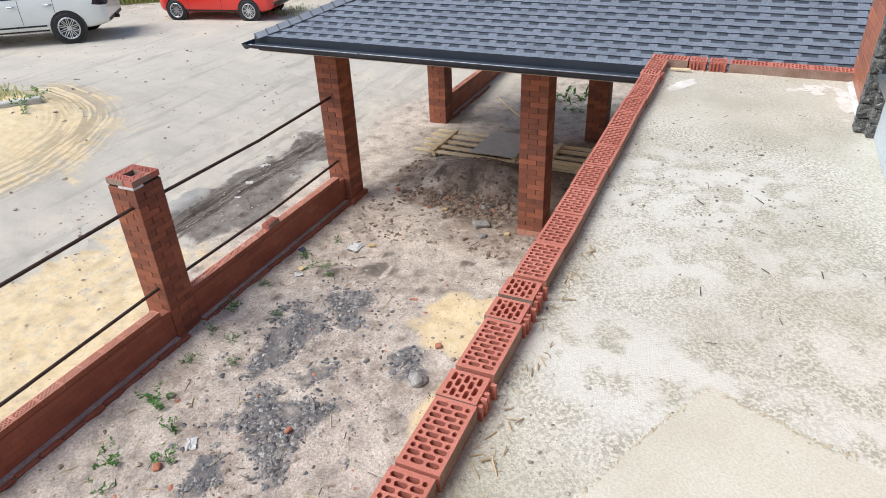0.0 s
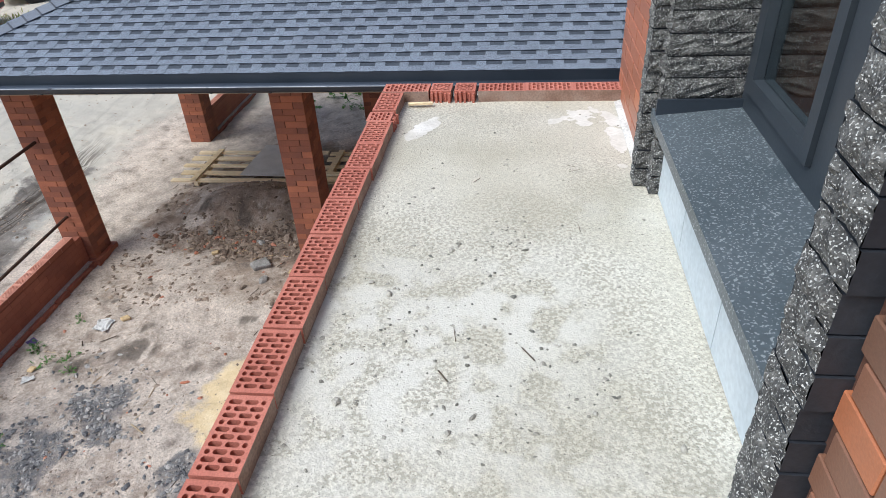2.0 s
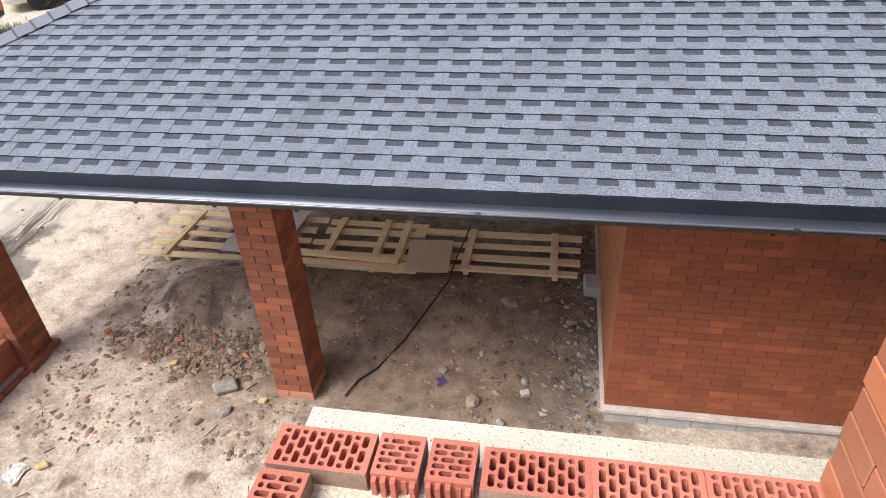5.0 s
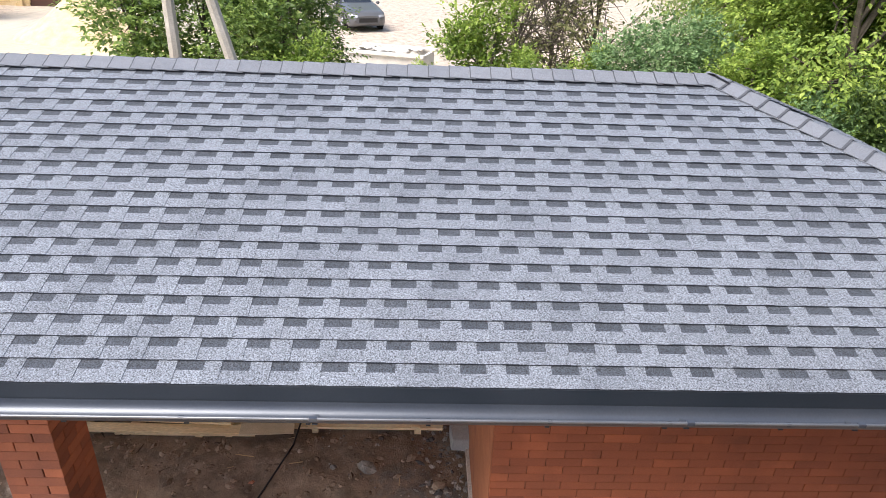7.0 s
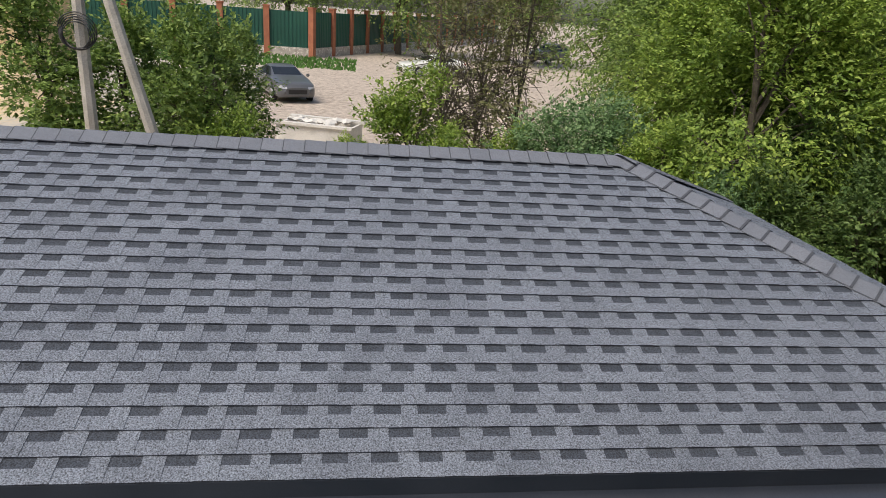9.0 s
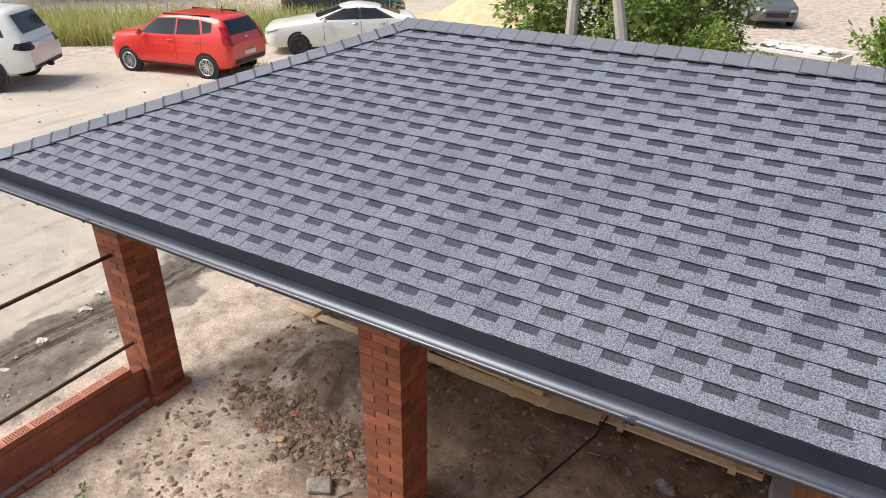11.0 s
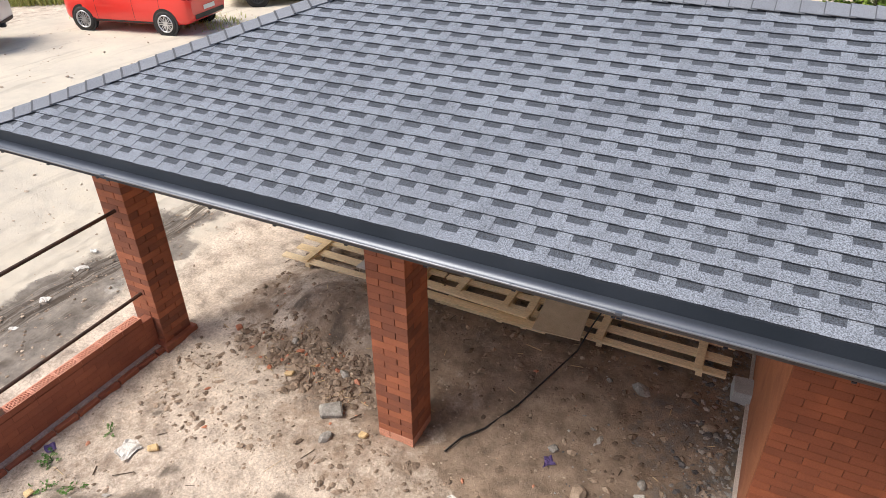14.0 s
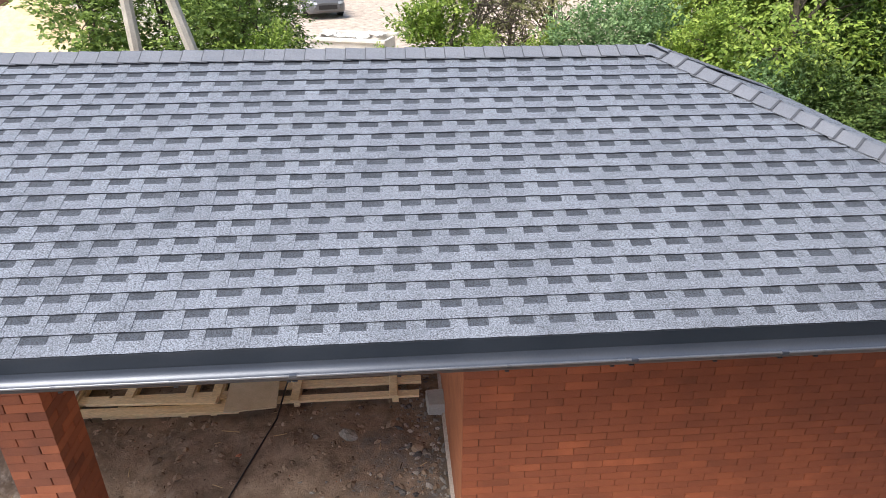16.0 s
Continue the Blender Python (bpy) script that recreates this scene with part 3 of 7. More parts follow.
# panels below the sill
for i, (a, b) in enumerate(((2.30, 2.80), (2.806, 3.28), (3.286, 3.74))):
    put("base_panel", box_mesh("base_panel", M_PANEL, 0.757, a, 0.004, 0.80, b, 0.325), label="pale blue-grey board under the window sill", category="panel", group="boards under the sill")
# window
window = put("window_1", boxes_mesh("window_1", M_FRAME, [(1.0, WIN0, 0.36, 1.09, 3.74, 0.44), (1.0, WIN0, 1.87, 1.09, 3.74, 1.95), (1.0, WIN0, 0.44, 1.09, 2.38, 1.87), (1.0, 3.66, 0.44, 1.09, 3.74, 1.87), (1.0, 2.98, 0.44, 1.09, 3.06, 1.87)]), label="anthracite framed window with two panes and a metal sill", category="window", kind="structure")
for a, b in ((2.385, 2.975), (3.065, 3.655)):
    put("sash", boxes_mesh("sash", M_FRAME, [(0.985, a, 0.445, 1.06, b, 0.50), (0.985, a, 1.81, 1.06, b, 1.865), (0.985, a, 0.50, 1.06, a + 0.055, 1.81), (0.985, b - 0.055, 0.50, 1.06, b, 1.81)]), window)
    p = put("pane", box_mesh("pane", M_GLASS, 1.02, a + 0.055, 0.50, 1.032, b - 0.055, 1.81), window)
    p.visible_shadow = False
room = mat("dark_room_plaster", [(0.14, 0.14, 0.14), (0.2, 0.2, 0.2)], 2, 0.9)
put("room_behind", boxes_mesh("room_behind", room, [(2.6, 1.8, 0.0, 2.7, 4.3, 2.4), (1.41, 1.7, 0, 2.6, 1.8, 2.4), (1.41, 4.3, 0, 2.6, 4.4, 2.4), (1.41, 1.8, -0.1, 2.6, 4.3, 0.0), (1.41, 1.8, 2.4, 2.6, 4.3, 2.5)]), label="dim unfurnished room behind the window", category="room", kind="structure")
bm = bmesh.new()
vs = [bm.verts.new(p) for p in ((0.70, 2.34, 0.338), (0.70, 3.755, 0.338), (1.005, 3.755, 0.368), (1.005, 2.34, 0.368), (0.70, 2.34, 0.295), (0.70, 3.755, 0.295), (1.005, 3.755, 0.30), (1.005, 2.34, 0.30))]
for q in ((0, 3, 2, 1), (0, 1, 5, 4), (1, 2, 6, 5), (2, 3, 7, 6), (3, 0, 4, 7), (4, 5, 6, 7)):
    bm.faces.new([vs[i] for i in q])
sill = part("window_sill", bm, M_SILL, window, "dark grey metal sill with flecked film")
for y in (2.337, 3.692):
    put("end_cap", box_mesh("end_cap", M_NAVY, 0.703, y - 0.005, 0.31, 1.0, y + 0.005, 0.398), window)


# ---------------------------------------------------------------- perforated bricks
M_STAINED = mat("cement_stained_brick_side", [(0.22, 0.135, 0.10), (0.30, 0.20, 0.155), (0.36, 0.27, 0.22)], 9, 0.9, fine=120, grain=0.2)


M_PALEPERF = mat("pale_salmon_perforated_brick", [(0.52, 0.20, 0.13), (0.60, 0.27, 0.19), (0.66, 0.34, 0.25)], 7, 0.85, fine=200, grain=0.15, rnd="object", spread=0.5)


def perforated(name, length, width, h, rows, material=M_PERF, side=None):
    """Brick with rows of slots sunk into its top; corner at the origin, rows follow y."""
    v, f, floors = [], [], []

    def quad(a, b, c, d):
        n = len(v)
        v.extend((a, b, c, d))
        f.append((n, n + 1, n + 2, n + 3))

    d0 = 0.012
    pit = (length - 2 * d0) / rows
    slot = pit * 0.70
    big, smallw, web = width * 0.29, width * 0.11, width * 0.065
    edge = (width - 2 * big - smallw - 2 * web) / 2
    z0 = h - 0.064
    y = 0.0
    for r in range(rows):
        ys = d0 + r * pit + (pit - slot) / 2
        ye = ys + slot
        quad((0, y, h), (width, y, h), (width, ys, h), (0, ys, h))
        spans = [big, big, smallw] if r % 2 else [smallw, big, big]
        x = 0.0
        nx = edge
        for s in spans:
            quad((x, ys, h), (nx, ys, h), (nx, ye, h), (x, ye, h))
            a, b = nx, nx + s
            quad((a, ys, h), (b, ys, h), (b, ys, z0), (a, ys, z0))
            quad((b, ye, h), (a, ye, h), (a, ye, z0), (b, ye, z0))
            quad((a, ye, h), (a, ys, h), (a, ys, z0), (a, ye, z0))
            quad((b, ys, h), (b, ye, h), (b, ye, z0), (b, ys, z0))
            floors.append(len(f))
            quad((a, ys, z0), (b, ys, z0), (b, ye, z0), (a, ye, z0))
            c = min(0.0045, s * 0.32)
            for ax, ay, sx_, sy_ in ((a, ys, c, c), (b, ys, -c, c), (b, ye, -c, -c), (a, ye, c, -c)):
                n = len(v)
                v.extend(((ax, ay, h), (ax + sx_, ay, h), (ax, ay + sy_, h), (ax + sx_, ay, z0), (ax, ay + sy_, z0)))
                f.append((n, n + 1, n + 2) if sx_ * sy_ > 0 else (n, n + 2, n + 1))
                f.append((n + 1, n + 3, n + 4, n + 2))
            x, nx = b, b + web
        quad((x, ys, h), (width, ys, h), (width, ye, h), (x, ye, h))
        y = ye
    quad((0, y, h), (width, y, h), (width, length, h), (0, length, h))
    quad((0, 0, 0), (width, 0, 0), (width, 0, h), (0, 0, h))
    quad((width, length, 0), (0, length, 0), (0, length, h), (width, length, h))
    quad((width, 0, 0), (width, length, 0), (width, length, h), (width, 0, h))
    quad((0, length, 0), (0, 0, 0), (0, 0, h), (0, length, h))
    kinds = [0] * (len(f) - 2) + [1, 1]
    # slot floors take the dark mortar colour to paint shade into the holes
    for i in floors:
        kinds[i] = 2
    return mesh(name, v, f, [material, side or M_STAINED, M_MORTAR_AND_SHADE], kinds)


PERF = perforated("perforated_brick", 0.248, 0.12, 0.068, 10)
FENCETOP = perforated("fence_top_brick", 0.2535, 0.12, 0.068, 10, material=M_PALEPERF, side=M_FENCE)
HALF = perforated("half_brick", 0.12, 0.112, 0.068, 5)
rng = random.Random(5)
fins = []
for i in range(5):
    fins.append((0.004 + i * 0.023, -rng.uniform(0.004, 0.022), 0, 0.004 + i * 0.023 + 0.012, 0.001, 0.062 + rng.uniform(-0.02, 0.004)))
FINS = boxes_mesh("broken_edge", M_PERF, fins)
IN_X, OUT_X = -0.403, -0.523
PARA = dict(label="raw red perforated brick laid on the terrace edge", category="brick", group="parapet bricks")
joints = [("f", -2.772 + 0.258 * i) for i in range(14)] + [("f", 0.84), ("h", 1.095), ("f", 1.222), ("h", 1.478), ("h", 1.608), ("f", 1.735), ("f", 1.985), ("f", 2.243), ("f", 2.50), ("f", 2.758), ("f", 3.012), ("f", 3.27), ("f", 3.526), ("f", 3.784), ("f", 4.032), ("h", 4.282), ("f", 4.412)]
for kind_, y in joints:
    jx = rng.uniform(-0.003, 0.003)
    if kind_ == "f":
        put("parapet_brick", PERF, None, pose(OUT_X + jx, y + 0.004, 0.002, 0, 0, rng.uniform(-0.5, 0.5)), **PARA)
    else:
        b = put("broken_half_brick", HALF, None, pose(OUT_X + 0.112 + jx + (0.0), y + 0.002, 0.002, 0, 0, 0) @ pose(0, 0, 0, 0, 0, 90) @ Matrix.Identity(4), label="broken half of a red perforated brick, ragged edge inward", category="brick", group="parapet bricks")
        put("broken_edge", FINS, b)
for kind_, x in (("f", -0.525), ("h", -0.27), ("h", -0.142), ("f", -0.012), ("f", 0.234), ("f", 0.48)):
    if kind_ == "f":
        put("parapet_brick", PERF, None, pose(x + 0.25, 4.675, 0.002, 0, 0, 90 + rng.uniform(-0.4, 0.4)), **PARA)
    else:
        b = put("broken_half_brick", HALF, None, pose(x + 0.004, 4.682, 0.002), label="broken half of a red perforated brick, ragged edge inward", category="brick", group="parapet bricks")
        put("broken_edge", FINS, b)

# ---------------------------------------------------------------- carport roof
RX0, RX1, RY, RZ, SLOPE, HALFW = -6.396, 5.36, 7.537, -0.795, 0.381, 2.837
RIDGE0, RIDGE1 = RX0 + 2.83, RX1 - 2.77
RY2 = RY + 2 * HALFW
RTOP = RZ + SLOPE * HALFW
roof = put("carport_roof", mesh("carport_roof", [(RX0, RY, RZ - 0.01), (RX1, RY, RZ - 0.01), (RX1, RY2, RZ - 0.01), (RX0, RY2, RZ - 0.01), (RIDGE0, RY + HALFW, RTOP - 0.01), (RIDGE1, RY + HALFW, RTOP - 0.01), (RX0 + 0.1, RY + 0.1, RZ - 0.14), (RX1 - 0.1, RY + 0.1, RZ - 0.14), (RX1 - 0.1, RY2 - 0.1, RZ - 0.14), (RX0 + 0.1, RY2 - 0.1, RZ - 0.14)],
           [(0, 1, 5, 4), (1, 2, 5), (2, 3, 4, 5), (3, 0, 4), (9, 8, 7, 6)], [M_BAND]), label="hipped carport roof with grey bitumen shingles and dark gutter", category="roof")
EXPO = 0.145
STRIPS = [[(0.135, 0.10), (0.15, 0.11), (0.13, 0.095), (0.155, 0.125)], [(0.14, 0.105), (0.125, 0.12), (0.15, 0.09), (0.16, 0.11)], [(0.15, 0.115), (0.14, 0.095), (0.155, 0.10), (0.13, 0.115)], [(0.12, 0.13), (0.155, 0.10), (0.145, 0.09), (0.15, 0.11)]]


def clip(poly, a, b, c):
    """Keep the side a*u + b*v + c >= 0."""
    out = []
    for p, q in zip(poly, poly[1:] + poly[:1]):
        dp, dq = a * p[0] + b * p[1] + c, a * q[0] + b * q[1] + c
        if dp >= 0:
            out.append(p)
        if dp * dq < 0:
            t = dp / (dp - dq)
            out.append((p[0] + t * (q[0] - p[0]), p[1] + t * (q[1] - p[1])))
    return out


def strip_polys(kind_):
    """(polygon, lift, material) of one metre-long shingle, u along it and v up the slope from its lower edge."""
    u, out = 0.0, []
    for gap, tab in STRIPS[kind_]:
        out.append(([(u, 0), (u + gap, 0), (u + gap, 0.088), (u, 0.088)], 0.0, 0))
        out.append(([(u, 0.088), (u + gap, 0.088), (u + gap, 0.165), (u, 0.165)], 0.0, 1))
        u += gap
        out.append(([(u, 0), (u + tab, 0), (u + tab, 0.165), (u, 0.165)], 0.0032, 0))
        u += tab
    return out


def lift_polys(polys, v_off=0.0):
    v, f, idx = [], [], []
    for poly, up, mi in polys:
        n, k = len(v), len(poly)
        for a, b in poly:
            v.append((a, b, 0.014 * (1 - (b - v_off) / 0.165) + up))
        for a, b in poly:
            v.append((a, b, -0.004))
        f.append(tuple(range(n, n + k)))
        idx.append(mi)
        for i in range(k):
            j = (i + 1) % k
            f.append((n + i, n + k + i, n + k + j, n + j))
            # level edges get the dark band colour, painting a shadow line under each course
            idx.append(1 if abs(poly[i][1] - poly[j][1]) < 1e-6 else mi)
    return v, f, idx


STRIP_MESH = [mesh("shingle", *lift_polys(strip_polys(k))[:2], [M_SHINGLE, M_BAND], lift_polys(strip_polys(k))[2]) for k in range(4)]


def shingle_slope(m, length, k0, k1, seed, separate):
    """Courses on one slope; m maps (u, v, out). The hips cut u >= v*k0 and u <= length - v*k1."""
    rng = random.Random(seed)
    vv, ff, ii = [], [], []
    run = HALFW * math.hypot(1, SLOPE)
    for c in range(int(run / EXPO) + 1):
        v0 = c * EXPO
        a = -rng.random()
        while a < length:
            k = rng.randrange(4)
            lo, hi = (v0 + 0.17) * k0, length - (v0 + 0.17) * k1
            if separate and a > lo and a + 1 < hi and v0 + 0.17 < run:
                put("shingle", STRIP_MESH[k], roof, m @ Matrix.Translation((a, v0, 0)))
            else:
                polys = []
                for poly, up, mi in strip_polys(k):
                    p = [(x + a, y + v0) for x, y in poly]
                    p = clip(p, 1, -k0, 0)
                    p = clip(p, -1, -k1, length) if p else p
                    p = clip(p, 0, -1, run) if p else p
                    if len(p) > 2:
                        polys.append((p, up, mi))
                v, f, i = lift_polys(polys, v0)
                n = len(vv)
                vv += [m @ Vector(q) for q in v]
                ff += [tuple(n + x for x in q) for q in f]
                ii += i
            a += 1.0
    put("edge_shingles", mesh("edge_shingles", vv, ff, [M_SHINGLE, M_BAND], ii), roof, kind="stuff")


def slope_m(origin, along, up):
    a, u = Vector(along).normalized(), Vector(up).normalized()
    return Matrix.Translation(origin) @ Matrix((a, u, a.cross(u))).transposed().to_4x4()


cosl = 1 / math.hypot(1, SLOPE)
shingle_slope(slope_m((RX0, RY, RZ), (1, 0, 0), (0, 1, SLOPE)), RX1 - RX0, (RIDGE0 - RX0) / HALFW * cosl, (RX1 - RIDGE1) / HALFW * cosl, 3, True)
shingle_slope(slope_m((RX1, RY, RZ), (0, 1, 0), (-1, 0, SLOPE)), RY2 - RY, cosl, cosl, 4, False)
shingle_slope(slope_m((RX0, RY2, RZ), (0, -1, 0), (1, 0, SLOPE)), RY2 - RY, cosl, cosl, 5, False)
shingle_slope(slope_m((RX1, RY2, RZ), (-1, 0, 0), (0, -1, SLOPE)), RX1 - RX0, cosl, cosl, 6, False)


def cap_mesh(name, half, drop, pitch, end, lip=0.02):
    """A bent cap: ridge along +x, lapping the next one."""
    v, f = [], []
    pts = [(-half, -drop), (-half * 0.5, -drop * 0.45), (-0.02, 0.004), (0.02, 0.004), (half * 0.5, -drop * 0.45), (half, -drop)]
    stations = ((0.0, 0.014), (lip, 0.0122), (pitch + 0.05, 0.002))
    for x, up in stations:
        for y, z in pts:
            v.append((x, y, z + up))
        for y, z in pts:
            v.append((x, y, z + up - 0.006))
    n, idx = len(pts), []
    for r in range(2):
        o = 2 * n * r
        for i in range(n - 1):
            f.append((o + i, o + i + 1, o + 2 * n + i + 1, o + 2 * n + i))
            f.append((o + n + i + 1, o + n + i, o + 3 * n + i, o + 3 * n + i + 1))
        f += [(o, o + 2 * n, o + 3 * n, o + n), (o + n - 1, o + 2 * n - 1, o + 4 * n - 1, o + 3 * n - 1)]
        idx += [1 - r] * (2 * n)
    for i in range(n - 1):
        f.append((i + 1, i, n + i, n + i + 1))
        idx.append(1)
    return mesh(name, v, f, [M_CAP, end], idx)


CAPP = 0.172
RCAP, HCAP = cap_mesh("ridge_cap", 0.155, 0.054, CAPP, M_CAPEND, 0.007), cap_mesh("hip_cap", 0.16, 0.042, CAPP, M_CAPEND)


def cap_row(me, p, q, name):
    p, q = Vector(p), Vector(q)
    d = (q - p).normalized()
    side = Vector((0, 0, 1)).cross(d).normalized()
    up = d.cross(side)
    m = Matrix((d, side, up)).transposed().to_4x4()
    n = int((q - p).length / CAPP) + 1
    for i in range(n):
        put(name, me, roof, Matrix.Translation(p + d * i * CAPP + up * 0.019) @ m @ pose(0, 0, 0, random.uniform(-0.6, 0.6), 0, random.uniform(-0.8, 0.8)))


RL, RR = Vector((RIDGE0, RY + HALFW, RTOP)), Vector((RIDGE1, RY + HALFW, RTOP))
cap_row(RCAP, RL - Vector((0.05, 0, 0)), RR - Vector((0.05, 0, 0)), "ridge_cap")
for corner, top in (((RX0, RY, RZ), RL), ((RX1, RY, RZ), RR), ((RX0, RY2, RZ), RL), ((RX1, RY2, RZ), RR)):
    cap_row(HCAP, corner, top - (top - Vector(corner)).normalized() * 0.12, "hip_cap")

# drip apron, fascia, gutter
put("drip_apron", boxes_mesh("drip_apron", M_NAVY, [(RX0 - 0.004, RY - 0.006, RZ - 0.11, RX1 + 0.004, RY + 0.003, RZ + 0.004), (RX0 - 0.006, RY + 0.004, RZ - 0.11, RX0 + 0.003, RY2, RZ + 0.004), (RX1 - 0.003, RY + 0.004, RZ - 0.11, RX1 + 0.006, RY2, RZ + 0.004), (RX0, RY2 - 0.003, RZ - 0.11, RX1, RY2 + 0.006, RZ + 0.004)]), roof, label="dark blue-grey drip apron")
put("fascia", boxes_mesh("fascia", M_NAVY, [(RX0 + 0.02, RY + 0.01, RZ - 0.20, RX1 - 0.02, RY + 0.03, RZ - 0.02), (RX0 + 0.02, RY + 0.03, RZ - 0.20, RX0 + 0.04, RY2 - 0.03, RZ - 0.02), (RX1 - 0.04, RY + 0.03, RZ - 0.20, RX1 - 0.02, RY2 - 0.03, RZ - 0.02)]), roof)
# unseen soffit; its pale colour is a reflector for the ground below
put("soffit", box_mesh("soffit", M_SOFFIT, RX0 + 0.05, RY + 0.035, RZ - 0.215, RX1 - 0.05, RY2 - 0.035, RZ - 0.19), roof, label="unseen soffit, made pale to bounce light below")


def gutter_mesh(name, length, r=0.065):
    v, f = [], []
    prof = [(math.cos(a) * r, math.sin(a) * r) for a in [math.pi + math.pi * i / 12 for i in range(13)]]
    bead = [(-r - 0.006 + 0.008 * math.cos(a), 0.004 + 0.008 * math.sin(a)) for a in [math.tau * i / 8 for i in range(8)]]
    inner = [(p[0] * 0.96, p[1] * 0.96) for p in prof]
    for ring, closed in ((prof, False), (inner, False), (bead, True)):
        n = len(v)
        k = len(ring)
        for x in (0, length):
            v += [(x, p, q) for p, q in ring]
        for i in range(k if closed else k - 1):
            j = (i + 1) % k
            f.append((n + i, n + j, n + k + j, n + k + i))
    kinds = [0] * (len(f) - 8) + [1] * 8
    for q in (0, 13):
        f.append(tuple(range(q, q + 13)))
        kinds.append(0)
    return mesh(name, v, f, [M_GUTTER, M_BEAD], kinds, smooth=True)


GZ = -0.885
put("gutter", gutter_mesh("gutter", RX1 - RX0 + 0.02), roof, Matrix.Translation((RX0 - 0.01, RY - 0.075, GZ)), label="glossy dark half-round gutter")
put("gutter", gutter_mesh("gutter", RY2 - RY + 0.14), roof, Matrix.Translation((RX0 - 0.075, RY2, GZ)) @ pose(0, 0, 0, 0, 0, -90))
put("gutter", gutter_mesh("gutter", RY2 - RY + 0.14), roof, Matrix.Translation((RX1 + 0.075, RY - 0.14, GZ)) @ pose(0, 0, 0, 0, 0, 90))
for x in [-6.0 + 0.62 * i for i in range(18)]:
    put("gutter_bracket", boxes_mesh("gutter_bracket", M_NAVY, [(x - 0.012, RY - 0.152, GZ - 0.004, x + 0.012, RY - 0.136, GZ + 0.010), (x - 0.012, RY - 0.10, GZ - 0.076, x + 0.012, RY - 0.05, GZ - 0.066)]), roof)
for x in (-0.383, 1.546, 2.443, -4.6):
    put("gutter_joint", boxes_mesh("gutter_joint", M_GUTTER, [(x - 0.02, RY - 0.156, GZ - 0.006, x + 0.02, RY - 0.134, GZ + 0.014), (x - 0.015, RY - 0.12, GZ - 0.058, x + 0.015, RY - 0.03, GZ - 0.054)]), roof)

# ---------------------------------------------------------------- brick posts
M_DARKJOINT = mat("dark_grey_open_joint", [(0.025, 0.02, 0.018), (0.05, 0.04, 0.034)], 9, 0.95)
POST_BRICK = bevel_box("post_brick", M_BRICK, 0.2505, 0.12, 0.0740, 0.0022)
PLINTH_BRICK = bevel_box("plinth_brick", M_FENCE, 0.245, 0.12, 0.0728, 0.006)
BASE_BRICK = bevel_box("base_brick", M_PINK, 0.2535, 0.12, BR_H, 0.003)


def brick_post(x, y, z0, z1, label, group, name="brick_post", pink=0):
    post = empty(name, x, y, z0, label=label, category="brick post", group=group)
    h = z1 - z0
    put("core", box_mesh("core", M_DARKJOINT, -0.176, -0.176, 0, 0.176, 0.176, h - 0.004), post)
    n = int(h / PITCH_H)
    for c in range(n):
        z = c * PITCH_H + BR_H / 2 + 0.004
        flip = c % 2
        for k in range(4):
            m = pose(0, 0, z, 0, 0, 90 * k) @ Matrix.Translation(((0.0633 if flip else -0.0633), -0.13, 0))
            put("brick", BASE_BRICK if c < pink else POST_BRICK, post, m)
    return post


POSTS = "carport posts"
TOP = RZ - 0.215
brick_post(-5.63, 8.27, -3.60, TOP, "red-brown brick post carrying the carport roof beside the fence", POSTS)
brick_post(-2.365, 8.23, -3.62, TOP, "red-brown brick post carrying the carport roof, paler bricks at its foot", POSTS, pink=2)
brick_post(-5.63, 12.1, -3.55, TOP, "red-brown brick post at the back of the carport", POSTS)
brick_post(-2.30, 12.1, -3.55, TOP, "red-brown brick post at the back of the carport", POSTS)
put("plinth_bricks", boxes_mesh("plinth_bricks", M_FENCE, [(-5.88, 8.03, -3.7, -5.38, 8.50, -3.49)]), label="wider brick footing round the corner post", category="brick footing")

# fence pier, open on top
PZ = -1.55
pier = brick_post(-5.72, 4.38, -3.6, PZ, "free-standing brick fence pier with an open unfinished top", "fence piers", "fence_pier")
for k in range(4):
    put("top_brick", PERF, pier, pose(0, 0, PZ + 3.6 + 0.004, 0, 0, 90 * k) @ Matrix.Translation((-0.19, -0.19, 0)) @ pose(0.248, 0, 0, 0, 0, 90))
put("mortar_smear", box_mesh("mortar_smear", M_MORTARPALE, -0.02, -0.198, PZ + 3.6 - 0.022, 0.199, -0.06, PZ + 3.6 + 0.003), pier)


# low fence walls with perforated brick tops
M_FOOTING = mat("dusty_pink_cement_footing", [(0.34, 0.27, 0.23), (0.46, 0.38, 0.335)], 7, 0.95, fine=50, grain=0.25, bump=0.5)


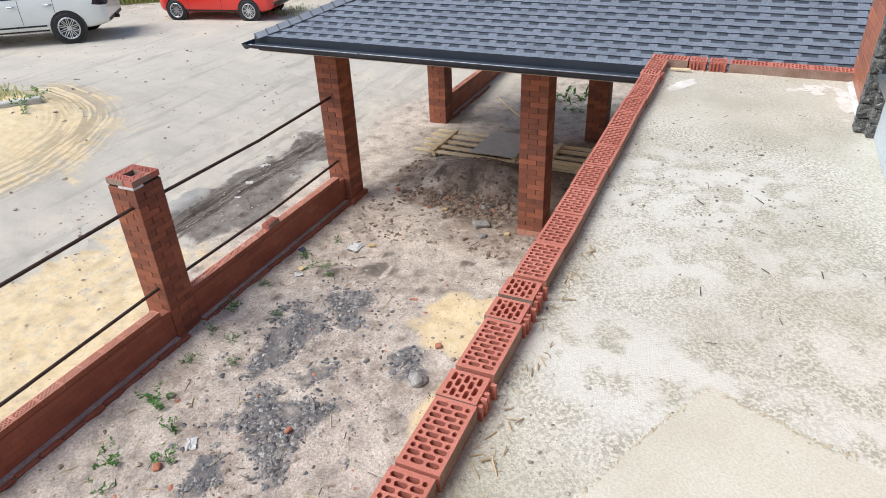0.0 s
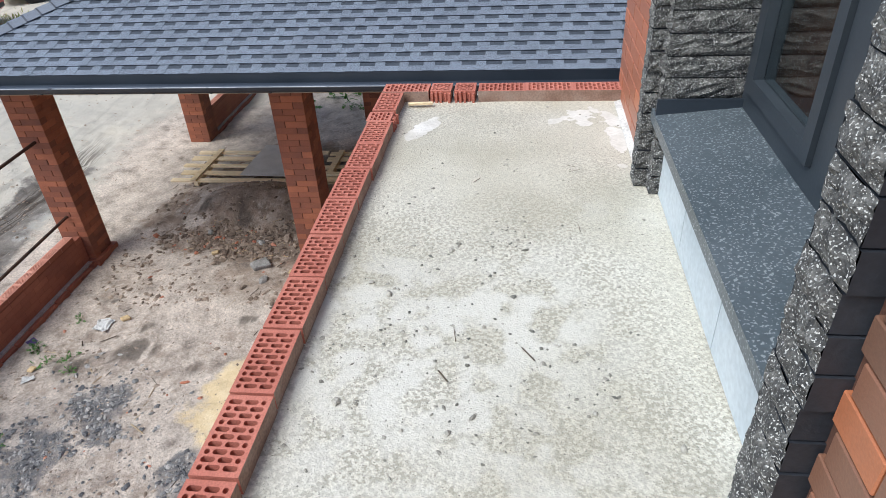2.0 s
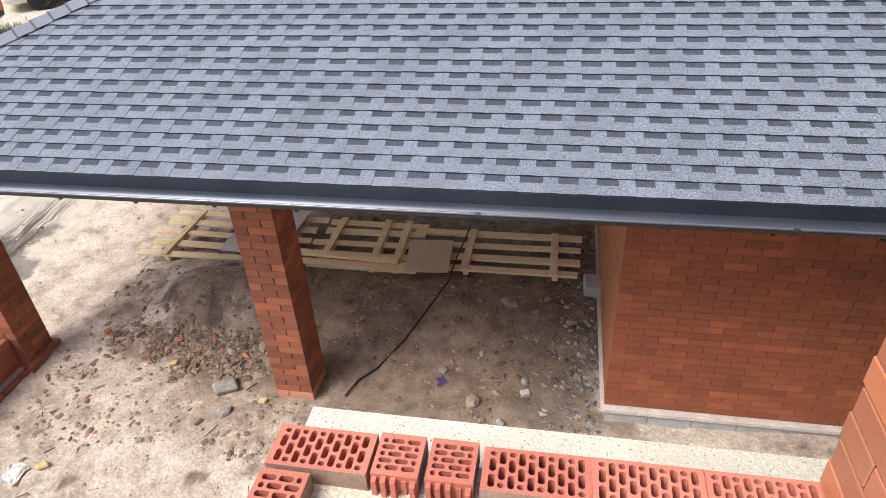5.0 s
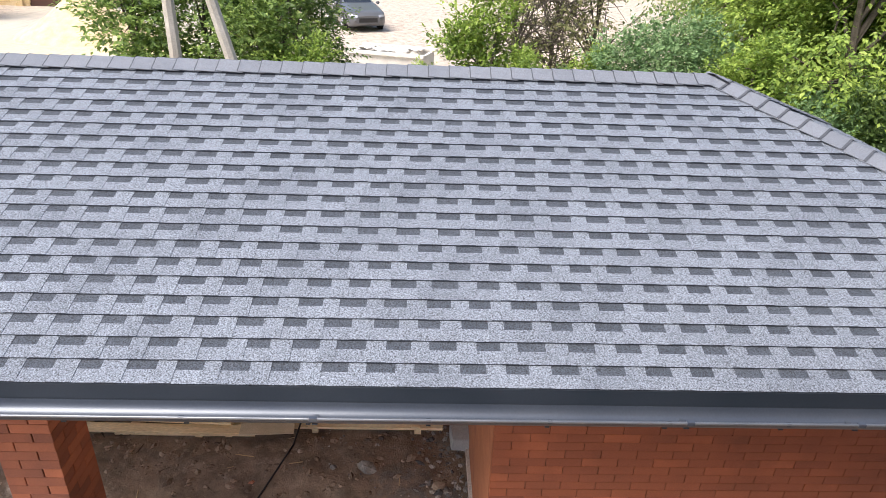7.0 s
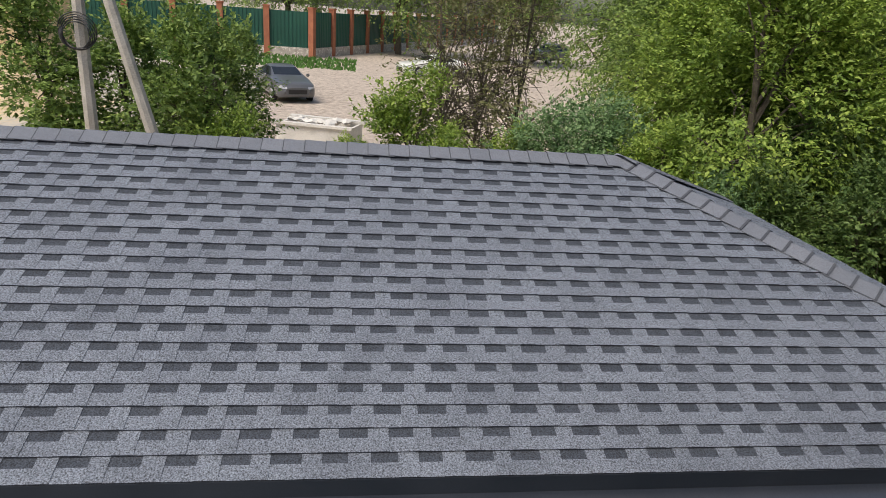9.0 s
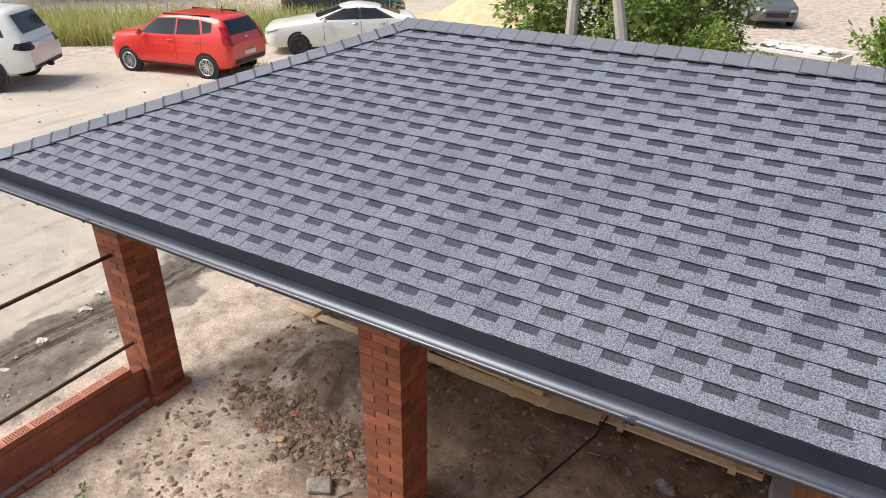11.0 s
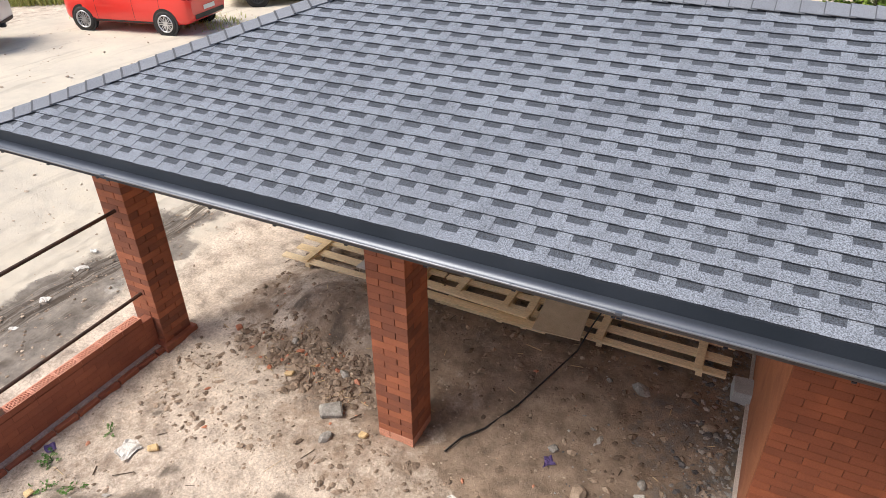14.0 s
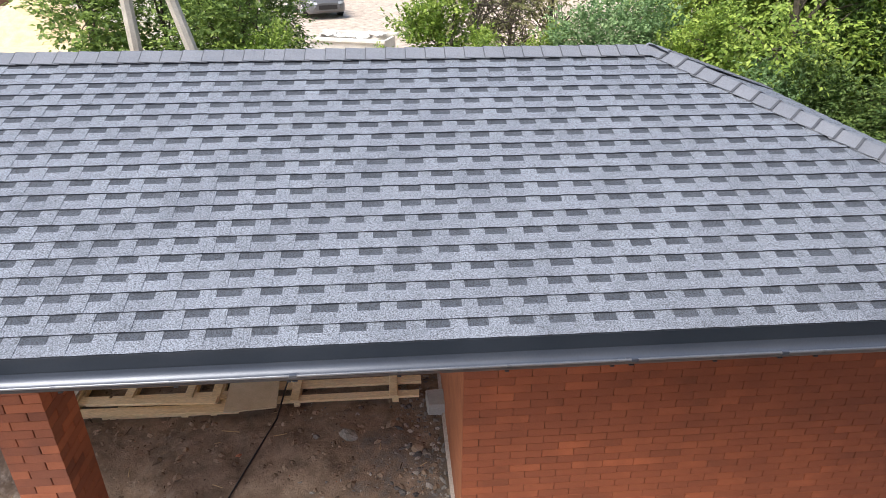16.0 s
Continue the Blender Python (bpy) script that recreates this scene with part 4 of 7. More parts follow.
def fence_wall(y0, y1, name, label, pieces=True):
    top = -3.06
    w = put(name, box_mesh(name, M_REDMORTAR, -5.658, y0, -4.0, -5.542, y1, top - 0.075), label=label, category="low wall", group="low fence walls")
    if pieces:
        wall_bricks(w, frame_m((-5.548, y0, -3.66), (0, 1, 0), (1, 0, 0)), y1 - y0, 0, 0.52, M_FENCE, "fence_brick", limit=300, bed=0.0738)
        wall_bricks(w, frame_m((-5.652, y1, -3.66), (0, -1, 0), (-1, 0, 0)), y1 - y0, 0, 0.52, M_FENCE, "fence_brick", limit=0, joined=M_FENCE)
    y = y0 + 0.004
    while y + 0.25 < y1 + 0.1:
        put("top_brick", FENCETOP, w, pose(-5.66, y, top - 0.068, 0, 0, random.uniform(-0.6, 0.6)))
        y += PITCH_L
    put("mortar_bed", box_mesh("mortar_bed", M_FOOTING, -5.541, y0 + 0.01, -3.64, -5.482, y1 - 0.01, -3.503), w)
    n = int((y1 - y0) / PITCH_L)
    for i in range(n + 1):
        put("plinth_brick", PLINTH_BRICK, w, pose(-5.49, y0 + 0.12 + i * PITCH_L, -3.56 + 0.006 * (i % 3), 0, 0, 90 + random.uniform(-2, 2)))
    return w


fence_wall(4.58, 8.07, "fence_wall", "low red brick fence wall with perforated bricks on top")
fence_wall(-0.6, 4.18, "fence_wall", "low red brick fence wall with perforated bricks on top")
fence_wall(12.3, 16.5, "fence_wall", "low red brick fence wall behind the carport", pieces=True)
put("loose_brick", PERF, None, pose(-5.658, 6.10, -3.058, 0, 0, 3), label="single perforated brick lying on the fence wall", category="brick")
for z, pts in ((-1.80, 1), (-2.85, 1)):
    for a, b in ((4.55, 8.10), (-0.6, 4.22)):
        bm = bmesh.new()
        bm_tube(bm, [(-5.62, a, z - 0.04 * (a < 4)), (-5.62, (a + b) / 2, z - 0.03), (-5.62, b, z + 0.01)], 0.02, 10)
        tagged(part("fence_rail", bm, M_RAIL, None), "rusty dark steel tube rail between brick fence piers", "rail", "fence rails")

# ---------------------------------------------------------------- garage
GX0, GX1, GY0, GY1, GZ0 = 0.675, 5.12, 8.30, 12.3, -3.50
garage = put("garage", boxes_mesh("garage", M_RENDER, [(GX0, GY0 + 0.05, GZ0, GX1, GY1, TOP)]), label="brick garage under the carport roof, smooth rendered side", category="garage")
put("plinth", boxes_mesh("plinth", M_BLOCK, [(GX0 + 0.01 + 0.4 * i, GY0 - 0.05, -4.0, GX0 + 0.01 + 0.4 * i + 0.394, GY0 + 0.2, GZ0 - 0.045) for i in range(11)] + [(GX0 - 0.02, GY0 + 0.21, -4.0, GX0 + 0.3, GY1, GZ0 - 0.045)]), garage, label="grey block plinth")
put("ledge", boxes_mesh("ledge", M_LEDGE, [(GX0 - 0.035, GY0 - 0.075, GZ0 - 0.04, GX1, GY0 + 0.1, GZ0 - 0.004), (GX0 - 0.035, GY0 + 0.101, GZ0 - 0.04, GX0 + 0.1, GY1, GZ0 - 0.004)]), garage, label="pale cement ledge")
put("joint_backing", box_mesh("joint_backing", M_MORTAR_AND_SHADE, GX0 + 0.003, GY0 + 0.004, GZ0 + 0.001, GX1 - 0.003, GY0 + 0.048, TOP), garage)
wall_bricks(garage, frame_m((GX0, GY0, GZ0 + 0.004), (1, 0, 0), (0, -1, 0)), GX1 - GX0, 0, TOP - GZ0, M_GARAGE, "garage_brick", keep=lambda s, e, z: True, limit=300, joined=M_GARAGEJ, depth=0.045, bed=0.0732)
brick_post(0.62, 12.05, -3.55, TOP, "brick pier at the back corner of the garage", POSTS)

# ---------------------------------------------------------------- wood, sheets and hose under the carport
M_WOOD = mat("weathered_pine_board", [(0.66, 0.50, 0.28), (0.80, 0.64, 0.40), (0.88, 0.74, 0.52)], 5, 0.8, fine=60, grain=0.2, bump=0.3, rnd="object", spread=0.5, stretch=(0.35, 3, 3))
M_OSB = mat("tan_fibreboard", [(0.50, 0.41, 0.28), (0.60, 0.50, 0.36)], 8, 0.85, fine=90, grain=0.12)
M_GREYBOARD = mat("grey_plywood_sheet", [(0.48, 0.46, 0.425), (0.59, 0.565, 0.53)], 5, 0.85, fine=70, grain=0.1)
M_HOSE = mat("black_rubber_hose", [(0.012, 0.012, 0.014), (0.03, 0.03, 0.032)], 9, 0.5)


def board(parent, x0, y0, x1, y1, z, w=0.11, t=0.028, seed=0):
    d = Vector((x1 - x0, y1 - y0, 0))
    me = bevel_box("board", M_WOOD, d.length, w, t, 0.003, seed, 0.004)
    rz = math.degrees(math.atan2(d.y, d.x))
    return put("board", me, parent, pose((x0 + x1) / 2, (y0 + y1) / 2, z, random.uniform(-1, 1), random.uniform(-0.4, 0.4), rz))


PZ0 = -3.33


def lattice(x0, x1, ys, crosses, z, label):
    p = empty("wooden_lattice", 0, 0, 0, label=label, category="pallet", group="wooden lattices under the carport")
    for i, y in enumerate(ys):
        board(p, x0 + random.uniform(-0.06, 0.06), y, x1 + random.uniform(-0.06, 0.06), y + random.uniform(-0.02, 0.02), z, 0.10 + 0.02 * (i % 2), seed=i)
    for k, x in enumerate(crosses):
        board(p, x, ys[0] - 0.07, x + random.uniform(-0.03, 0.03), ys[-1] + 0.07, z + 0.029, 0.09, seed=20 + k)
        board(p, x + 0.02, ys[0] - 0.04, x, ys[-1] + 0.04, z - 0.045, 0.07, 0.06, seed=40 + k)
    return p


lattice(-5.2, -3.0, (10.02, 10.27, 10.53, 10.78, 11.02), (-4.85, -3.3), PZ0, "weathered pine board lattice lying on the soil mound")
lattice(-2.95, -1.5, (10.0, 10.25, 10.5, 10.78, 11.0), (-2.75, -2.1, -1.8), PZ0 - 0.005, "weathered pine board lattice lying behind the brick post")
lattice(-1.75, 0.42, (10.14, 10.38, 10.64, 10.9), (-0.95, 0.12), PZ0 - 0.02, "weathered pine board lattice reaching towards the garage")
loose = empty("loose_boards", 0, 0, 0, label="loose pale boards stacked on the lattice edge", category="boards")
board(loose, -3.2, 9.98, -1.55, 9.96, PZ0 + 0.06, 0.12, seed=70)
board(loose, -3.1, 10.12, -1.75, 10.06, PZ0 + 0.088, 0.10, seed=71)
bm = bmesh.new()
bm_box(bm, -0.42, -0.52, 0, 0.42, 0.52, 0.018)
sheet = part("plywood_sheet", bm, M_GREYBOARD, None)
sheet.matrix_basis = pose(-3.68, 10.6, PZ0 + 0.062, 1, -1, -4)
tagged(sheet, "grey plywood sheet lying across the wooden lattice", "board")
bm = bmesh.new()
bm_box(bm, -0.27, -0.36, 0, 0.27, 0.36, 0.012)
sheet = part("fibreboard_sheet", bm, M_OSB, None)
sheet.matrix_basis = pose(-1.40, 10.24, PZ0 + 0.062, -2, 0, 4)
tagged(sheet, "tan fibreboard sheet lying across the wooden lattice", "board")
bm = bmesh.new()
hp = [(-0.98, 10.95), (-1.0, 10.66), (-1.05, 10.2), (-1.1, 9.83), (-1.25, 9.40), (-1.44, 8.93), (-1.64, 8.55), (-1.80, 8.34), (-1.875, 8.12)]
bm_tube(bm, [(x, y, max(height(x, y) + 0.02, PZ0 + 0.09 if y > 9.95 else -9)) for x, y in hp], 0.0095, 8)
tagged(part("hose", bm, M_HOSE, None), "black rubber hose trailing over boards and soil", "hose")


# ---------------------------------------------------------------- rubble and small things on the ground
def stones_mesh(name, spots, sizes, material, seed, flat=0.55, sink=0.25):
    rng = random.Random(seed)
    v, f = [], []
    oct_v = [(1, 0, 0), (0, 1, 0), (-1, 0, 0), (0, -1, 0), (0, 0, 1), (0, 0, -1), (0.6, 0.6, 0.5), (-0.6, 0.6, 0.4), (-0.6, -0.6, 0.5), (0.6, -0.6, 0.4)]
    oct_f = [(0, 6, 4), (6, 1, 4), (1, 7, 4), (7, 2, 4), (2, 8, 4), (8, 3, 4), (3, 9, 4), (9, 0, 4), (0, 1, 6), (1, 2, 7), (2, 3, 8), (3, 0, 9), (1, 0, 5), (2, 1, 5), (3, 2, 5), (0, 3, 5)]
    for (x, y, z), s in zip(spots, sizes):
        n = len(v)
        a = rng.uniform(0, 6.3)
        c, d = math.cos(a), math.sin(a)
        ax, ay, az = s * rng.uniform(0.7, 1.4), s * rng.uniform(0.5, 1.0), s * flat * rng.uniform(0.5, 1.2)
        for p in oct_v:
            j = [1 + rng.uniform(-0.28, 0.28) for _ in range(3)]
            px, py, pz = p[0] * ax * j[0], p[1] * ay * j[1], p[2] * az * j[2]
            v.append((x + px * c - py * d, y + px * d + py * c, z + pz + az * sink))
        f += [tuple(n + i for i in q) for q in oct_f]
    return mesh(name, v, f, material)


def scatter(name, n, area, size, material, seed, label, mask=None, flat=0.55):
    rng = random.Random(seed)
    spots, sizes = [], []
    tries = 0
    while len(spots) < n and tries < n * 40:
        tries += 1
        x, y = rng.uniform(area[0], area[1]), rng.uniform(area[2], area[3])
        if mask and rng.random() > mask(x, y):
            continue
        s = size[0] * (size[1] / size[0]) ** (rng.random() ** 2.2)
        spots.append((x, y, height(x, y)))
        sizes.append(s)
    me = stones_mesh(name, spots, sizes, material, seed, flat)
    return put(name, me, label=label, category="rubble", kind="stuff")


M_SLAG = mat("grey_slag_stone", [(0.05, 0.05, 0.056), (0.115, 0.113, 0.118), (0.21, 0.205, 0.20), (0.32, 0.30, 0.28), (0.46, 0.44, 0.41)], 9, 0.8, rnd="island", spread=0.2)
M_PEB = mat("buff_pebble", [(0.17, 0.13, 0.10), (0.29, 0.225, 0.175), (0.37, 0.295, 0.23), (0.44, 0.36, 0.285), (0.56, 0.48, 0.40)], 9, 0.9, rnd="island", spread=0.2)
M_CLOD = mat("dark_clod", [(0.10, 0.072, 0.053), (0.19, 0.14, 0.105), (0.28, 0.212, 0.16), (0.36, 0.28, 0.215)], 9, 0.95, rnd="island", spread=0.2)
M_SHARD = mat("brick_shard", [(0.28, 0.10, 0.06), (0.42, 0.16, 0.09), (0.50, 0.24, 0.16)], 9, 0.85, rnd="island", spread=0.2)
M_STRAW = mat("dry_splinter", [(0.38, 0.27, 0.14), (0.56, 0.44, 0.27)], 9, 0.9, rnd="island", spread=0.2)
slag_at = lambda x, y: 0.6 * ground_masks(x, y)[2] * (nz(x, y, 3.1, 17) > -0.2) + 0.05 * max(blob(x, y, -4.1, 4.9, 1.0, 1.6), blob(x, y, -3.5, 3.2, 1.1, 1.5))
scatter("slag_gravel", 5600, (-5, -2.3, 2, 6.4), (0.004, 0.036), M_SLAG, 11, "loose grey slag stones spilled on the soil", slag_at)
scatter("pebbles", 6500, (-5.45, -0.7, 0.5, 9.0), (0.0025, 0.018), M_PEB, 12, "scattered buff pebbles and crumbs of soil", lambda x, y: 0.35 + 0.65 * (nz(x, y, 1.1, 4) > 0.05))
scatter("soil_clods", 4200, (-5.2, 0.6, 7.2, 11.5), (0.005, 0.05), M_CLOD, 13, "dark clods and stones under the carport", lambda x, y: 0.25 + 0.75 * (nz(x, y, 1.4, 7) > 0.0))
scatter("rubble_bank", 2000, (-4.9, -2.4, 8.0, 9.4), (0.005, 0.06), M_CLOD, 14, "bank of broken rubble at the foot of the mound", lambda x, y: blob(x, y, -3.55, 8.6, 1.15, 0.34, -0.12, 1.0, 2.5))
scatter("pale_chips", 650, (-5.2, 0.6, 2.0, 9.9), (0.008, 0.04), M_PEB, 15, "pale chips of stone and plaster")
scatter("brick_crumbs", 240, (-5.2, 0.6, 1.5, 9.8), (0.006, 0.04), M_SHARD, 16, "small red brick crumbs on the soil", lambda x, y: 0.25 + 0.75 * blob(x, y, -3.5, 8.6, 1.3, 0.5))
bank_at = lambda x, y: blob(x, y, -3.55, 8.55, 1.15, 0.34, -0.12, 1.0, 2.5)
scatter("brick_rubble", 40, (-4.6, -2.6, 8.1, 9.0), (0.012, 0.055), M_SHARD, 21, "broken red brick bits in the rubble bank", bank_at, 0.7)
scatter("plaster_bits", 90, (-4.6, -2.6, 8.1, 9.0), (0.012, 0.045), M_PEB, 22, "pale plaster bits in the rubble bank", bank_at, 0.5)
scatter("yard_debris", 2300, (-5.4, 0.5, 1.5, 9.8), (0.004, 0.03), M_CLOD, 23, "dark crumbs and chips strewn over the yard", lambda x, y: 0.08 + 0.92 * (nz(x, y, 1.7, 21) > 0.18), 0.45)
scatter("garage_gravel", 1100, (-0.9, 0.66, 7.4, 11.3), (0.008, 0.052), M_SLAG, 17, "grey stones heaped along the garage wall", lambda x, y: 0.06 + smoothstep(-0.15, 0.6, x))
scatter("road_stones", 900, (-9.5, -5.9, 0, 14), (0.008, 0.035), M_PEB, 18, "loose stones beside the dirt road", lambda x, y: 0.5 + 0.5 * (nz(x, y, 0.8, 2) > 0))
scatter("mud_lumps", 500, (-8.8, -6.4, 5.2, 11.0), (0.006, 0.035), M_CLOD, 19, "dark lumps along the muddy wheel ruts", lambda x, y: 0.3 * mud_masks(x, y)[0] + 0.7 * tread_at(x, y))
scatter("distant_stones", 800, (-18, -9, 2, 20), (0.012, 0.05), M_PEB, 20, "stones on the sandy road")


def sticks(name, n, area, ln, material, seed, label, zf=height, th=0.004):
    rng = random.Random(seed)
    v, f = [], []
    for _ in range(n):
        x, y, a = rng.uniform(*area[:2]), rng.uniform(*area[2:]), rng.uniform(0, 6.3)
        l = rng.uniform(*ln) / 2
        t = th * rng.uniform(0.6, 1.6)
        z = zf(x, y) + t
        d, e = Vector((math.cos(a) * l, math.sin(a) * l, rng.uniform(-0.004, 0.008))), Vector((-math.sin(a) * t, math.cos(a) * t, 0))
        c = Vector((x, y, z))
        n0 = len(v)
        for q in (c - d - e, c - d + e, c + d + e, c + d - e):
            v.append(q)
        for q in (c - d, c + d):
            v.append(q + Vector((0, 0, t)))
        f += [(n0, n0 + 3, n0 + 5, n0 + 4), (n0 + 1, n0 + 4, n0 + 5, n0 + 2), (n0, n0 + 4, n0 + 1), (n0 + 3, n0 + 2, n0 + 5), (n0, n0 + 1, n0 + 2, n0 + 3)]
    return put(name, mesh(name, v, f, material), label=label, category="litter", kind="stuff")


M_TWIG = mat("dark_twig", [(0.06, 0.045, 0.03), (0.14, 0.10, 0.07)], 9, 0.9, rnd="island", spread=0.2)
sticks("splinters", 110, (-5.3, 0.5, 1.5, 11.3), (0.03, 0.20), M_STRAW, 31, "pale wood splinters and straw on the soil")
sticks("bank_straw", 70, (-4.4, -2.7, 8.25, 8.95), (0.04, 0.2), M_STRAW, 35, "straw and splinters in the rubble bank")
sticks("twigs", 120, (-5.3, 0.5, 1.5, 11.3), (0.03, 0.2), M_TWIG, 32, "dark twigs on the soil")


def rock(name, x, y, s, material, seed, label, category="stone", z=None, flat=0.6):
    bm = bmesh.new()
    bmesh.ops.create_icosphere(bm, subdivisions=2, radius=1)
    rng = random.Random(seed)
    ax = (s * rng.uniform(0.9, 1.3), s * rng.uniform(0.6, 0.9), s * flat)
    for v in bm.verts:
        k = 1 + 0.35 * noise.noise(v.co * 1.3 + Vector((seed, 0, 0))) + 0.12 * noise.noise(v.co * 4 + Vector((0, seed, 0)))
        v.co = Vector((v.co.x * ax[0], v.co.y * ax[1], v.co.z * ax[2])) * k
    ob = part(name, bm, material, None)
    ob.matrix_basis = pose(x, y, (height(x, y) if z is None else z) + s * flat * 0.35, 0, 0, rng.uniform(0, 180))
    return tagged(ob, label, category, "stones" if category == "stone" else "")


M_ROCK = mat("grey_limestone", [(0.16, 0.15, 0.14), (0.27, 0.255, 0.235), (0.40, 0.385, 0.36)], 9, 0.9, fine=60, grain=0.25, bump=0.6)
rock("rock", -2.52, 4.6, 0.12, M_ROCK, 1, "oblong pale grey stone lying on the soil")
for i, (x, y, s) in enumerate(((-2.3, 5.05, 0.06), (-3.0, 7.75, 0.13), (-0.35, 9.6, 0.14), (-0.6, 8.25, 0.13), (-0.3, 8.05, 0.10), (-0.95, 8.6, 0.08), (0.35, 9.5, 0.11), (0.25, 10.3, 0.12), (-3.3, 8.55, 0.10), (-2.95, 8.65, 0.12), (-4.1, 8.75, 0.09), (-0.1, 8.6, 0.09))):
    rock("rock", x, y, s * 0.62, M_ROCK if i % 3 else M_CLOD, i + 3, "grey-brown lump of stone lying on the soil")
M_WHITE = mat("white_plastic_scrap", [(0.46, 0.45, 0.43), (0.64, 0.63, 0.61)], 6, 0.6)
M_VIOLET = mat("violet_rag", [(0.06, 0.04, 0.13), (0.12, 0.08, 0.24)], 12, 0.8)
M_YELLOWB = mat("yellow_block", [(0.50, 0.35, 0.17), (0.62, 0.46, 0.26)], 6, 0.8)


def crumpled(name, x, y, s, material, seed, label, category):
    bm = bmesh.new()
    bmesh.ops.create_grid(bm, x_segments=7, y_segments=7, size=s)
    for v in bm.verts:
        v.co += Vector((noise.noise(v.co * 9 + Vector((seed, 1, 0))), noise.noise(v.co * 9 + Vector((seed, 5, 0))), 1.2 * abs(noise.noise(v.co * 14 + Vector((seed, 9, 0)))))) * s * 0.7
    bmesh.ops.solidify(bm, geom=bm.faces[:], thickness=0.002)
    ob = part(name, bm, material, None)
    ob.matrix_basis = pose(x, y, height(x, y) + 0.005, 0, 0, seed * 40)
    return tagged(ob, label, category)


for i, (x, y, s) in enumerate(((-4.18, 2.93, 0.07), (-4.62, 6.80, 0.09), (-5.0, 5.9, 0.05), (-1.6, 7.7, 0.03), (-7.55, 8.05, 0.06), (-7.75, 8.75, 0.07), (-7.35, 7.5, 0.035), (-7.9, 9.1, 0.05))):
    crumpled("plastic_scrap", x, y, s, M_WHITE, i + 1, "crumpled white plastic scrap on the soil", "litter")
for i, (x, y) in enumerate(((-0.94, 8.45), (-5.34, 6.49))):
    crumpled("violet_rag", x, y, 0.06, M_VIOLET, i + 21, "small crumpled violet rag on the soil", "rag")
for i, (x, y, m, lab) in enumerate(((-2.68, 7.93, M_YELLOWB, "yellow-tan broken brick on the soil"), (-4.4, 6.9, M_YELLOWB, "yellow-tan broken brick on the soil"), (-3.4, 3.45, M_SHARD, "red broken brick on the soil"), (-4.9, 8.7, M_SHARD, "red broken brick on the soil"), (-3.86, 8.31, M_YELLOWB, "yellow-tan broken brick on the soil"), (-5.05, 6.05, M_YELLOWB, "yellow-tan broken brick on the soil"), (-4.3, 2.6, M_SHARD, "red broken brick on the soil"), (-3.95, 8.65, M_SHARD, "red broken brick on the soil"), (-2.55, 5.2, M_SHARD, "red broken brick on the soil"))):
    ob = put("brick_fragment", bevel_box("brick_fragment", m, 0.085, 0.065, 0.04, 0.012, i, 0.015), None, pose(x, y, height(x, y) + 0.02, 8, 6, i * 50), lab, "brick", "broken bricks")

put("concrete_slab_piece", bevel_box("concrete_slab_piece", M_ROCK, 0.24, 0.17, 0.07, 0.015, 5, 0.02), None, pose(-3.13, 8.05, height(-3.13, 8.05) + 0.03, 5, -4, 35), "grey broken concrete slab piece on the soil", "concrete piece")
put("foam_box", bevel_box("foam_box", M_WHITE, 0.10, 0.07, 0.05, 0.008, 7, 0.006), None, pose(-0.09, 8.47, height(-0.09, 8.47) + 0.024, 3, 2, 20), "small off-white foam box on the stones", "box")
put("aerated_block", bevel_box("aerated_block", M_BLOCK, 0.20, 0.26, 0.16, 0.008, 60, 0.008), None, pose(0.58, 10.1, height(0.58, 10.1) + 0.06, 0, 2, 4), "pale grey aerated concrete block piece beside the garage", "block")
put("stick", bevel_box("stick", M_WOOD, 1.35, 0.035, 0.03, 0.004, 64, 0.004), None, pose(-4.5, 13.25, height(-4.5, 13.25) + 0.03, 0, 0, -50), "long pale stick lying behind the carport", "stick")
# crumbs on the terrace
M_CRUMB = mat("grey_mortar_crumb", [(0.10, 0.10, 0.09), (0.20, 0.19, 0.165), (0.33, 0.31, 0.27), (0.46, 0.44, 0.39)], 9, 0.95, rnd="island", spread=0.2)
rng = random.Random(77)
spots, sizes = [], []
while len(spots) < 1500:
    x, y = rng.uniform(-0.39, 0.70), rng.uniform(0.3, 4.6)
    w = 0.10 + 0.9 * blob(x, y, -0.05, 2.95, 0.5, 0.6, 0, 0.6, 2.5) + 0.5 * math.exp(-((x + 0.39) / 0.06) ** 2)
    if rng.random() < w:
        spots.append((x, y, slab_z(x, y)))
        sizes.append(0.0014 * (7 ** (rng.random() ** 3.0)))
put("mortar_crumbs", stones_mesh("mortar_crumbs", spots, sizes, M_CRUMB, 78, 0.6), label="grey mortar crumbs scattered on the terrace", category="crumbs", kind="stuff")
for i, (x, y, s) in enumerate(((-0.2, 3.02, 0.022), (-0.27, 3.08, 0.016), (-0.06, 2.86, 0.014), (-0.26, 2.55, 0.02), (0.3, 3.05, 0.012), (0.42, 2.55, 0.012), (0.62, 2.45, 0.016), (0.12, 3.4, 0.010), (-0.3, 3.35, 0.014), (0.35, 4.62, 0.014), (-0.02, 3.28, 0.018))):
    rock("mortar_lump", x, y, s * 0.7, M_CRUMB, i + 50, "lump of dry mortar on the terrace floor", "mortar lump", z=0.0)
sticks("sawdust_splinters", 120, (-0.40, -0.30, 0.5, 2.2), (0.01, 0.05), M_STRAW, 33, "wood shavings along the parapet", lambda x, y: 0.004, 0.0015)
sticks("terrace_twigs", 14, (-0.2, 0.65, 1.0, 4.0), (0.02, 0.07), M_TWIG, 34, "thin twigs on the terrace", lambda x, y: 0.004, 0.0016)
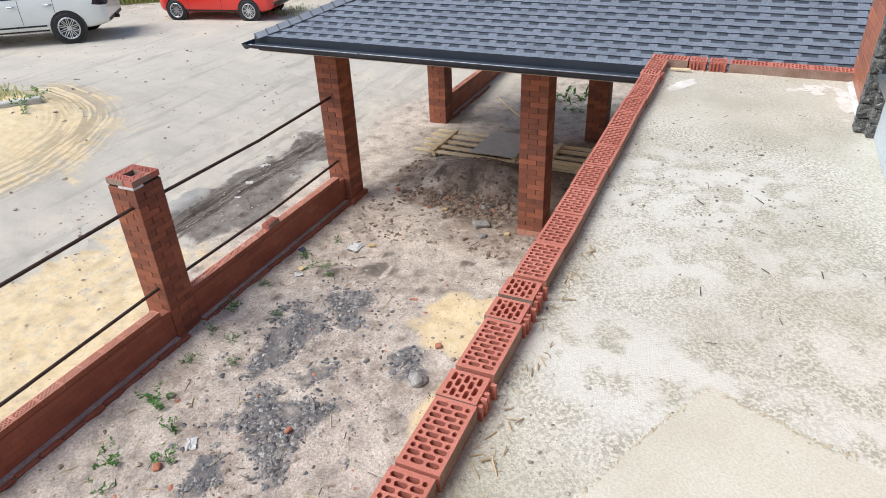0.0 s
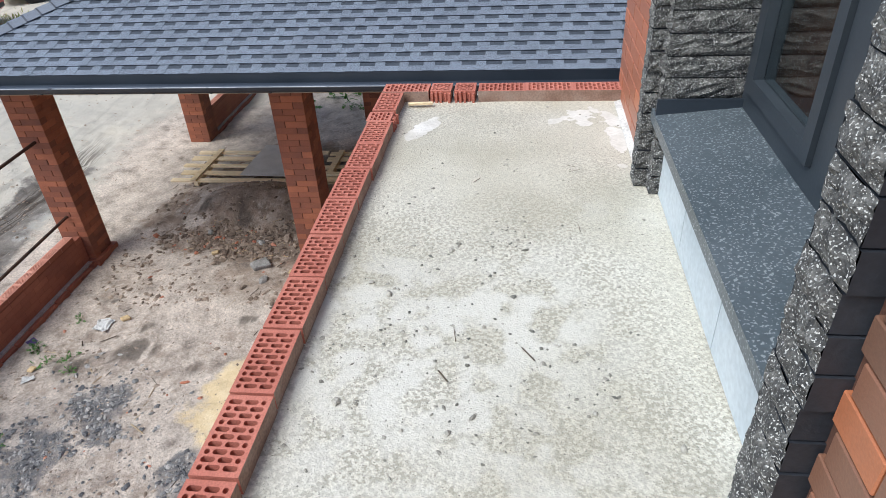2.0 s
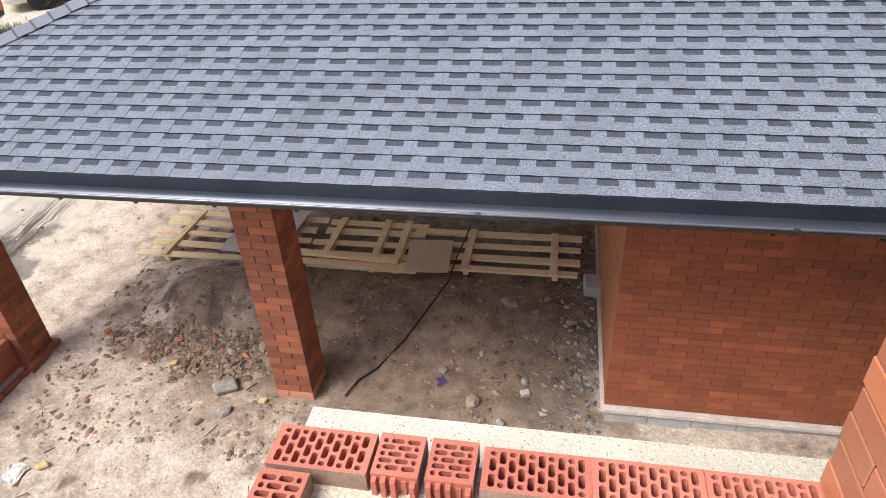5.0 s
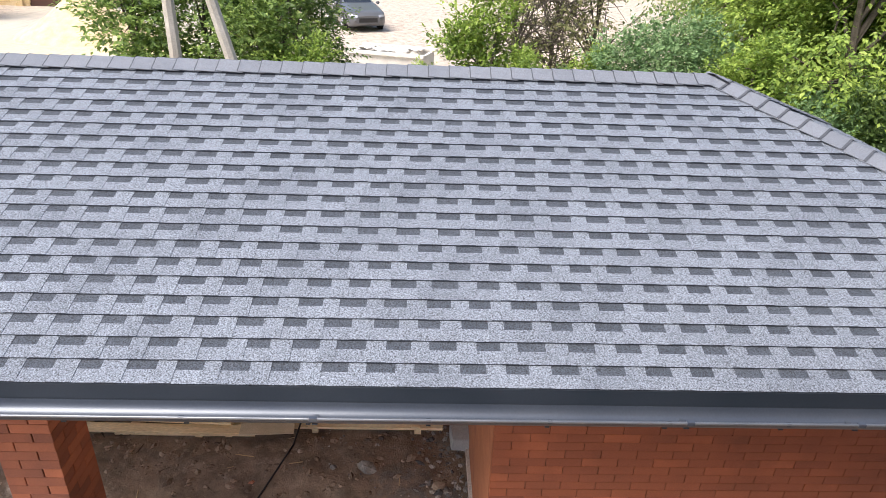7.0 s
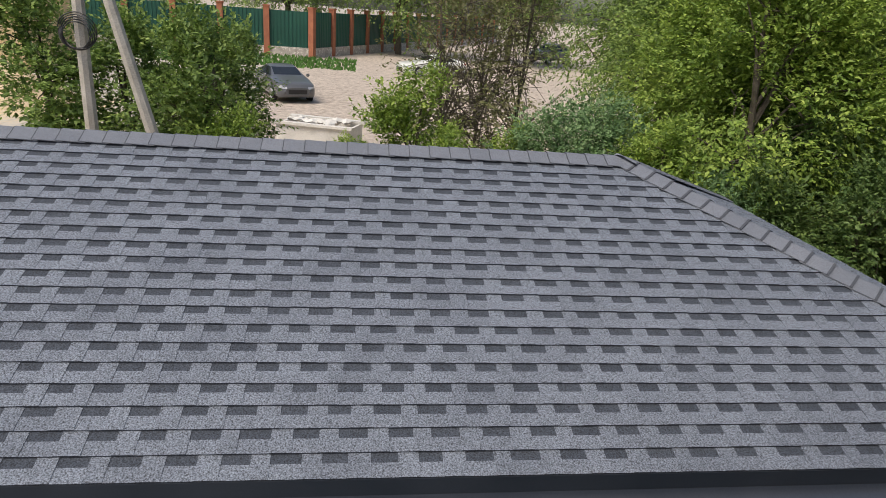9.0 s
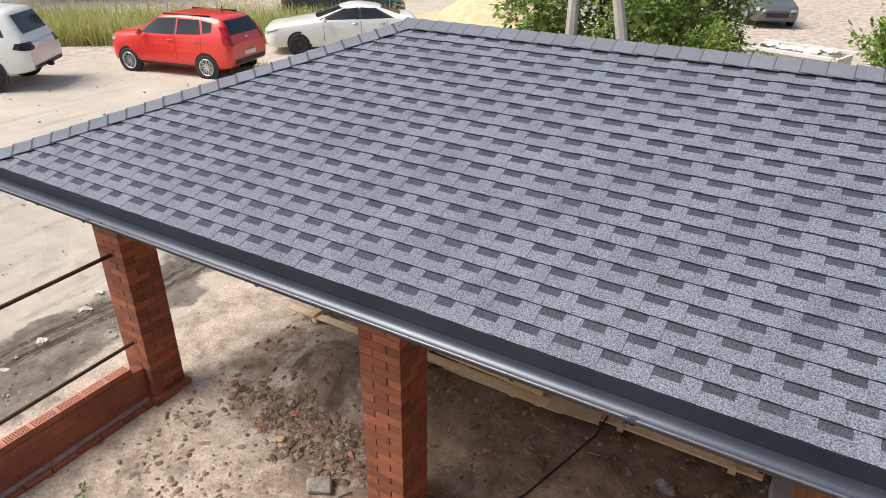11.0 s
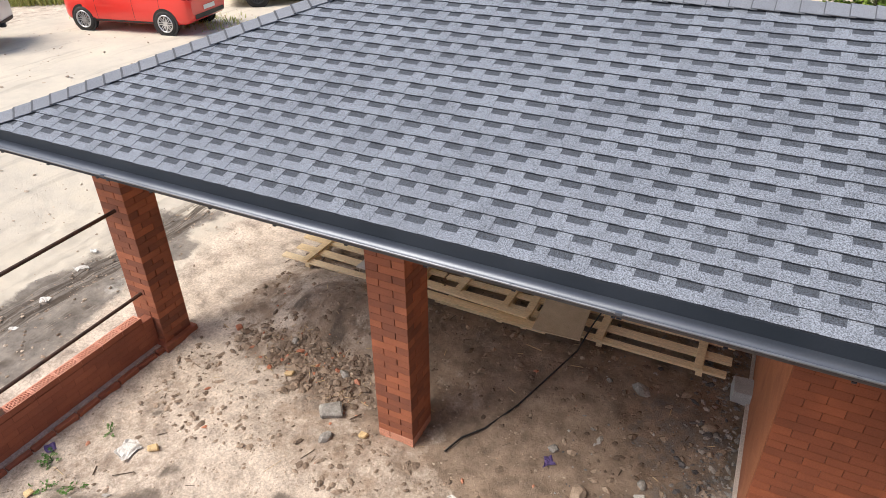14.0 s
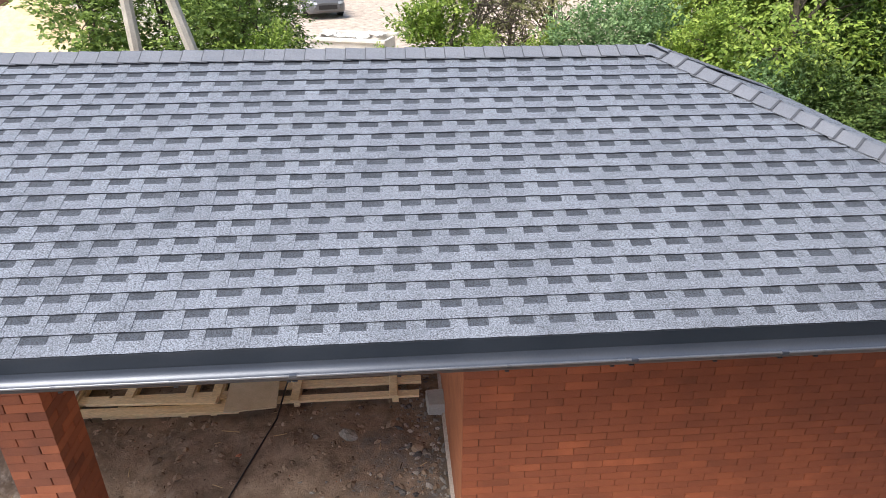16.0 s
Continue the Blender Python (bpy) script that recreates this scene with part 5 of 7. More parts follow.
put("wood_offcut", bevel_box("wood_offcut", M_WOOD, 0.13, 0.018, 0.012, 0.002, 3, 0.002), None, pose(-0.31, 4.62, 0.024, 0, 0, 5), "small pale wood offcut beside the parapet", "wood offcut")
M_LIME = mat("white_lime_smear", [(0.58, 0.555, 0.50), (0.67, 0.645, 0.595), (0.75, 0.73, 0.69)], 8, 0.9, fine=60, grain=0.06)
M_PATCH = mat("smooth_beige_screed_patch", [(0.52, 0.48, 0.395), (0.58, 0.545, 0.46), (0.62, 0.59, 0.515)], 2.2, 0.9, fine=150, grain=0.1, bump=0.25)


def flat_patch(name, cx, cy, rx, ry, turn, z, material, label, seed, wob=0.7, step=0.006, keep=None, s=3.0):
    """A thin irregular smear: the cells of a fine grid inside an uneven blob."""
    v, f, index = [], [], {}
    m = max(rx, ry) * 1.6
    n = int(2 * m / step)

    def vid(i, j):
        if (i, j) not in index:
            index[(i, j)] = len(v)
            x, y = cx - m + i * step, cy - m + j * step
            v.append((x, y, slab_z(x, y) + z))
        return index[(i, j)]

    for j in range(n):
        for i in range(n):
            x, y = cx - m + (i + 0.5) * step, cy - m + (j + 0.5) * step
            if -0.40 < x < 0.725 and y < 4.67 and (keep is None or keep(x, y)) and blob(x, y, cx, cy, rx, ry, turn, wob, s, seed) > 0.5:
                f.append((vid(i, j), vid(i + 1, j), vid(i + 1, j + 1), vid(i, j + 1)))
    if f:
        put(name, mesh(name, v, f, material, smooth=True), part_slab, label=label)


flat_patch("lime_smear", -0.25, 4.36, 0.05, 0.22, -0.4, 0.0012, M_LIME, "white lime smear", 9, 1.1, s=9)
flat_patch("lime_smear", 0.54, 4.47, 0.12, 0.09, 0.5, 0.0012, M_LIME, "white lime smear", 2, 1.9, s=8)
flat_patch("lime_smear", 0.66, 4.15, 0.03, 0.18, 0.1, 0.0012, M_LIME, "white lime smear", 6, 1.9, s=8)
flat_patch("screed_patch", 0.25, 0.6, 2.0, 2.0, 0, 0.0025, M_PATCH, "smoother beige screed patch", 3, 0.0, 0.009,
           keep=lambda x, y: y < 1.47 - (2.0 * (0.152 - x) if x < 0.152 else 0.37 * (x - 0.152)) + 0.03 * nz(x, y, 9, 3) and y > -1)
# crumbly raised lip along the patch
M_LIP = mat("yellowish_cement_lip", [(0.40, 0.345, 0.25), (0.50, 0.44, 0.33), (0.56, 0.505, 0.40)], 9, 0.95, rnd="island", spread=0.2)
rng = random.Random(91)
spots, sizes = [], []
for i in range(900):
    x = rng.uniform(-0.33, 0.152) if i % 3 else rng.uniform(0.152, 0.52)
    y = 1.47 - (2.0 * (0.152 - x) if x < 0.152 else 0.37 * (x - 0.152)) + 0.03 * nz(x, 1.2, 9, 3) + rng.gauss(0, 0.007)
    if nz(x, y, 5, 7) > -0.25:
        spots.append((x, y, slab_z(x, y) + 0.001))
        sizes.append(0.0022 * 3 ** (rng.random() ** 2))
put("patch_lip", stones_mesh("patch_lip", spots, sizes, M_LIP, 92, 0.5), part_slab, label="crumbly cement lip along the patch", kind="stuff")
put("cement_edge", mesh("cement_edge", [(0.727, -3, 0.02), (0.727, 2.16, 0.022), (0.709, 2.16, 0.006), (0.712, -3, 0.006)], [(0, 1, 2, 3)], M_MORTARPALE), part_slab)
put("cement_edge", mesh("cement_edge", [(0.727, 3.87, 0.02), (0.727, 4.67, 0.022), (0.69, 4.67, 0.010), (0.695, 3.87, 0.004)], [(0, 1, 2, 3)], M_MORTARPALE), part_slab)


# ---------------------------------------------------------------- plants
def leaf_mat(name, stops, trans=0.33):
    m = mat(name, stops, 1.2, 0.55, fine=20, grain=0.2, bump=0.0, rnd="island", spread=0.35)
    nt = m.node_tree
    N, K = nt.nodes, nt.links
    b = N["Principled BSDF"]
    tr = N.new("ShaderNodeBsdfTranslucent")
    mx = N.new("ShaderNodeMixShader")
    mx.inputs[0].default_value = trans
    K.new(b.inputs["Base Color"].links[0].from_socket, tr.inputs[0])
    K.new(b.outputs[0], mx.inputs[1])
    K.new(tr.outputs[0], mx.inputs[2])
    K.new(mx.outputs[0], N["Material Output"].inputs[0])
    return m


L_BRIGHT = leaf_mat("bright_maple_leaf", [(0.085, 0.15, 0.028), (0.18, 0.285, 0.05), (0.33, 0.45, 0.085), (0.52, 0.62, 0.16)])
L_DEEP = leaf_mat("deep_green_leaf", [(0.06, 0.11, 0.03), (0.14, 0.225, 0.055), (0.27, 0.385, 0.095), (0.47, 0.57, 0.17)])
L_BLUE = leaf_mat("bluish_green_leaf", [(0.10, 0.19, 0.075), (0.20, 0.33, 0.14), (0.36, 0.49, 0.24)])
L_DRY = leaf_mat("sparse_brownish_leaf", [(0.12, 0.14, 0.05), (0.20, 0.21, 0.08), (0.28, 0.25, 0.13)])
# leaf colour darkened to stand in for the trees' own shade
L_SHADE = leaf_mat("leaf_darkened_for_shade", [(0.035, 0.075, 0.022), (0.08, 0.145, 0.04), (0.16, 0.25, 0.07), (0.28, 0.38, 0.12)])
L_FIR = leaf_mat("dark_conifer_needle", [(0.012, 0.035, 0.018), (0.03, 0.07, 0.035)], 0.15)
L_GRASS = leaf_mat("dry_verge_grass", [(0.34, 0.40, 0.12), (0.50, 0.50, 0.19), (0.68, 0.60, 0.32)], 0.5)
L_WEED = leaf_mat("green_weed_leaf", [(0.04, 0.13, 0.02), (0.09, 0.22, 0.04), (0.16, 0.30, 0.07)], 0.3)
M_BARK = mat("grey_brown_bark", [(0.08, 0.065, 0.05), (0.15, 0.125, 0.10)], 9, 0.95, fine=40, bump=0.6)


def leaves_mesh(name, centres, per, spread, size, material, seed, droop=0.3, narrow=0.3):
    """Leaf sprays: each centre carries twigs that lean outward, with pointed leaves to both sides, folded along the midrib."""
    r = np.random.default_rng(seed)
    c = np.asarray(centres, dtype=float)
    mid = np.array([0, 0, c[:, 2].mean() * 0.9])
    twigs = max(1, per // 11)
    k = max(1, per // twigs)
    c = np.repeat(c, twigs, axis=0)
    m = len(c)
    c = c + r.normal(0, spread * 0.8, (m, 3))
    way = c - mid
    way /= np.linalg.norm(way, axis=1)[:, None] + 1e-6
    way = way + r.normal(0, 0.55, (m, 3)) + np.array([0, 0, 0.22])
    way /= np.linalg.norm(way, axis=1)[:, None]
    long = spread * r.uniform(1.3, 2.9, m)[:, None]
    way, long, c = (np.repeat(q, k, axis=0) for q in (way, long, c))
    n = len(c)
    t = np.tile(np.linspace(0.0, 1.0, k), m)[:, None]
    c = c + way * long * t - np.array([0, 0, 1.0]) * droop * long * 0.5 * t * t + r.normal(0, spread * 0.10, (n, 3))
    flat = np.cross(way, np.array([0, 0, 1.0])) + r.normal(0, 0.25, (n, 3))
    sign = np.where(np.arange(n) % 2 == 0, 1.0, -1.0)[:, None]
    d = way * (0.25 + 0.75 * t) + flat * sign * (1.1 - 0.6 * t) + r.normal(0, 0.28, (n, 3)) - np.array([0, 0, droop])
    d /= np.linalg.norm(d, axis=1)[:, None]
    up = r.normal(0, 0.3, (n, 3)) + np.array([0, 0, 1.0]) + way * 0.15
    w = np.cross(d, up)
    w /= np.linalg.norm(w, axis=1)[:, None]
    s = size * r.uniform(0.55, 1.25, n)[:, None]
    nn = np.cross(w, d)
    tip = c + d * s - nn * s * 0.06
    belly = c + d * s * 0.42
    a, b = belly + w * s * narrow + nn * s * 0.07, belly - w * s * narrow + nn * s * 0.07
    v = np.stack([c, a, tip, b], axis=1).reshape(-1, 3)
    i = np.arange(n) * 4
    f = np.stack([i, i + 1, i + 2, i + 3], axis=1)
    return mesh(name, v.tolist(), f.tolist(), material)


def crown_points(n, h0, h1, r, seed, lobes=9, hollow=0.35):
    """Spray centres in a crown made of several uneven lobes."""
    rng = random.Random(seed)
    L = []
    for i in range(lobes):
        t = (i + rng.random()) / lobes
        z = h0 + (h1 - h0) * (0.12 + 0.8 * t)
        rr = r * (0.95 - 0.65 * t) * rng.uniform(0.45, 0.8)
        a = rng.uniform(0, 6.3) + i * 2.4
        L.append((math.cos(a) * rr, math.sin(a) * rr, z, r * rng.uniform(0.38, 0.62) * (1 - 0.35 * t)))
    out = []
    for k in range(n):
        cx, cy, cz, lr = L[rng.randrange(lobes)]
        d = Vector((rng.gauss(0, 1), rng.gauss(0, 1), rng.gauss(0, 1))).normalized()
        q = lr * (hollow + (1 - hollow) * rng.random() ** 0.5)
        p = Vector((cx, cy, cz)) + d * q
        if p.z > h0 * 0.5:
            out.append(tuple(p))
    return out, L


def tree(name, h, r, leaf, seed, n=420, per=26, leafsize=0.13, low=0.18, label="", spread=0.2, bare=0, lobes=10, thick=1.0):
    """A tree at the origin: trunk and limbs that reach the lobes of its crown."""
    t = empty(name, label=label, category="tree" if h > 3 else "bush", group="trees and bushes")
    pts, L = crown_points(n, h * low, h, r, seed, lobes)
    rng = random.Random(seed + 1)
    bm = bmesh.new()
    lean = Vector((rng.uniform(-0.1, 0.1), rng.uniform(-0.1, 0.1), 0)) * h
    trunk = [Vector((0, 0, -0.2)), Vector((0, 0, h * 0.2)) + lean * 0.2, Vector((0, 0, h * 0.5)) + lean * 0.6, Vector((0, 0, h * 0.85)) + lean]
    bm_tube(bm, trunk, [0.022 * h * thick, 0.018 * h * thick, 0.011 * h * thick, 0.003 * h], 8)
    part("trunk", bm, M_BARK, t)
    for cx, cy, cz, lr in L:
        bm = bmesh.new()
        s = trunk[1].lerp(trunk[3], max(0.0, min(0.8, (cz / h - 0.3))))
        e = Vector((cx, cy, cz))
        m = s.lerp(e, 0.5) + Vector((0, 0, 0.05 * h))
        bm_tube(bm, [s, m, e], [0.008 * h * thick, 0.005 * h * thick, 0.002 * h * thick], 6)
        for k in range(3 + bare):
            d = Vector((rng.gauss(0, 1), rng.gauss(0, 1), rng.gauss(0.3, 0.8))).normalized() * lr * (1.3 if bare else 0.9)
            q = m.lerp(e, rng.uniform(0.2, 1.0))
            bm_tube(bm, [q, q + d * 0.5 + Vector((0, 0, 0.06)), q + d], [0.004 * h * thick, 0.0025 * h * thick, 0.001 * h], 4)
        part("limb", bm, M_BARK, t)
    crown = put("crown", leaves_mesh("crown", pts, per, spread, leafsize, leaf, seed), t)
    tagged(crown, kind="stuff")
    return t


def plant(src, x, y, k=1.0, rz=0.0):
    return copy_thing(src, pose(x, y, height(x, y) - 0.03, 0, 0, rz) @ Matrix.Scale(k, 4))


def move_to(ob, x, y, k=1.0, rz=0.0):
    ob.matrix_basis = pose(x, y, height(x, y) - 0.03, 0, 0, rz) @ Matrix.Scale(k, 4)
    return ob


maple = tree("maple_tree", 6.5, 2.5, L_BRIGHT, 101, 640, 55, 0.12, 0.2, "leafy bright green maple tree beyond the carport", 0.22, lobes=13)
maple2 = tree("maple_tree", 7.2, 2.7, L_DEEP, 102, 660, 55, 0.12, 0.18, "dense deep green tree beyond the carport", 0.24, lobes=13)
bush = tree("bush", 3.9, 1.45, L_DEEP, 103, 290, 44, 0.11, 0.12, "dense green bush behind the carport roof", 0.17, lobes=9)
bush2 = tree("bush", 3.3, 1.3, L_BRIGHT, 104, 290, 44, 0.105, 0.1, "yellow-green bush behind the carport roof", 0.16, lobes=8)
bush3 = tree("bush", 2.7, 1.6, L_BLUE, 105, 300, 44, 0.095, 0.1, "rounded bluish green bush behind the carport", 0.16, lobes=8)
dry = tree("half_bare_tree", 5.6, 1.9, L_DRY, 106, 190, 22, 0.10, 0.15, "half bare tree with thin grey-brown twigs", 0.22, bare=9, lobes=14, thick=0.55)
move_to(maple, 8.6, 17.6)
for x, y, k, a in ((12.6, 16.2, 1.05, 80), (9.3, 20.9, 1.0, 200), (15.0, 13.6, 1.0, 140), (10.6, 23.0, 1.2, 30), (18.5, 17.0, 1.2, 260)):
    plant(maple, x, y, k, a)
move_to(maple2, 11.2, 19.6)
for x, y, k, a in ((15.4, 18.6, 1.1, 60), (11.6, 27.0, 1.15, 120), (14.0, 26.0, 1.3, 170), (19.5, 23.0, 1.3, 10), (21.0, 13.0, 1.1, 90), (12.4, 32.0, 1.3, 90), (17, 34, 1.4, 40), (16.5, 10.6, 0.9, 130)):
    plant(maple2, x, y, k, a)
move_to(bush, -3.0, 18.6, 1.08)
for x, y, k, a in ((-5.9, 18.9, 1.1, 70), (-4.5, 20.2, 0.95, 150), (-2.7, 20.6, 0.92, 200)):
    plant(bush, x, y, k, a)
# bushes below the trees, their shade painted into the leaf colour
shade_bush = tree("bush", 3.0, 1.3, L_SHADE, 107, 250, 44, 0.105, 0.08, "dark green bush under the trees, shade put into its leaves", 0.16, lobes=9)
move_to(shade_bush, 9.4, 15.0, 0.95, 10)
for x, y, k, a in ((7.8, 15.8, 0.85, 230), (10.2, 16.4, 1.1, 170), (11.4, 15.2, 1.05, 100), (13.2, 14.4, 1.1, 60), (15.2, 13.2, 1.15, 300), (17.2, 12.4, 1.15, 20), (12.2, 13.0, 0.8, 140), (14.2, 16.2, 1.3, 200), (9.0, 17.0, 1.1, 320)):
    plant(shade_bush, x, y, k, a)
move_to(bush2, 1.35, 19.0, 1.0)
for x, y, k, a in ((-2.2, 17.3, 0.8, 30), (2.2, 18.0, 0.72, 120), (6.2, 17.2, 0.9, 300), (3.6, 18.6, 0.7, 60), (0.3, 18.6, 0.6, 200)):
    plant(bush2, x, y, k, a)
move_to(bush3, 4.4, 18.2, 1.0)
for x, y, k, a in ((5.7, 19.2, 1.05, 90), (6.9, 16.0, 0.8, 180)):
    plant(bush3, x, y, k, a)
move_to(dry, 2.3, 20.2)
plant(dry, 3.3, 22.0, 0.95, 130)
plant(dry, 4.1, 21.2, 1.05, 220)

# conifer beside the yellow house
fir = empty("conifer", label="dark conifer with bare lower trunk beside the yellow wall", category="tree", group="trees and bushes")
bm = bmesh.new()
bm_tube(bm, [(0, 0, -0.2), (0, 0, 6.0)], [0.16, 0.03], 8)
part("trunk", bm, M_BARK, fir)
rng = random.Random(9)
fp = []
for i in range(700):
    z = rng.uniform(1.3, 6.2)
    q = (6.6 - z) * 0.36 * rng.random() ** 0.5
    a = rng.uniform(0, 6.3)
    fp.append((math.cos(a) * q, math.sin(a) * q, z - 0.2 * q))
tagged(put("crown", leaves_mesh("crown", fp, 18, 0.13, 0.14, L_FIR, 9, 0.2), fir), kind="stuff")
move_to(fir, -21.5, 35.5)
plant(fir, -24.0, 37.5, 0.9, 50)


def blades(name, n, place, hgt, material, seed, label, width=0.012):
    rng = random.Random(seed)
    v, f = [], []
    for _ in range(n):
        x, y = place(rng)
        z = height(x, y) - 0.02
        a, h = rng.uniform(0, 6.3), rng.uniform(*hgt)
        w = Vector((math.cos(a), math.sin(a), 0)) * width * rng.uniform(0.6, 1.5)
        b = Vector((rng.gauss(0, 0.3), rng.gauss(0, 0.3), 0)) * h
        p = Vector((x, y, z))
        k = len(v)
        v += [p - w, p + w, p + w * 0.7 + b * 0.35 + Vector((0, 0, h * 0.6)), p - w * 0.7 + b * 0.35 + Vector((0, 0, h * 0.6)), p + b + Vector((0, 0, h))]
        f += [(k, k + 1, k + 2, k + 3), (k + 3, k + 2, k + 4)]
    return put(name, mesh(name, v, f, material), label=label, category="grass", kind="stuff")


def verge(rng):
    t, o = rng.random(), abs(rng.gauss(0, 1.0)) * 2.5
    return -27.5 + 15.5 * t - 0.62 * (2.3 + o), 9.5 + 13.5 * t + 0.78 * (2.3 + o)


blades("verge_grass", 15000, verge, (0.3, 1.1), L_GRASS, 41, "tall dry yellow-green grass behind the parked cars", 0.02)
blades("kerb_weeds", 700, lambda r: (r.gauss(-15.3, 0.55), r.gauss(8.55, 0.4)), (0.04, 0.2), L_GRASS, 42, "dry and green tufts round the kerb corner", 0.012)
blades("road_tufts", 700, lambda r: (-15.2 + r.gauss(0, 1.6), 18.6 + r.gauss(0, 0.5)), (0.05, 0.2), L_GRASS, 43, "short dry tufts beside the parked cars", 0.015)
M_KERB = mat("pale_kerb_concrete", [(0.45, 0.44, 0.41), (0.58, 0.57, 0.54)], 5, 0.9)
for i in range(3):
    put("kerbstone", bevel_box("kerbstone", M_KERB, 1.0, 0.18, 0.30, 0.02, i, 0.01), None, pose(-13.75 - 0.62 * i, 8.35 - 0.75 * i, height(-13.75, 8.35) - 0.05, 0, 0, 50), "pale concrete kerbstone half sunk in sand", "kerbstone", "kerbstones")


def weed(x, y, s, seed):
    w = empty("weed", x, y, height(x, y), label="small green weed growing in the bare soil", category="weed", group="weeds")
    rng = random.Random(seed)
    cs = [(rng.gauss(0, 0.5) * s, rng.gauss(0, 0.5) * s, abs(rng.gauss(0.3, 0.25)) * s + 0.01) for _ in range(12)]
    put("foliage", leaves_mesh("foliage", cs, 9, 0.18 * s, 0.28 * s, L_WEED, seed, 0.0), w)
    bm = bmesh.new()
    for c in cs[:6]:
        bm_tube(bm, [(0, 0, -0.01), c], 0.003, 4)
    part("stem", bm, L_WEED, w)


for i, (x, y, s) in enumerate(((-4.98, 3.22, 0.17), (-4.8, 2.47, 0.14), (-5.27, 4.9, 0.11), (-5.25, 4.45, 0.08), (-4.7, 5.0, 0.07), (-5.1, 3.9, 0.09), (-4.3, 2.7, 0.12), (-4.5, 3.0, 0.10), (-4.9, 4.4, 0.07), (-5.2, 6.4, 0.10), (-5.0, 6.9, 0.07), (-4.6, 4.1, 0.06), (-5.3, 5.5, 0.08), (-3.9, 13.2, 0.25), (-3.0, 13.6, 0.3), (-1.8, 13.3, 0.28), (-3.4, 14.2, 0.3), (-4.6, 2.2, 0.1), (-15.4, 8.6, 0.3), (-15.0, 8.6, 0.22), (-15.7, 8.9, 0.28), (-13.35, 8.15, 0.22), (-13.6, 8.75, 0.24), (-4.75, 6.3, 0.09), (-4.95, 6.15, 0.08), (-4.6, 6.05, 0.07))):
    weed(x, y, s, 200 + i)

# ---------------------------------------------------------------- street things
M_POLE = mat("weathered_concrete_pole", [(0.38, 0.35, 0.30), (0.50, 0.47, 0.42)], 5, 0.9, fine=60, bump=0.4)
pole = empty("utility_pole", 0, 0, 0, label="weathered concrete utility pole with a leaning strut", category="utility pole")
bm = bmesh.new()
bm_tube(bm, [(-4.21, 16.6, -3.6), (-4.21, 16.6, 5.0)], [0.12, 0.085], 8)
part("pole", bm, M_POLE, pole)
bm = bmesh.new()
bm_tube(bm, [(-2.56, 16.5, -3.6), (-4.10, 16.55, 2.75)], [0.12, 0.085], 8)
part("strut", bm, M_POLE, pole)

bm = bmesh.new()
for k in range(5):
    rr, zz = 0.29 - 0.022 * k, 0.68 - 0.014 * k
    bm_tube(bm, [(-4.21 + rr * math.cos(a * math.tau / 28), 16.44 - 0.012 * k + 0.02 * math.sin(a + k), zz + rr * math.sin(a * math.tau / 28)) for a in range(29)], 0.011, 6)
tagged(part("cable_coil", bm, M_HOSE, None), "coil of thick black cable hung on the utility pole", "cable coil")
M_SANDP = mat("yellow_building_sand", [(0.56, 0.42, 0.25), (0.66, 0.51, 0.32), (0.72, 0.58, 0.39)], 3, 0.95, fine=30, grain=0.12, bump=0.5)


def heap(x0, y0, r, h, label):
    v, f, n, k = [], [], 40, 16
    for j in range(k + 1):
        for i in range(n):
            a, q = math.tau * i / n, j / k
            x, y = math.cos(a) * r * q, math.sin(a) * r * q
            v.append((x0 + x * (1 + 0.1 * nz(x, y, 1, 3)), y0 + y, height(x0 + x, y0 + y) - 0.05 * q + h * (1 - q) ** 0.85 * (1 + 0.25 * nz(x, y, 0.9, 8)) + 0.05 * nz(x, y, 3, 1) * (1 - q)))
    for j in range(k):
        for i in range(n):
            f.append((j * n + i, j * n + (i + 1) % n, (j + 1) * n + (i + 1) % n, (j + 1) * n + i))
    put("sand_heap", mesh("sand_heap", v, f, M_SANDP, smooth=True), label=label, category="sand heap")


heap(-13.3, 32.4, 2.75, 1.65, "heap of yellow building sand beside the street")

# green fence with brick piers, far across the street
M_GREEN = mat("dark_green_profiled_sheet", [(0.01, 0.07, 0.05), (0.018, 0.10, 0.07)], 0.4, 0.5, grain=0.06, bump=0.03)
M_RUBBLE = mat("pale_rubble_base", [(0.35, 0.31, 0.27), (0.55, 0.50, 0.45)], 3, 0.9, specks=((0.7, 0.66, 0.6), 6, 0.58))
M_FARBRICK = mat("far_red_brick", [(0.34, 0.12, 0.07), (0.45, 0.17, 0.09)], 2, 0.85)
def profiled_sheet(name, length, z0, z1):
    """One ribbed steel sheet along +x."""
    v, f, n = [], [], 0
    x = 0.0
    prof = []
    while x < length:
        prof += [(x, 0.0), (min(x + 0.12, length), 0.0), (min(x + 0.15, length), -0.035), (min(x + 0.27, length), -0.035)]
        x += 0.30
    prof.append((length, 0.0))
    for x, y in prof:
        v += [(x, y, z0), (x, y, z1), (x, y + 0.01, z1), (x, y + 0.01, z0)]
    for i in range(len(prof) - 1):
        for k in range(4):
            f.append((4 * i + k, 4 * i + 4 + k, 4 * i + 4 + (k + 1) % 4, 4 * i + (k + 1) % 4))
    return mesh(name, v, f, M_GREEN)


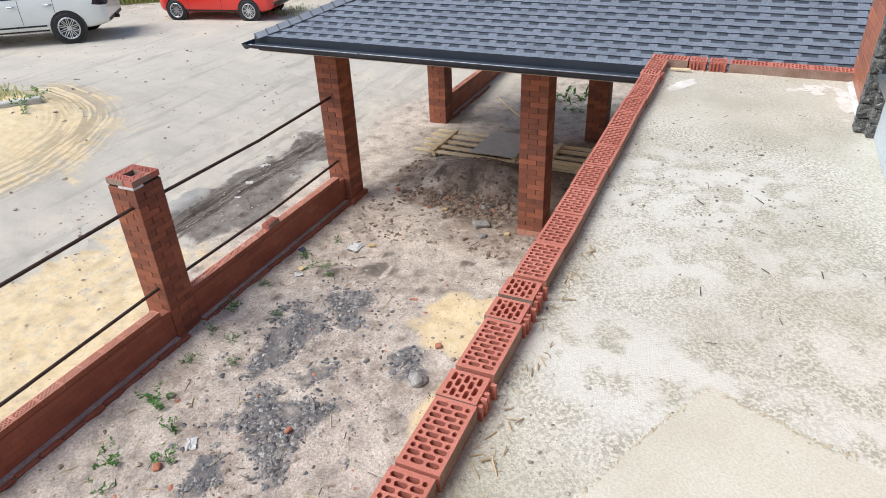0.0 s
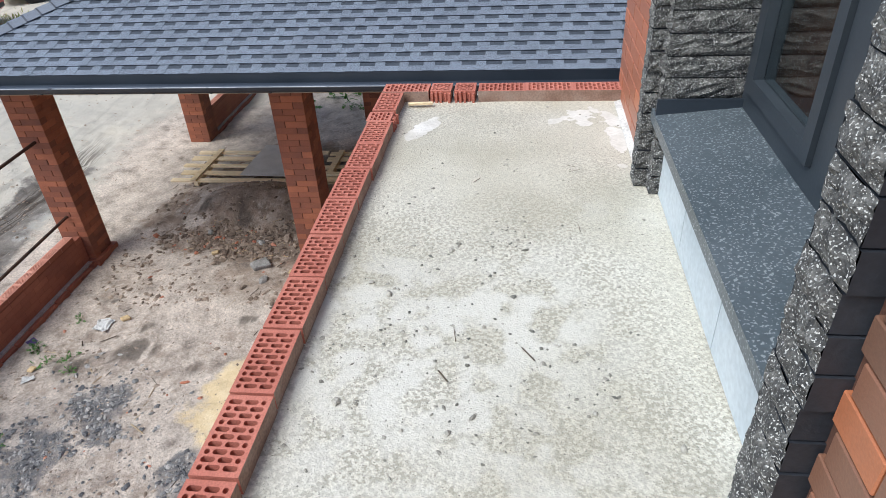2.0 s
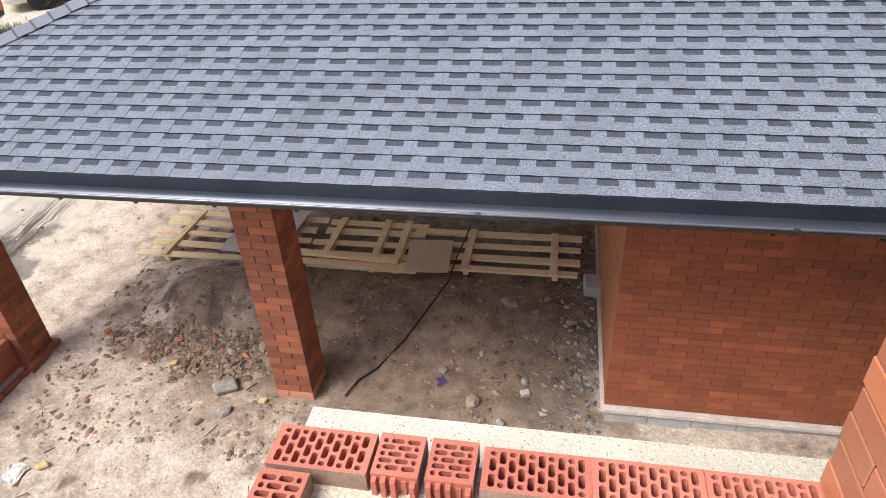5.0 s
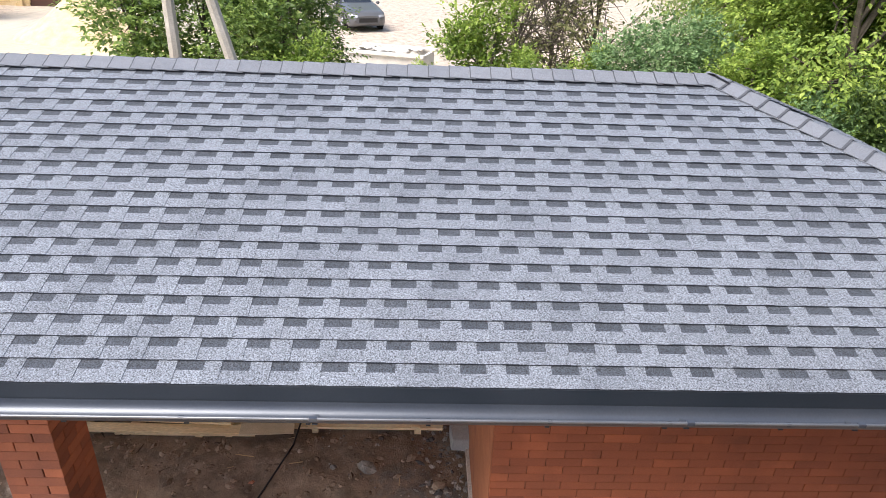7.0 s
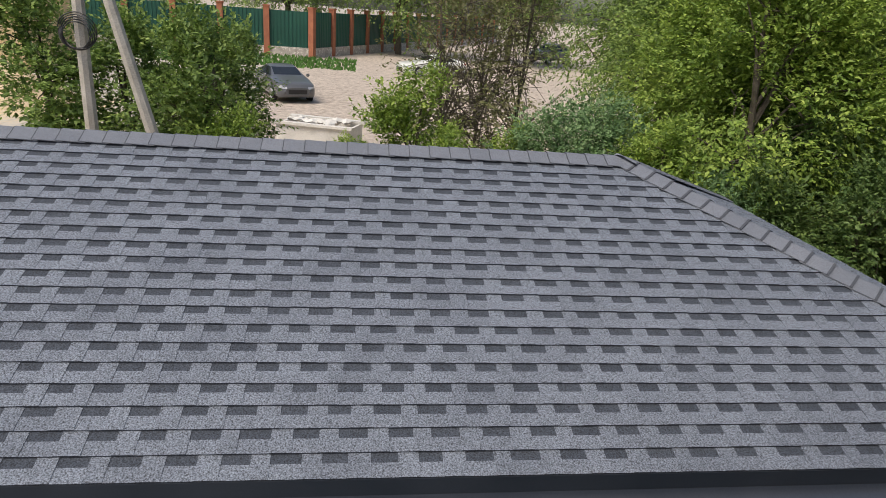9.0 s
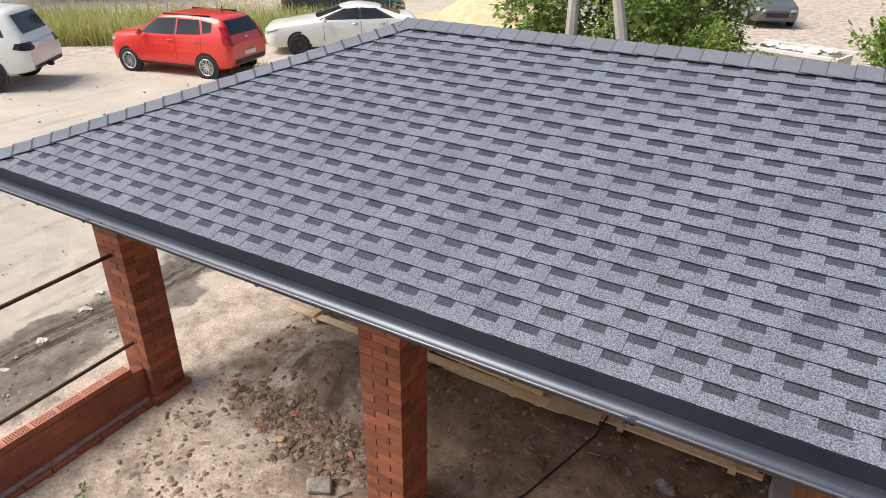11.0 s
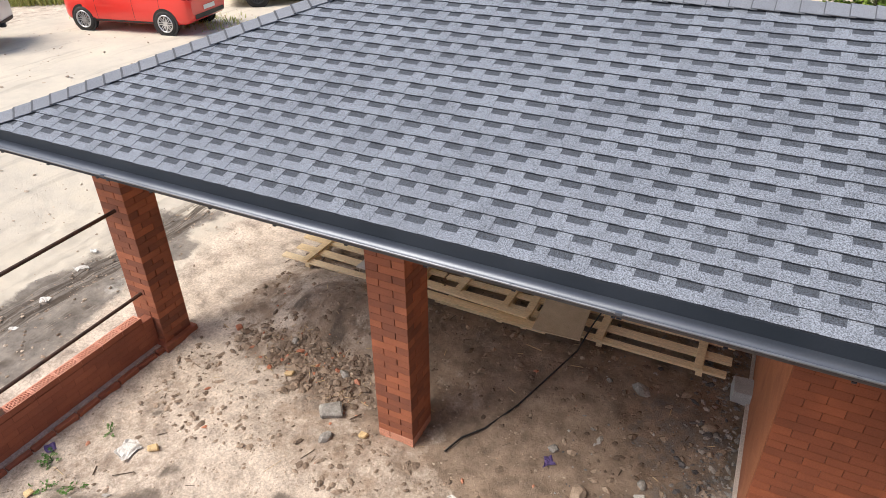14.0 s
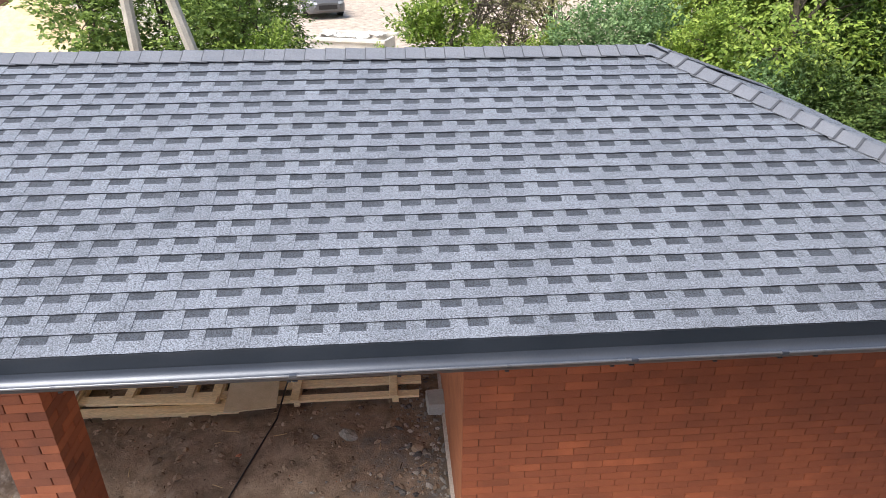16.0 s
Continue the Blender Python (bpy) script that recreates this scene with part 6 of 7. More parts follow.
def green_fence(x, y, turn, bays, step=3.5):
    fence = empty("green_fence", x, y, height(x, y), turn, label="green sheet fence between red brick piers on a rubble base", category="fence", group="green fences")
    pier = boxes_mesh("pier", M_FARBRICK, [(-0.22, -0.22, -0.8, 0.22, 0.22, 3.75), (-0.27, -0.27, 3.75, 0.27, 0.27, 3.86)])
    base = box_mesh("base_wall", M_RUBBLE, 0.22, -0.12, -0.8, step - 0.22, 0.12, 0.75)
    sheet = profiled_sheet("sheet_panel", step - 0.44, 0.75, 3.5)
    for i in range(bays):
        at = Matrix.Translation((step * i, 0, 0))
        put("pier", pier, fence, at)
        put("base_wall", base, fence, at)
        put("sheet_panel", sheet, fence, Matrix.Translation((step * i + 0.22, 0, 0)))


green_fence(-3.6 - 3.55 * 9, 61.2, 0, 9, 3.55)
green_fence(-3.6, 61.2, 65, 18)
blades("far_lawn", 3000, lambda r: (r.uniform(-22, 0), r.uniform(52, 60.8)), (0.1, 0.35), L_WEED, 44, "mown green strip before the fence", 0.08)

# yellow brick house with a brown gate
M_YELLOW = mat("yellow_brick_courses", [(0.55, 0.40, 0.20), (0.66, 0.50, 0.28), (0.72, 0.57, 0.36)], 3, 0.85, rnd="island", spread=0.3)
M_GATE = mat("dark_brown_gate_sheet", [(0.06, 0.028, 0.022), (0.09, 0.04, 0.03)], 2, 0.5)
yh = empty("yellow_house", 0, 41, height(-20, 41), label="yellow brick street house with a dark brown sectional gate", category="house")
rows = []
for c in range(24):
    for k in range(36):
        x = -33.0 + 0.5 * k + (0.25 if c % 2 else 0)
        if not (-20.3 < x + 0.25 < -17.6) and x < -16.6:
            rows.append((x, -0.02, c * 0.14, x + 0.49, 0.1, c * 0.14 + 0.133))
put("wall", boxes_mesh("wall", M_YELLOW, rows), yh)
put("wall_core", boxes_mesh("wall_core", M_YELLOW, [(-33, 0.0, -0.5, -20.3, 6, 4.5), (-17.6, 0.0, -0.5, -16.2, 6, 4.5), (-20.3, 0.0, 3.1, -17.6, 6, 4.5)]), yh)
put("gate", boxes_mesh("gate", M_GATE, [(-20.3, 0.06, 0.5 * k, -17.6, 0.10, 0.5 * k + 0.485) for k in range(6)]), yh, label="dark brown sectional gate")
for x in (-24.5, -22.6, -20.85):
    put("pilaster", box_mesh("pilaster", M_YELLOW, x, -0.14, -0.3, x + 0.25, -0.02, 3.6), yh)

# white trough with rubble bags
tr_ = empty("white_trough", -0.95, 26.4, height(-1, 26.4), -17, label="white painted trough with pale bags inside", category="trough")
M_PALE = mat("pale_painted_concrete", [(0.62, 0.60, 0.56), (0.76, 0.74, 0.70)], 3, 0.8)
for nm, b_ in (("trough_wall", (-1.2, -0.7, 0, 1.2, -0.62, 0.75)), ("trough_wall", (-1.2, 0.62, 0, 1.2, 0.7, 0.75)), ("trough_wall", (-1.2, -0.62, 0, -1.12, 0.62, 0.75)), ("trough_wall", (1.12, -0.62, 0, 1.2, 0.62, 0.75)), ("rim", (-1.3, -0.8, 0.75, 1.3, -0.6, 0.83)), ("rim", (-1.3, 0.6, 0.75, 1.3, 0.8, 0.83))):
    put(nm, box_mesh(nm, M_PALE, *b_), tr_)
put("filling", stones_mesh("filling", [(random.uniform(-0.9, 0.9), random.uniform(-0.4, 0.4), 0.8) for _ in range(16)], [0.22] * 16, M_PALE, 4), tr_)


# ---------------------------------------------------------------- cars
def paint(name, colour):
    return mat(name, [tuple(c * 0.96 for c in colour), colour], 1.0, 0.32, 0.0, grain=0.02, bump=0, clear=0.7)


M_TYRE = mat("black_tyre_rubber", [(0.015, 0.015, 0.016), (0.03, 0.03, 0.03)], 8, 0.8)
M_TINT = mat("tinted_car_glass", [(0.012, 0.015, 0.018), (0.02, 0.024, 0.028)], 1, 0.08, grain=0, bump=0)
M_ALLOY = mat("bright_alloy", [(0.55, 0.56, 0.58), (0.66, 0.67, 0.69)], 4, 0.3, 0.8, grain=0.03, bump=0)
M_DARKRIM = mat("dark_alloy", [(0.05, 0.05, 0.055), (0.09, 0.09, 0.095)], 4, 0.35, 0.6, grain=0.03, bump=0)
M_TRIM = mat("black_plastic_trim", [(0.012, 0.012, 0.013), (0.022, 0.022, 0.024)], 4, 0.5, grain=0.05, bump=0)
M_REDL = mat("red_tail_lamp", [(0.30, 0.012, 0.012), (0.42, 0.02, 0.02)], 4, 0.15, grain=0.03, bump=0)
M_HEADL = mat("clear_head_lamp", [(0.45, 0.47, 0.5), (0.6, 0.62, 0.65)], 4, 0.1, 0.3, grain=0.03, bump=0)
M_PLATE = mat("white_number_plate", [(0.7, 0.7, 0.7), (0.78, 0.78, 0.78)], 4, 0.4, grain=0.02, bump=0)


def lathe(name, prof, material, sides=28):
    """Spin a (radius, y) profile round the y axis."""
    v, f = [], []
    for i in range(sides):
        a = math.tau * i / sides
        v += [(r * math.cos(a), y, r * math.sin(a)) for r, y in prof]
    k = len(prof)
    for i in range(sides):
        j = (i + 1) % sides
        for q in range(k - 1):
            f.append((i * k + q, i * k + q + 1, j * k + q + 1, j * k + q))
    return mesh(name, v, f, material, smooth=True)


def wheel(car, x, y, r, side, rim_m, spokes):
    w = put("wheel", lathe("tyre", [(r * 0.66, -0.10), (r * 0.9, -0.115), (r * 0.985, -0.09), (r, -0.05), (r, 0.05), (r * 0.985, 0.09), (r * 0.9, 0.115), (r * 0.66, 0.10)], M_TYRE), car, pose(x, y, r, 0, 0, 0 if side < 0 else 180))
    put("rim", lathe("rim", [(r * 0.68, 0.0), (r * 0.69, -0.105), (r * 0.63, -0.108), (r * 0.60, -0.06), (0.001, -0.02)], M_TRIM if rim_m is not M_DARKRIM else M_DARKRIM), w)
    bm = bmesh.new()
    for k in range(spokes):
        m = pose(0, -0.085, 0, 0, 360 * k / spokes, 0)
        for o in (-1, 1):
            bm_box(bm, o * 0.024 - 0.009 * (10 / spokes) ** 0.5, -0.012, 0.04, o * 0.024 + 0.009 * (10 / spokes) ** 0.5, 0.02, r * 0.63, m)
    bm_box(bm, -0.06, -0.105, -0.06, 0.06, -0.06, 0.06)
    part("spokes", bm, rim_m, w)
    put("rim_edge", lathe("rim_edge", [(r * 0.70, -0.10), (r * 0.69, -0.118), (r * 0.62, -0.118), (r * 0.61, -0.08)], rim_m), w)


class Shell:
    """A car body: stations front to back (x, z_low, z_belt, z_top, half_low, half_belt, half_top), blended smoothly; the front is at -x."""

    def __init__(self, st, soft=0.07):
        self.st, self.soft = st, soft
        self.x0, self.x1 = st[0][0], st[-1][0]

    def at(self, x):
        total = [0.0] * 6
        for o in (-1, -0.5, 0, 0.5, 1):
            q = min(max(x + o * self.soft, self.x0), self.x1)
            for a, b in zip(self.st, self.st[1:]):
                if q <= b[0]:
                    t = (q - a[0]) / (b[0] - a[0])
                    for i in range(6):
                        total[i] += (a[i + 1] + (b[i + 1] - a[i + 1]) * t) / 5
                    break
        return total

    def section(self, x):
        zl, zb, zt, wl, wb, wt = self.at(x)
        h = zb - zl
        top = zt - zb
        return [(0.0, zl), (wl * 0.88, zl), (wl * 0.965, zl + 0.04), (wl, zl + 0.13), (max(wl, wb) * 1.005, zl + 0.42 * h), (max(wl, wb) * 1.01, zl + 0.66 * h), (wb * 1.0, zb - 0.10), (wb * 0.985, zb - 0.02), (wb * 0.965, zb + 0.1 * top), (wb * 0.965 + (wt - wb * 0.965) * 0.55, zb + 0.5 * top), (wt, zt - 0.12 * top - 0.01), (wt * 0.93, zt - 0.03 * top - 0.004), (wt * 0.78, zt + 0.006), (wt * 0.4, zt + 0.018), (0.0, zt + 0.022)]

    def wide(self, x, z):
        """Half width at a height."""
        s = self.section(x)
        for (wa, za), (wb, zb) in zip(s[1:], s[2:]):
            if za <= z <= zb:
                return wa + (wb - wa) * (z - za) / max(1e-6, zb - za)
        return 0.0

    def reach(self, y, z, back):
        """How far the body reaches at half width y and height z."""
        n = 70
        xs = [self.x0 + (self.x1 - self.x0) * i / n for i in range(n + 1)]
        ws = [self.wide(x, z) for x in xs]
        y = min(max(y, 0.06), max(ws) * 0.97)
        order = range(n, -1, -1) if back else range(n + 1)
        for i in order:
            if ws[i] >= y:
                a, b = xs[i], xs[min(n, max(0, i + (1 if back else -1)))]
                for _ in range(7):
                    m = (a + b) / 2
                    a, b = (m, b) if self.wide(m, z) >= y else (a, m)
                return a
        return 0.0


def patch_mesh(name, point, material, nu=10, nv=5, thick=0.006):
    """A skin laid on a surface: point(u, v) for u and v from 0 to 1."""
    bm = bmesh.new()
    g = [[bm.verts.new(point(i / nu, j / nv)) for j in range(nv + 1)] for i in range(nu + 1)]
    for i in range(nu):
        for j in range(nv):
            bm.faces.new((g[i][j], g[i + 1][j], g[i + 1][j + 1], g[i][j + 1])).smooth = True
    bmesh.ops.recalc_face_normals(bm, faces=bm.faces)
    me = bpy.data.meshes.new(name)
    bm.to_mesh(me)
    bm.free()
    me.materials.append(material)
    return me


def side_patch(c, name, shell, a, b, material, proud=0.006, label=""):
    """a: (x, z) lower front and rear; b: upper front and rear; made for both sides."""
    for s in (-1, 1):
        def point(u, v):
            lo = (a[0] + (a[2] - a[0]) * u, a[1] + (a[3] - a[1]) * u)
            hi = (b[0] + (b[2] - b[0]) * u, b[1] + (b[3] - b[1]) * u)
            x, z = lo[0] + (hi[0] - lo[0]) * v, lo[1] + (hi[1] - lo[1]) * v
            return (x, s * (shell.wide(x, z) + proud), z)
        put(name, patch_mesh(name, point, material), c, label=label)


def end_patch(c, name, shell, y0, y1, z0, z1, back, material, proud=0.016, taper=1.0, label=""):
    def point(u, v):
        z = z0 + (z1 - z0) * v
        y = (y0 + (y1 - y0) * u) * (1 + (taper - 1) * v)
        return (shell.reach(abs(y), z, back) + (proud if back else -proud), y, z + 0.003)
    put(name, patch_mesh(name, point, material, 14, 8), c, label=label)


def car(name, shell, wheels, r, half, body, rim_m, spokes, place, label, look_of):
    c = empty(name, label=label, category="car", group="parked cars")
    n = 90
    xs = [shell.x0 + (shell.x1 - shell.x0) * (0.5 - 0.5 * math.cos(math.pi * (i / n) ** 1.0)) for i in range(n + 1)]
    v, f = [], []
    for x in xs:
        sec = shell.section(x)
        v += [(x, -w, z) for w, z in sec] + [(x, w, z) for w, z in sec[-2:0:-1]]
    k = len(v) // (n + 1)
    for i in range(n):
        for q in range(k):
            f.append((i * k + q, i * k + (q + 1) % k, (i + 1) * k + (q + 1) % k, (i + 1) * k + q))
    f += [tuple(range(k)), tuple(range(n * k + k - 1, n * k - 1, -1))]
    shell_me = mesh("body", v, f, body, smooth=True)
    shell_me.polygons[-1].use_smooth = shell_me.polygons[-2].use_smooth = False
    put("body", shell_me, c)
    for x in wheels:
        for s in (-1, 1):
            # black disc stands in for the shaded wheel well; the body isn't cut
            put("wheel_arch", lathe("wheel_arch", [(r + 0.05, -0.006), (r + 0.05, 0.006), (0.01, 0.006), (0.01, -0.006), (r + 0.05, -0.006)], M_TRIM), c, pose(x, s * (shell.wide(x, r * 1.3) + 0.004), r + 0.01))
            wheel(c, x, s * (half - 0.085), r, s, rim_m, spokes)
    look_of(c, shell, body)
    x, y, rz, z = place
    c.matrix_basis = pose(x, y, z, 0, 0, rz)
    return c


def seam(c, shell, x, z0, z1, lean=0.0):
    side_patch(c, "door_seam", shell, (x, z0, x + 0.012, z0), (x + lean, z1, x + lean + 0.012, z1), M_TRIM, 0.003)


def knob(c, name, material, x0, y0, z0, x1, y1, z1, bevel=0.3):
    """A rounded block, mirrored to both sides."""
    for s in (-1, 1):
        bm = bmesh.new()
        bm_box(bm, x0, min(s * y0, s * y1), z0, x1, max(s * y0, s * y1), z1)
        bmesh.ops.bevel(bm, geom=bm.edges[:], offset=min(x1 - x0, abs(y1 - y0), z1 - z0) * bevel, segments=2, affect="EDGES")
        for fc in bm.faces:
            fc.smooth = True
        part(name, bm, material, c)


def heading(fx, fy):
    return math.degrees(math.atan2(-fy, -fx))


WHITE, RED, BLACK, GREY = paint("pearl_white_paint", (0.80, 0.81, 0.76)), paint("bright_red_paint", (0.74, 0.035, 0.025)), paint("black_paint", (0.012, 0.013, 0.016)), paint("grey_paint", (0.10, 0.105, 0.115))
M_SMOKE = mat("smoked_dark_lamp", [(0.02, 0.012, 0.014), (0.05, 0.016, 0.016)], 4, 0.12, grain=0.03, bump=0)
SUV = Shell([(-2.56, 0.60, 0.92, 0.98, 0.55, 0.58, 0.45), (-2.50, 0.46, 1.02, 1.12, 0.78, 0.78, 0.68), (-2.35, 0.38, 1.08, 1.19, 0.92, 0.90, 0.78), (-2.0, 0.36, 1.13, 1.24, 0.97, 0.95, 0.80), (-1.15, 0.36, 1.18, 1.30, 0.98, 0.965, 0.82), (-1.0, 0.36, 1.19, 1.34, 0.98, 0.965, 0.80), (-0.32, 0.36, 1.20, 1.84, 0.98, 0.965, 0.73), (-0.1, 0.36, 1.20, 1.90, 0.98, 0.965, 0.73), (0.5, 0.36, 1.20, 1.93, 0.98, 0.965, 0.74), (1.5, 0.36, 1.21, 1.91, 0.98, 0.965, 0.73), (2.1, 0.40, 1.22, 1.86, 0.975, 0.955, 0.71), (2.25, 0.42, 1.22, 1.82, 0.97, 0.945, 0.70), (2.48, 0.46, 1.19, 1.32, 0.94, 0.92, 0.78), (2.58, 0.48, 1.08, 1.18, 0.90, 0.89, 0.76), (2.64, 0.52, 0.92, 0.98, 0.82, 0.83, 0.70)])


def suv_look(c, sh, body):
    side_patch(c, "window_surround", sh, (-0.93, 1.255, 2.16, 1.30), (-0.30, 1.76, 1.98, 1.79), M_TRIM, 0.005)
    side_patch(c, "side_window", sh, (-0.80, 1.28, 0.36, 1.285), (-0.27, 1.745, 0.33, 1.785), M_TINT, 0.009)
    side_patch(c, "side_window", sh, (0.44, 1.285, 1.36, 1.295), (0.42, 1.785, 1.28, 1.785), M_TINT, 0.009)
    side_patch(c, "side_window", sh, (1.43, 1.30, 2.06, 1.33), (1.35, 1.785, 1.92, 1.765), M_TINT, 0.009)
    end_patch(c, "windscreen", sh, -0.70, 0.70, 1.36, 1.80, False, M_TINT, taper=0.93)
    end_patch(c, "rear_window", sh, -0.66, 0.66, 1.34, 1.76, True, M_TINT, taper=0.92)
    for s in (-1, 1):
        end_patch(c, "tail_lamp", sh, s * 0.60, s * 0.90, 0.98, 1.16, True, M_SMOKE, label="smoked tail lamp")
        end_patch(c, "head_lamp", sh, s * 0.50, s * 0.86, 0.92, 1.06, False, M_HEADL, label="clear head lamp")
    side_patch(c, "tail_lamp", sh, (2.30, 1.02, 2.56, 0.98), (2.36, 1.15, 2.56, 1.16), M_SMOKE, 0.006)
    side_patch(c, "head_lamp", sh, (-2.50, 0.95, -2.18, 1.00), (-2.48, 1.05, -2.15, 1.09), M_HEADL, 0.006)
    end_patch(c, "grille", sh, -0.45, 0.45, 0.70, 1.00, False, M_TRIM)
    end_patch(c, "number_plate", sh, -0.26, 0.26, 0.98, 1.09, True, M_PLATE, 0.02, label="white number plate")
    end_patch(c, "rear_trim", sh, -0.58, 0.58, 1.12, 1.15, True, M_ALLOY, 0.012, label="chrome strip")
    end_patch(c, "bumper_insert", sh, -0.78, 0.78, 0.50, 0.60, True, M_TRIM, 0.014)
    side_patch(c, "side_moulding", sh, (-1.02, 0.52, 1.0, 0.52), (-1.02, 0.565, 1.0, 0.565), M_TRIM, 0.010, "black plastic side moulding")
    side_patch(c, "sill_trim", sh, (-1.05, 0.385, 1.02, 0.385), (-1.05, 0.43, 1.02, 0.43), M_TRIM, 0.008)
    side_patch(c, "vent", sh, (-1.42, 1.02, -1.08, 1.04), (-1.45, 1.08, -1.06, 1.09), M_TRIM, 0.006)
    for x, lean in ((-0.92, 0.0), (0.40, 0.0), (1.30, 0.0)):
        seam(c, sh, x, 0.45, 1.24, lean)
    knob(c, "mirror", body, -0.86, 0.97, 1.20, -0.66, 1.17, 1.38)
    for x in (0.12, 1.06):
        knob(c, "door_handle", M_ALLOY, x, 0.965, 1.07, x + 0.22, 1.0, 1.105)
    knob(c, "roof_rail", M_ALLOY, -0.2, 0.64, 1.90, 1.9, 0.67, 1.955)
    knob(c, "tow_hook", M_TRIM, 2.60, 0.0, 0.46, 2.74, 0.05, 0.56)


car("white_suv", SUV, (-1.53, 1.55), 0.43, 0.98, WHITE, M_ALLOY, 10, (-19.5, 12.9, heading(-0.80, -0.595), height(-19.5, 12.9)), "large white off-road car parked on the dirt road", suv_look)
HATCH = Shell([(-2.05, 0.46, 0.74, 0.80, 0.45, 0.48, 0.38), (-1.98, 0.32, 0.86, 0.93, 0.70, 0.70, 0.58), (-1.8, 0.27, 0.95, 1.03, 0.83, 0.81, 0.68), (-1.1, 0.26, 1.01, 1.10, 0.89, 0.87, 0.74), (-0.95, 0.26, 1.02, 1.14, 0.89, 0.87, 0.73), (-0.28, 0.26, 1.04, 1.54, 0.89, 0.87, 0.65), (-0.1, 0.26, 1.04, 1.58, 0.89, 0.87, 0.65), (0.5, 0.26, 1.05, 1.61, 0.89, 0.87, 0.66), (1.35, 0.26, 1.09, 1.59, 0.89, 0.87, 0.65), (1.68, 0.28, 1.11, 1.56, 0.89, 0.865, 0.64), (1.82, 0.30, 1.10, 1.46, 0.88, 0.86, 0.66), (1.98, 0.34, 1.04, 1.14, 0.86, 0.85, 0.72), (2.06, 0.40, 0.92, 0.98, 0.80, 0.81, 0.68), (2.09, 0.46, 0.82, 0.86, 0.70, 0.72, 0.6)])


def hatch_look(c, sh, body):
    side_patch(c, "window_surround", sh, (-0.86, 1.09, 0.36, 1.11), (-0.30, 1.48, 0.38, 1.52), M_TRIM, 0.005)
    side_patch(c, "side_window", sh, (-0.72, 1.11, 0.30, 1.125), (-0.26, 1.465, 0.31, 1.50), M_TINT, 0.009)
    side_patch(c, "side_window", sh, (0.42, 1.125, 1.18, 1.16), (0.42, 1.505, 1.10, 1.50), M_TINT, 0.007)
    side_patch(c, "side_window", sh, (1.26, 1.19, 1.52, 1.23), (1.17, 1.49, 1.50, 1.44), M_TINT, 0.007)
    end_patch(c, "windscreen", sh, -0.66, 0.66, 1.17, 1.52, False, M_TINT, taper=0.92)
    end_patch(c, "rear_window", sh, -0.60, 0.60, 1.16, 1.50, True, M_TINT, taper=0.94)
    for s in (-1, 1):
        end_patch(c, "tail_lamp", sh, s * 0.66, s * 0.80, 0.92, 1.36, True, M_REDL, taper=0.94, label="tall red tail lamp")
        end_patch(c, "head_lamp", sh, s * 0.42, s * 0.74, 0.76, 0.90, False, M_HEADL, label="clear head lamp")
    side_patch(c, "tail_lamp", sh, (1.90, 0.94, 2.01, 0.92), (1.76, 1.38, 1.86, 1.36), M_REDL, 0.006)
    side_patch(c, "head_lamp", sh, (-1.98, 0.80, -1.72, 0.84), (-1.97, 0.88, -1.66, 0.93), M_HEADL, 0.006)
    end_patch(c, "number_plate", sh, -0.26, 0.26, 0.60, 0.71, True, M_PLATE, 0.02, label="white number plate")
    end_patch(c, "bumper_insert", sh, -0.68, 0.68, 0.42, 0.54, True, M_TRIM, 0.016)
    end_patch(c, "badge", sh, -0.06, 0.06, 1.03, 1.08, True, M_ALLOY, 0.012)
    side_patch(c, "sill_trim", sh, (-0.9, 0.285, 0.92, 0.285), (-0.9, 0.35, 0.92, 0.35), M_TRIM, 0.006)
    for x in (-0.80, 0.37, 1.20):
        seam(c, sh, x, 0.38, 1.08)
    knob(c, "mirror", body, -0.78, 0.88, 1.05, -0.62, 1.06, 1.20)
    for x in (0.12, 0.96):
        knob(c, "door_handle", body, x, 0.87, 0.95, x + 0.18, 0.905, 0.98)
    knob(c, "roof_rail", M_TRIM, -0.1, 0.58, 1.575, 1.4, 0.60, 1.62)
    knob(c, "aerial", M_TRIM, 1.35, 0.0, 1.60, 1.37, 0.012, 1.80)


car("red_hatchback", HATCH, (-1.27, 1.30), 0.325, 0.89, RED, M_ALLOY, 8, (-15.9, 17.6, heading(-0.98, -0.19), height(-15.8, 17.6)), "bright red compact hatchback parked on the roadside", hatch_look)
SEDAN = Shell([(-2.46, 0.40, 0.58, 0.64, 0.45, 0.48, 0.40), (-2.40, 0.28, 0.70, 0.76, 0.70, 0.70, 0.56), (-2.2, 0.23, 0.80, 0.87, 0.86, 0.83, 0.66), (-1.1, 0.22, 0.94, 1.02, 0.92, 0.89, 0.74), (-0.85, 0.22, 0.97, 1.06, 0.92, 0.89, 0.73), (0.05, 0.22, 1.00, 1.38, 0.92, 0.89, 0.61), (0.3, 0.22, 1.00, 1.43, 0.92, 0.89, 0.61), (0.65, 0.22, 1.01, 1.44, 0.92, 0.89, 0.61), (1.15, 0.22, 1.03, 1.38, 0.92, 0.89, 0.59), (1.85, 0.24, 1.05, 1.14, 0.91, 0.88, 0.70), (2.25, 0.28, 1.03, 1.11, 0.88, 0.85, 0.68), (2.40, 0.34, 0.92, 0.98, 0.80, 0.79, 0.62), (2.45, 0.42, 0.78, 0.82, 0.66, 0.68, 0.55)])


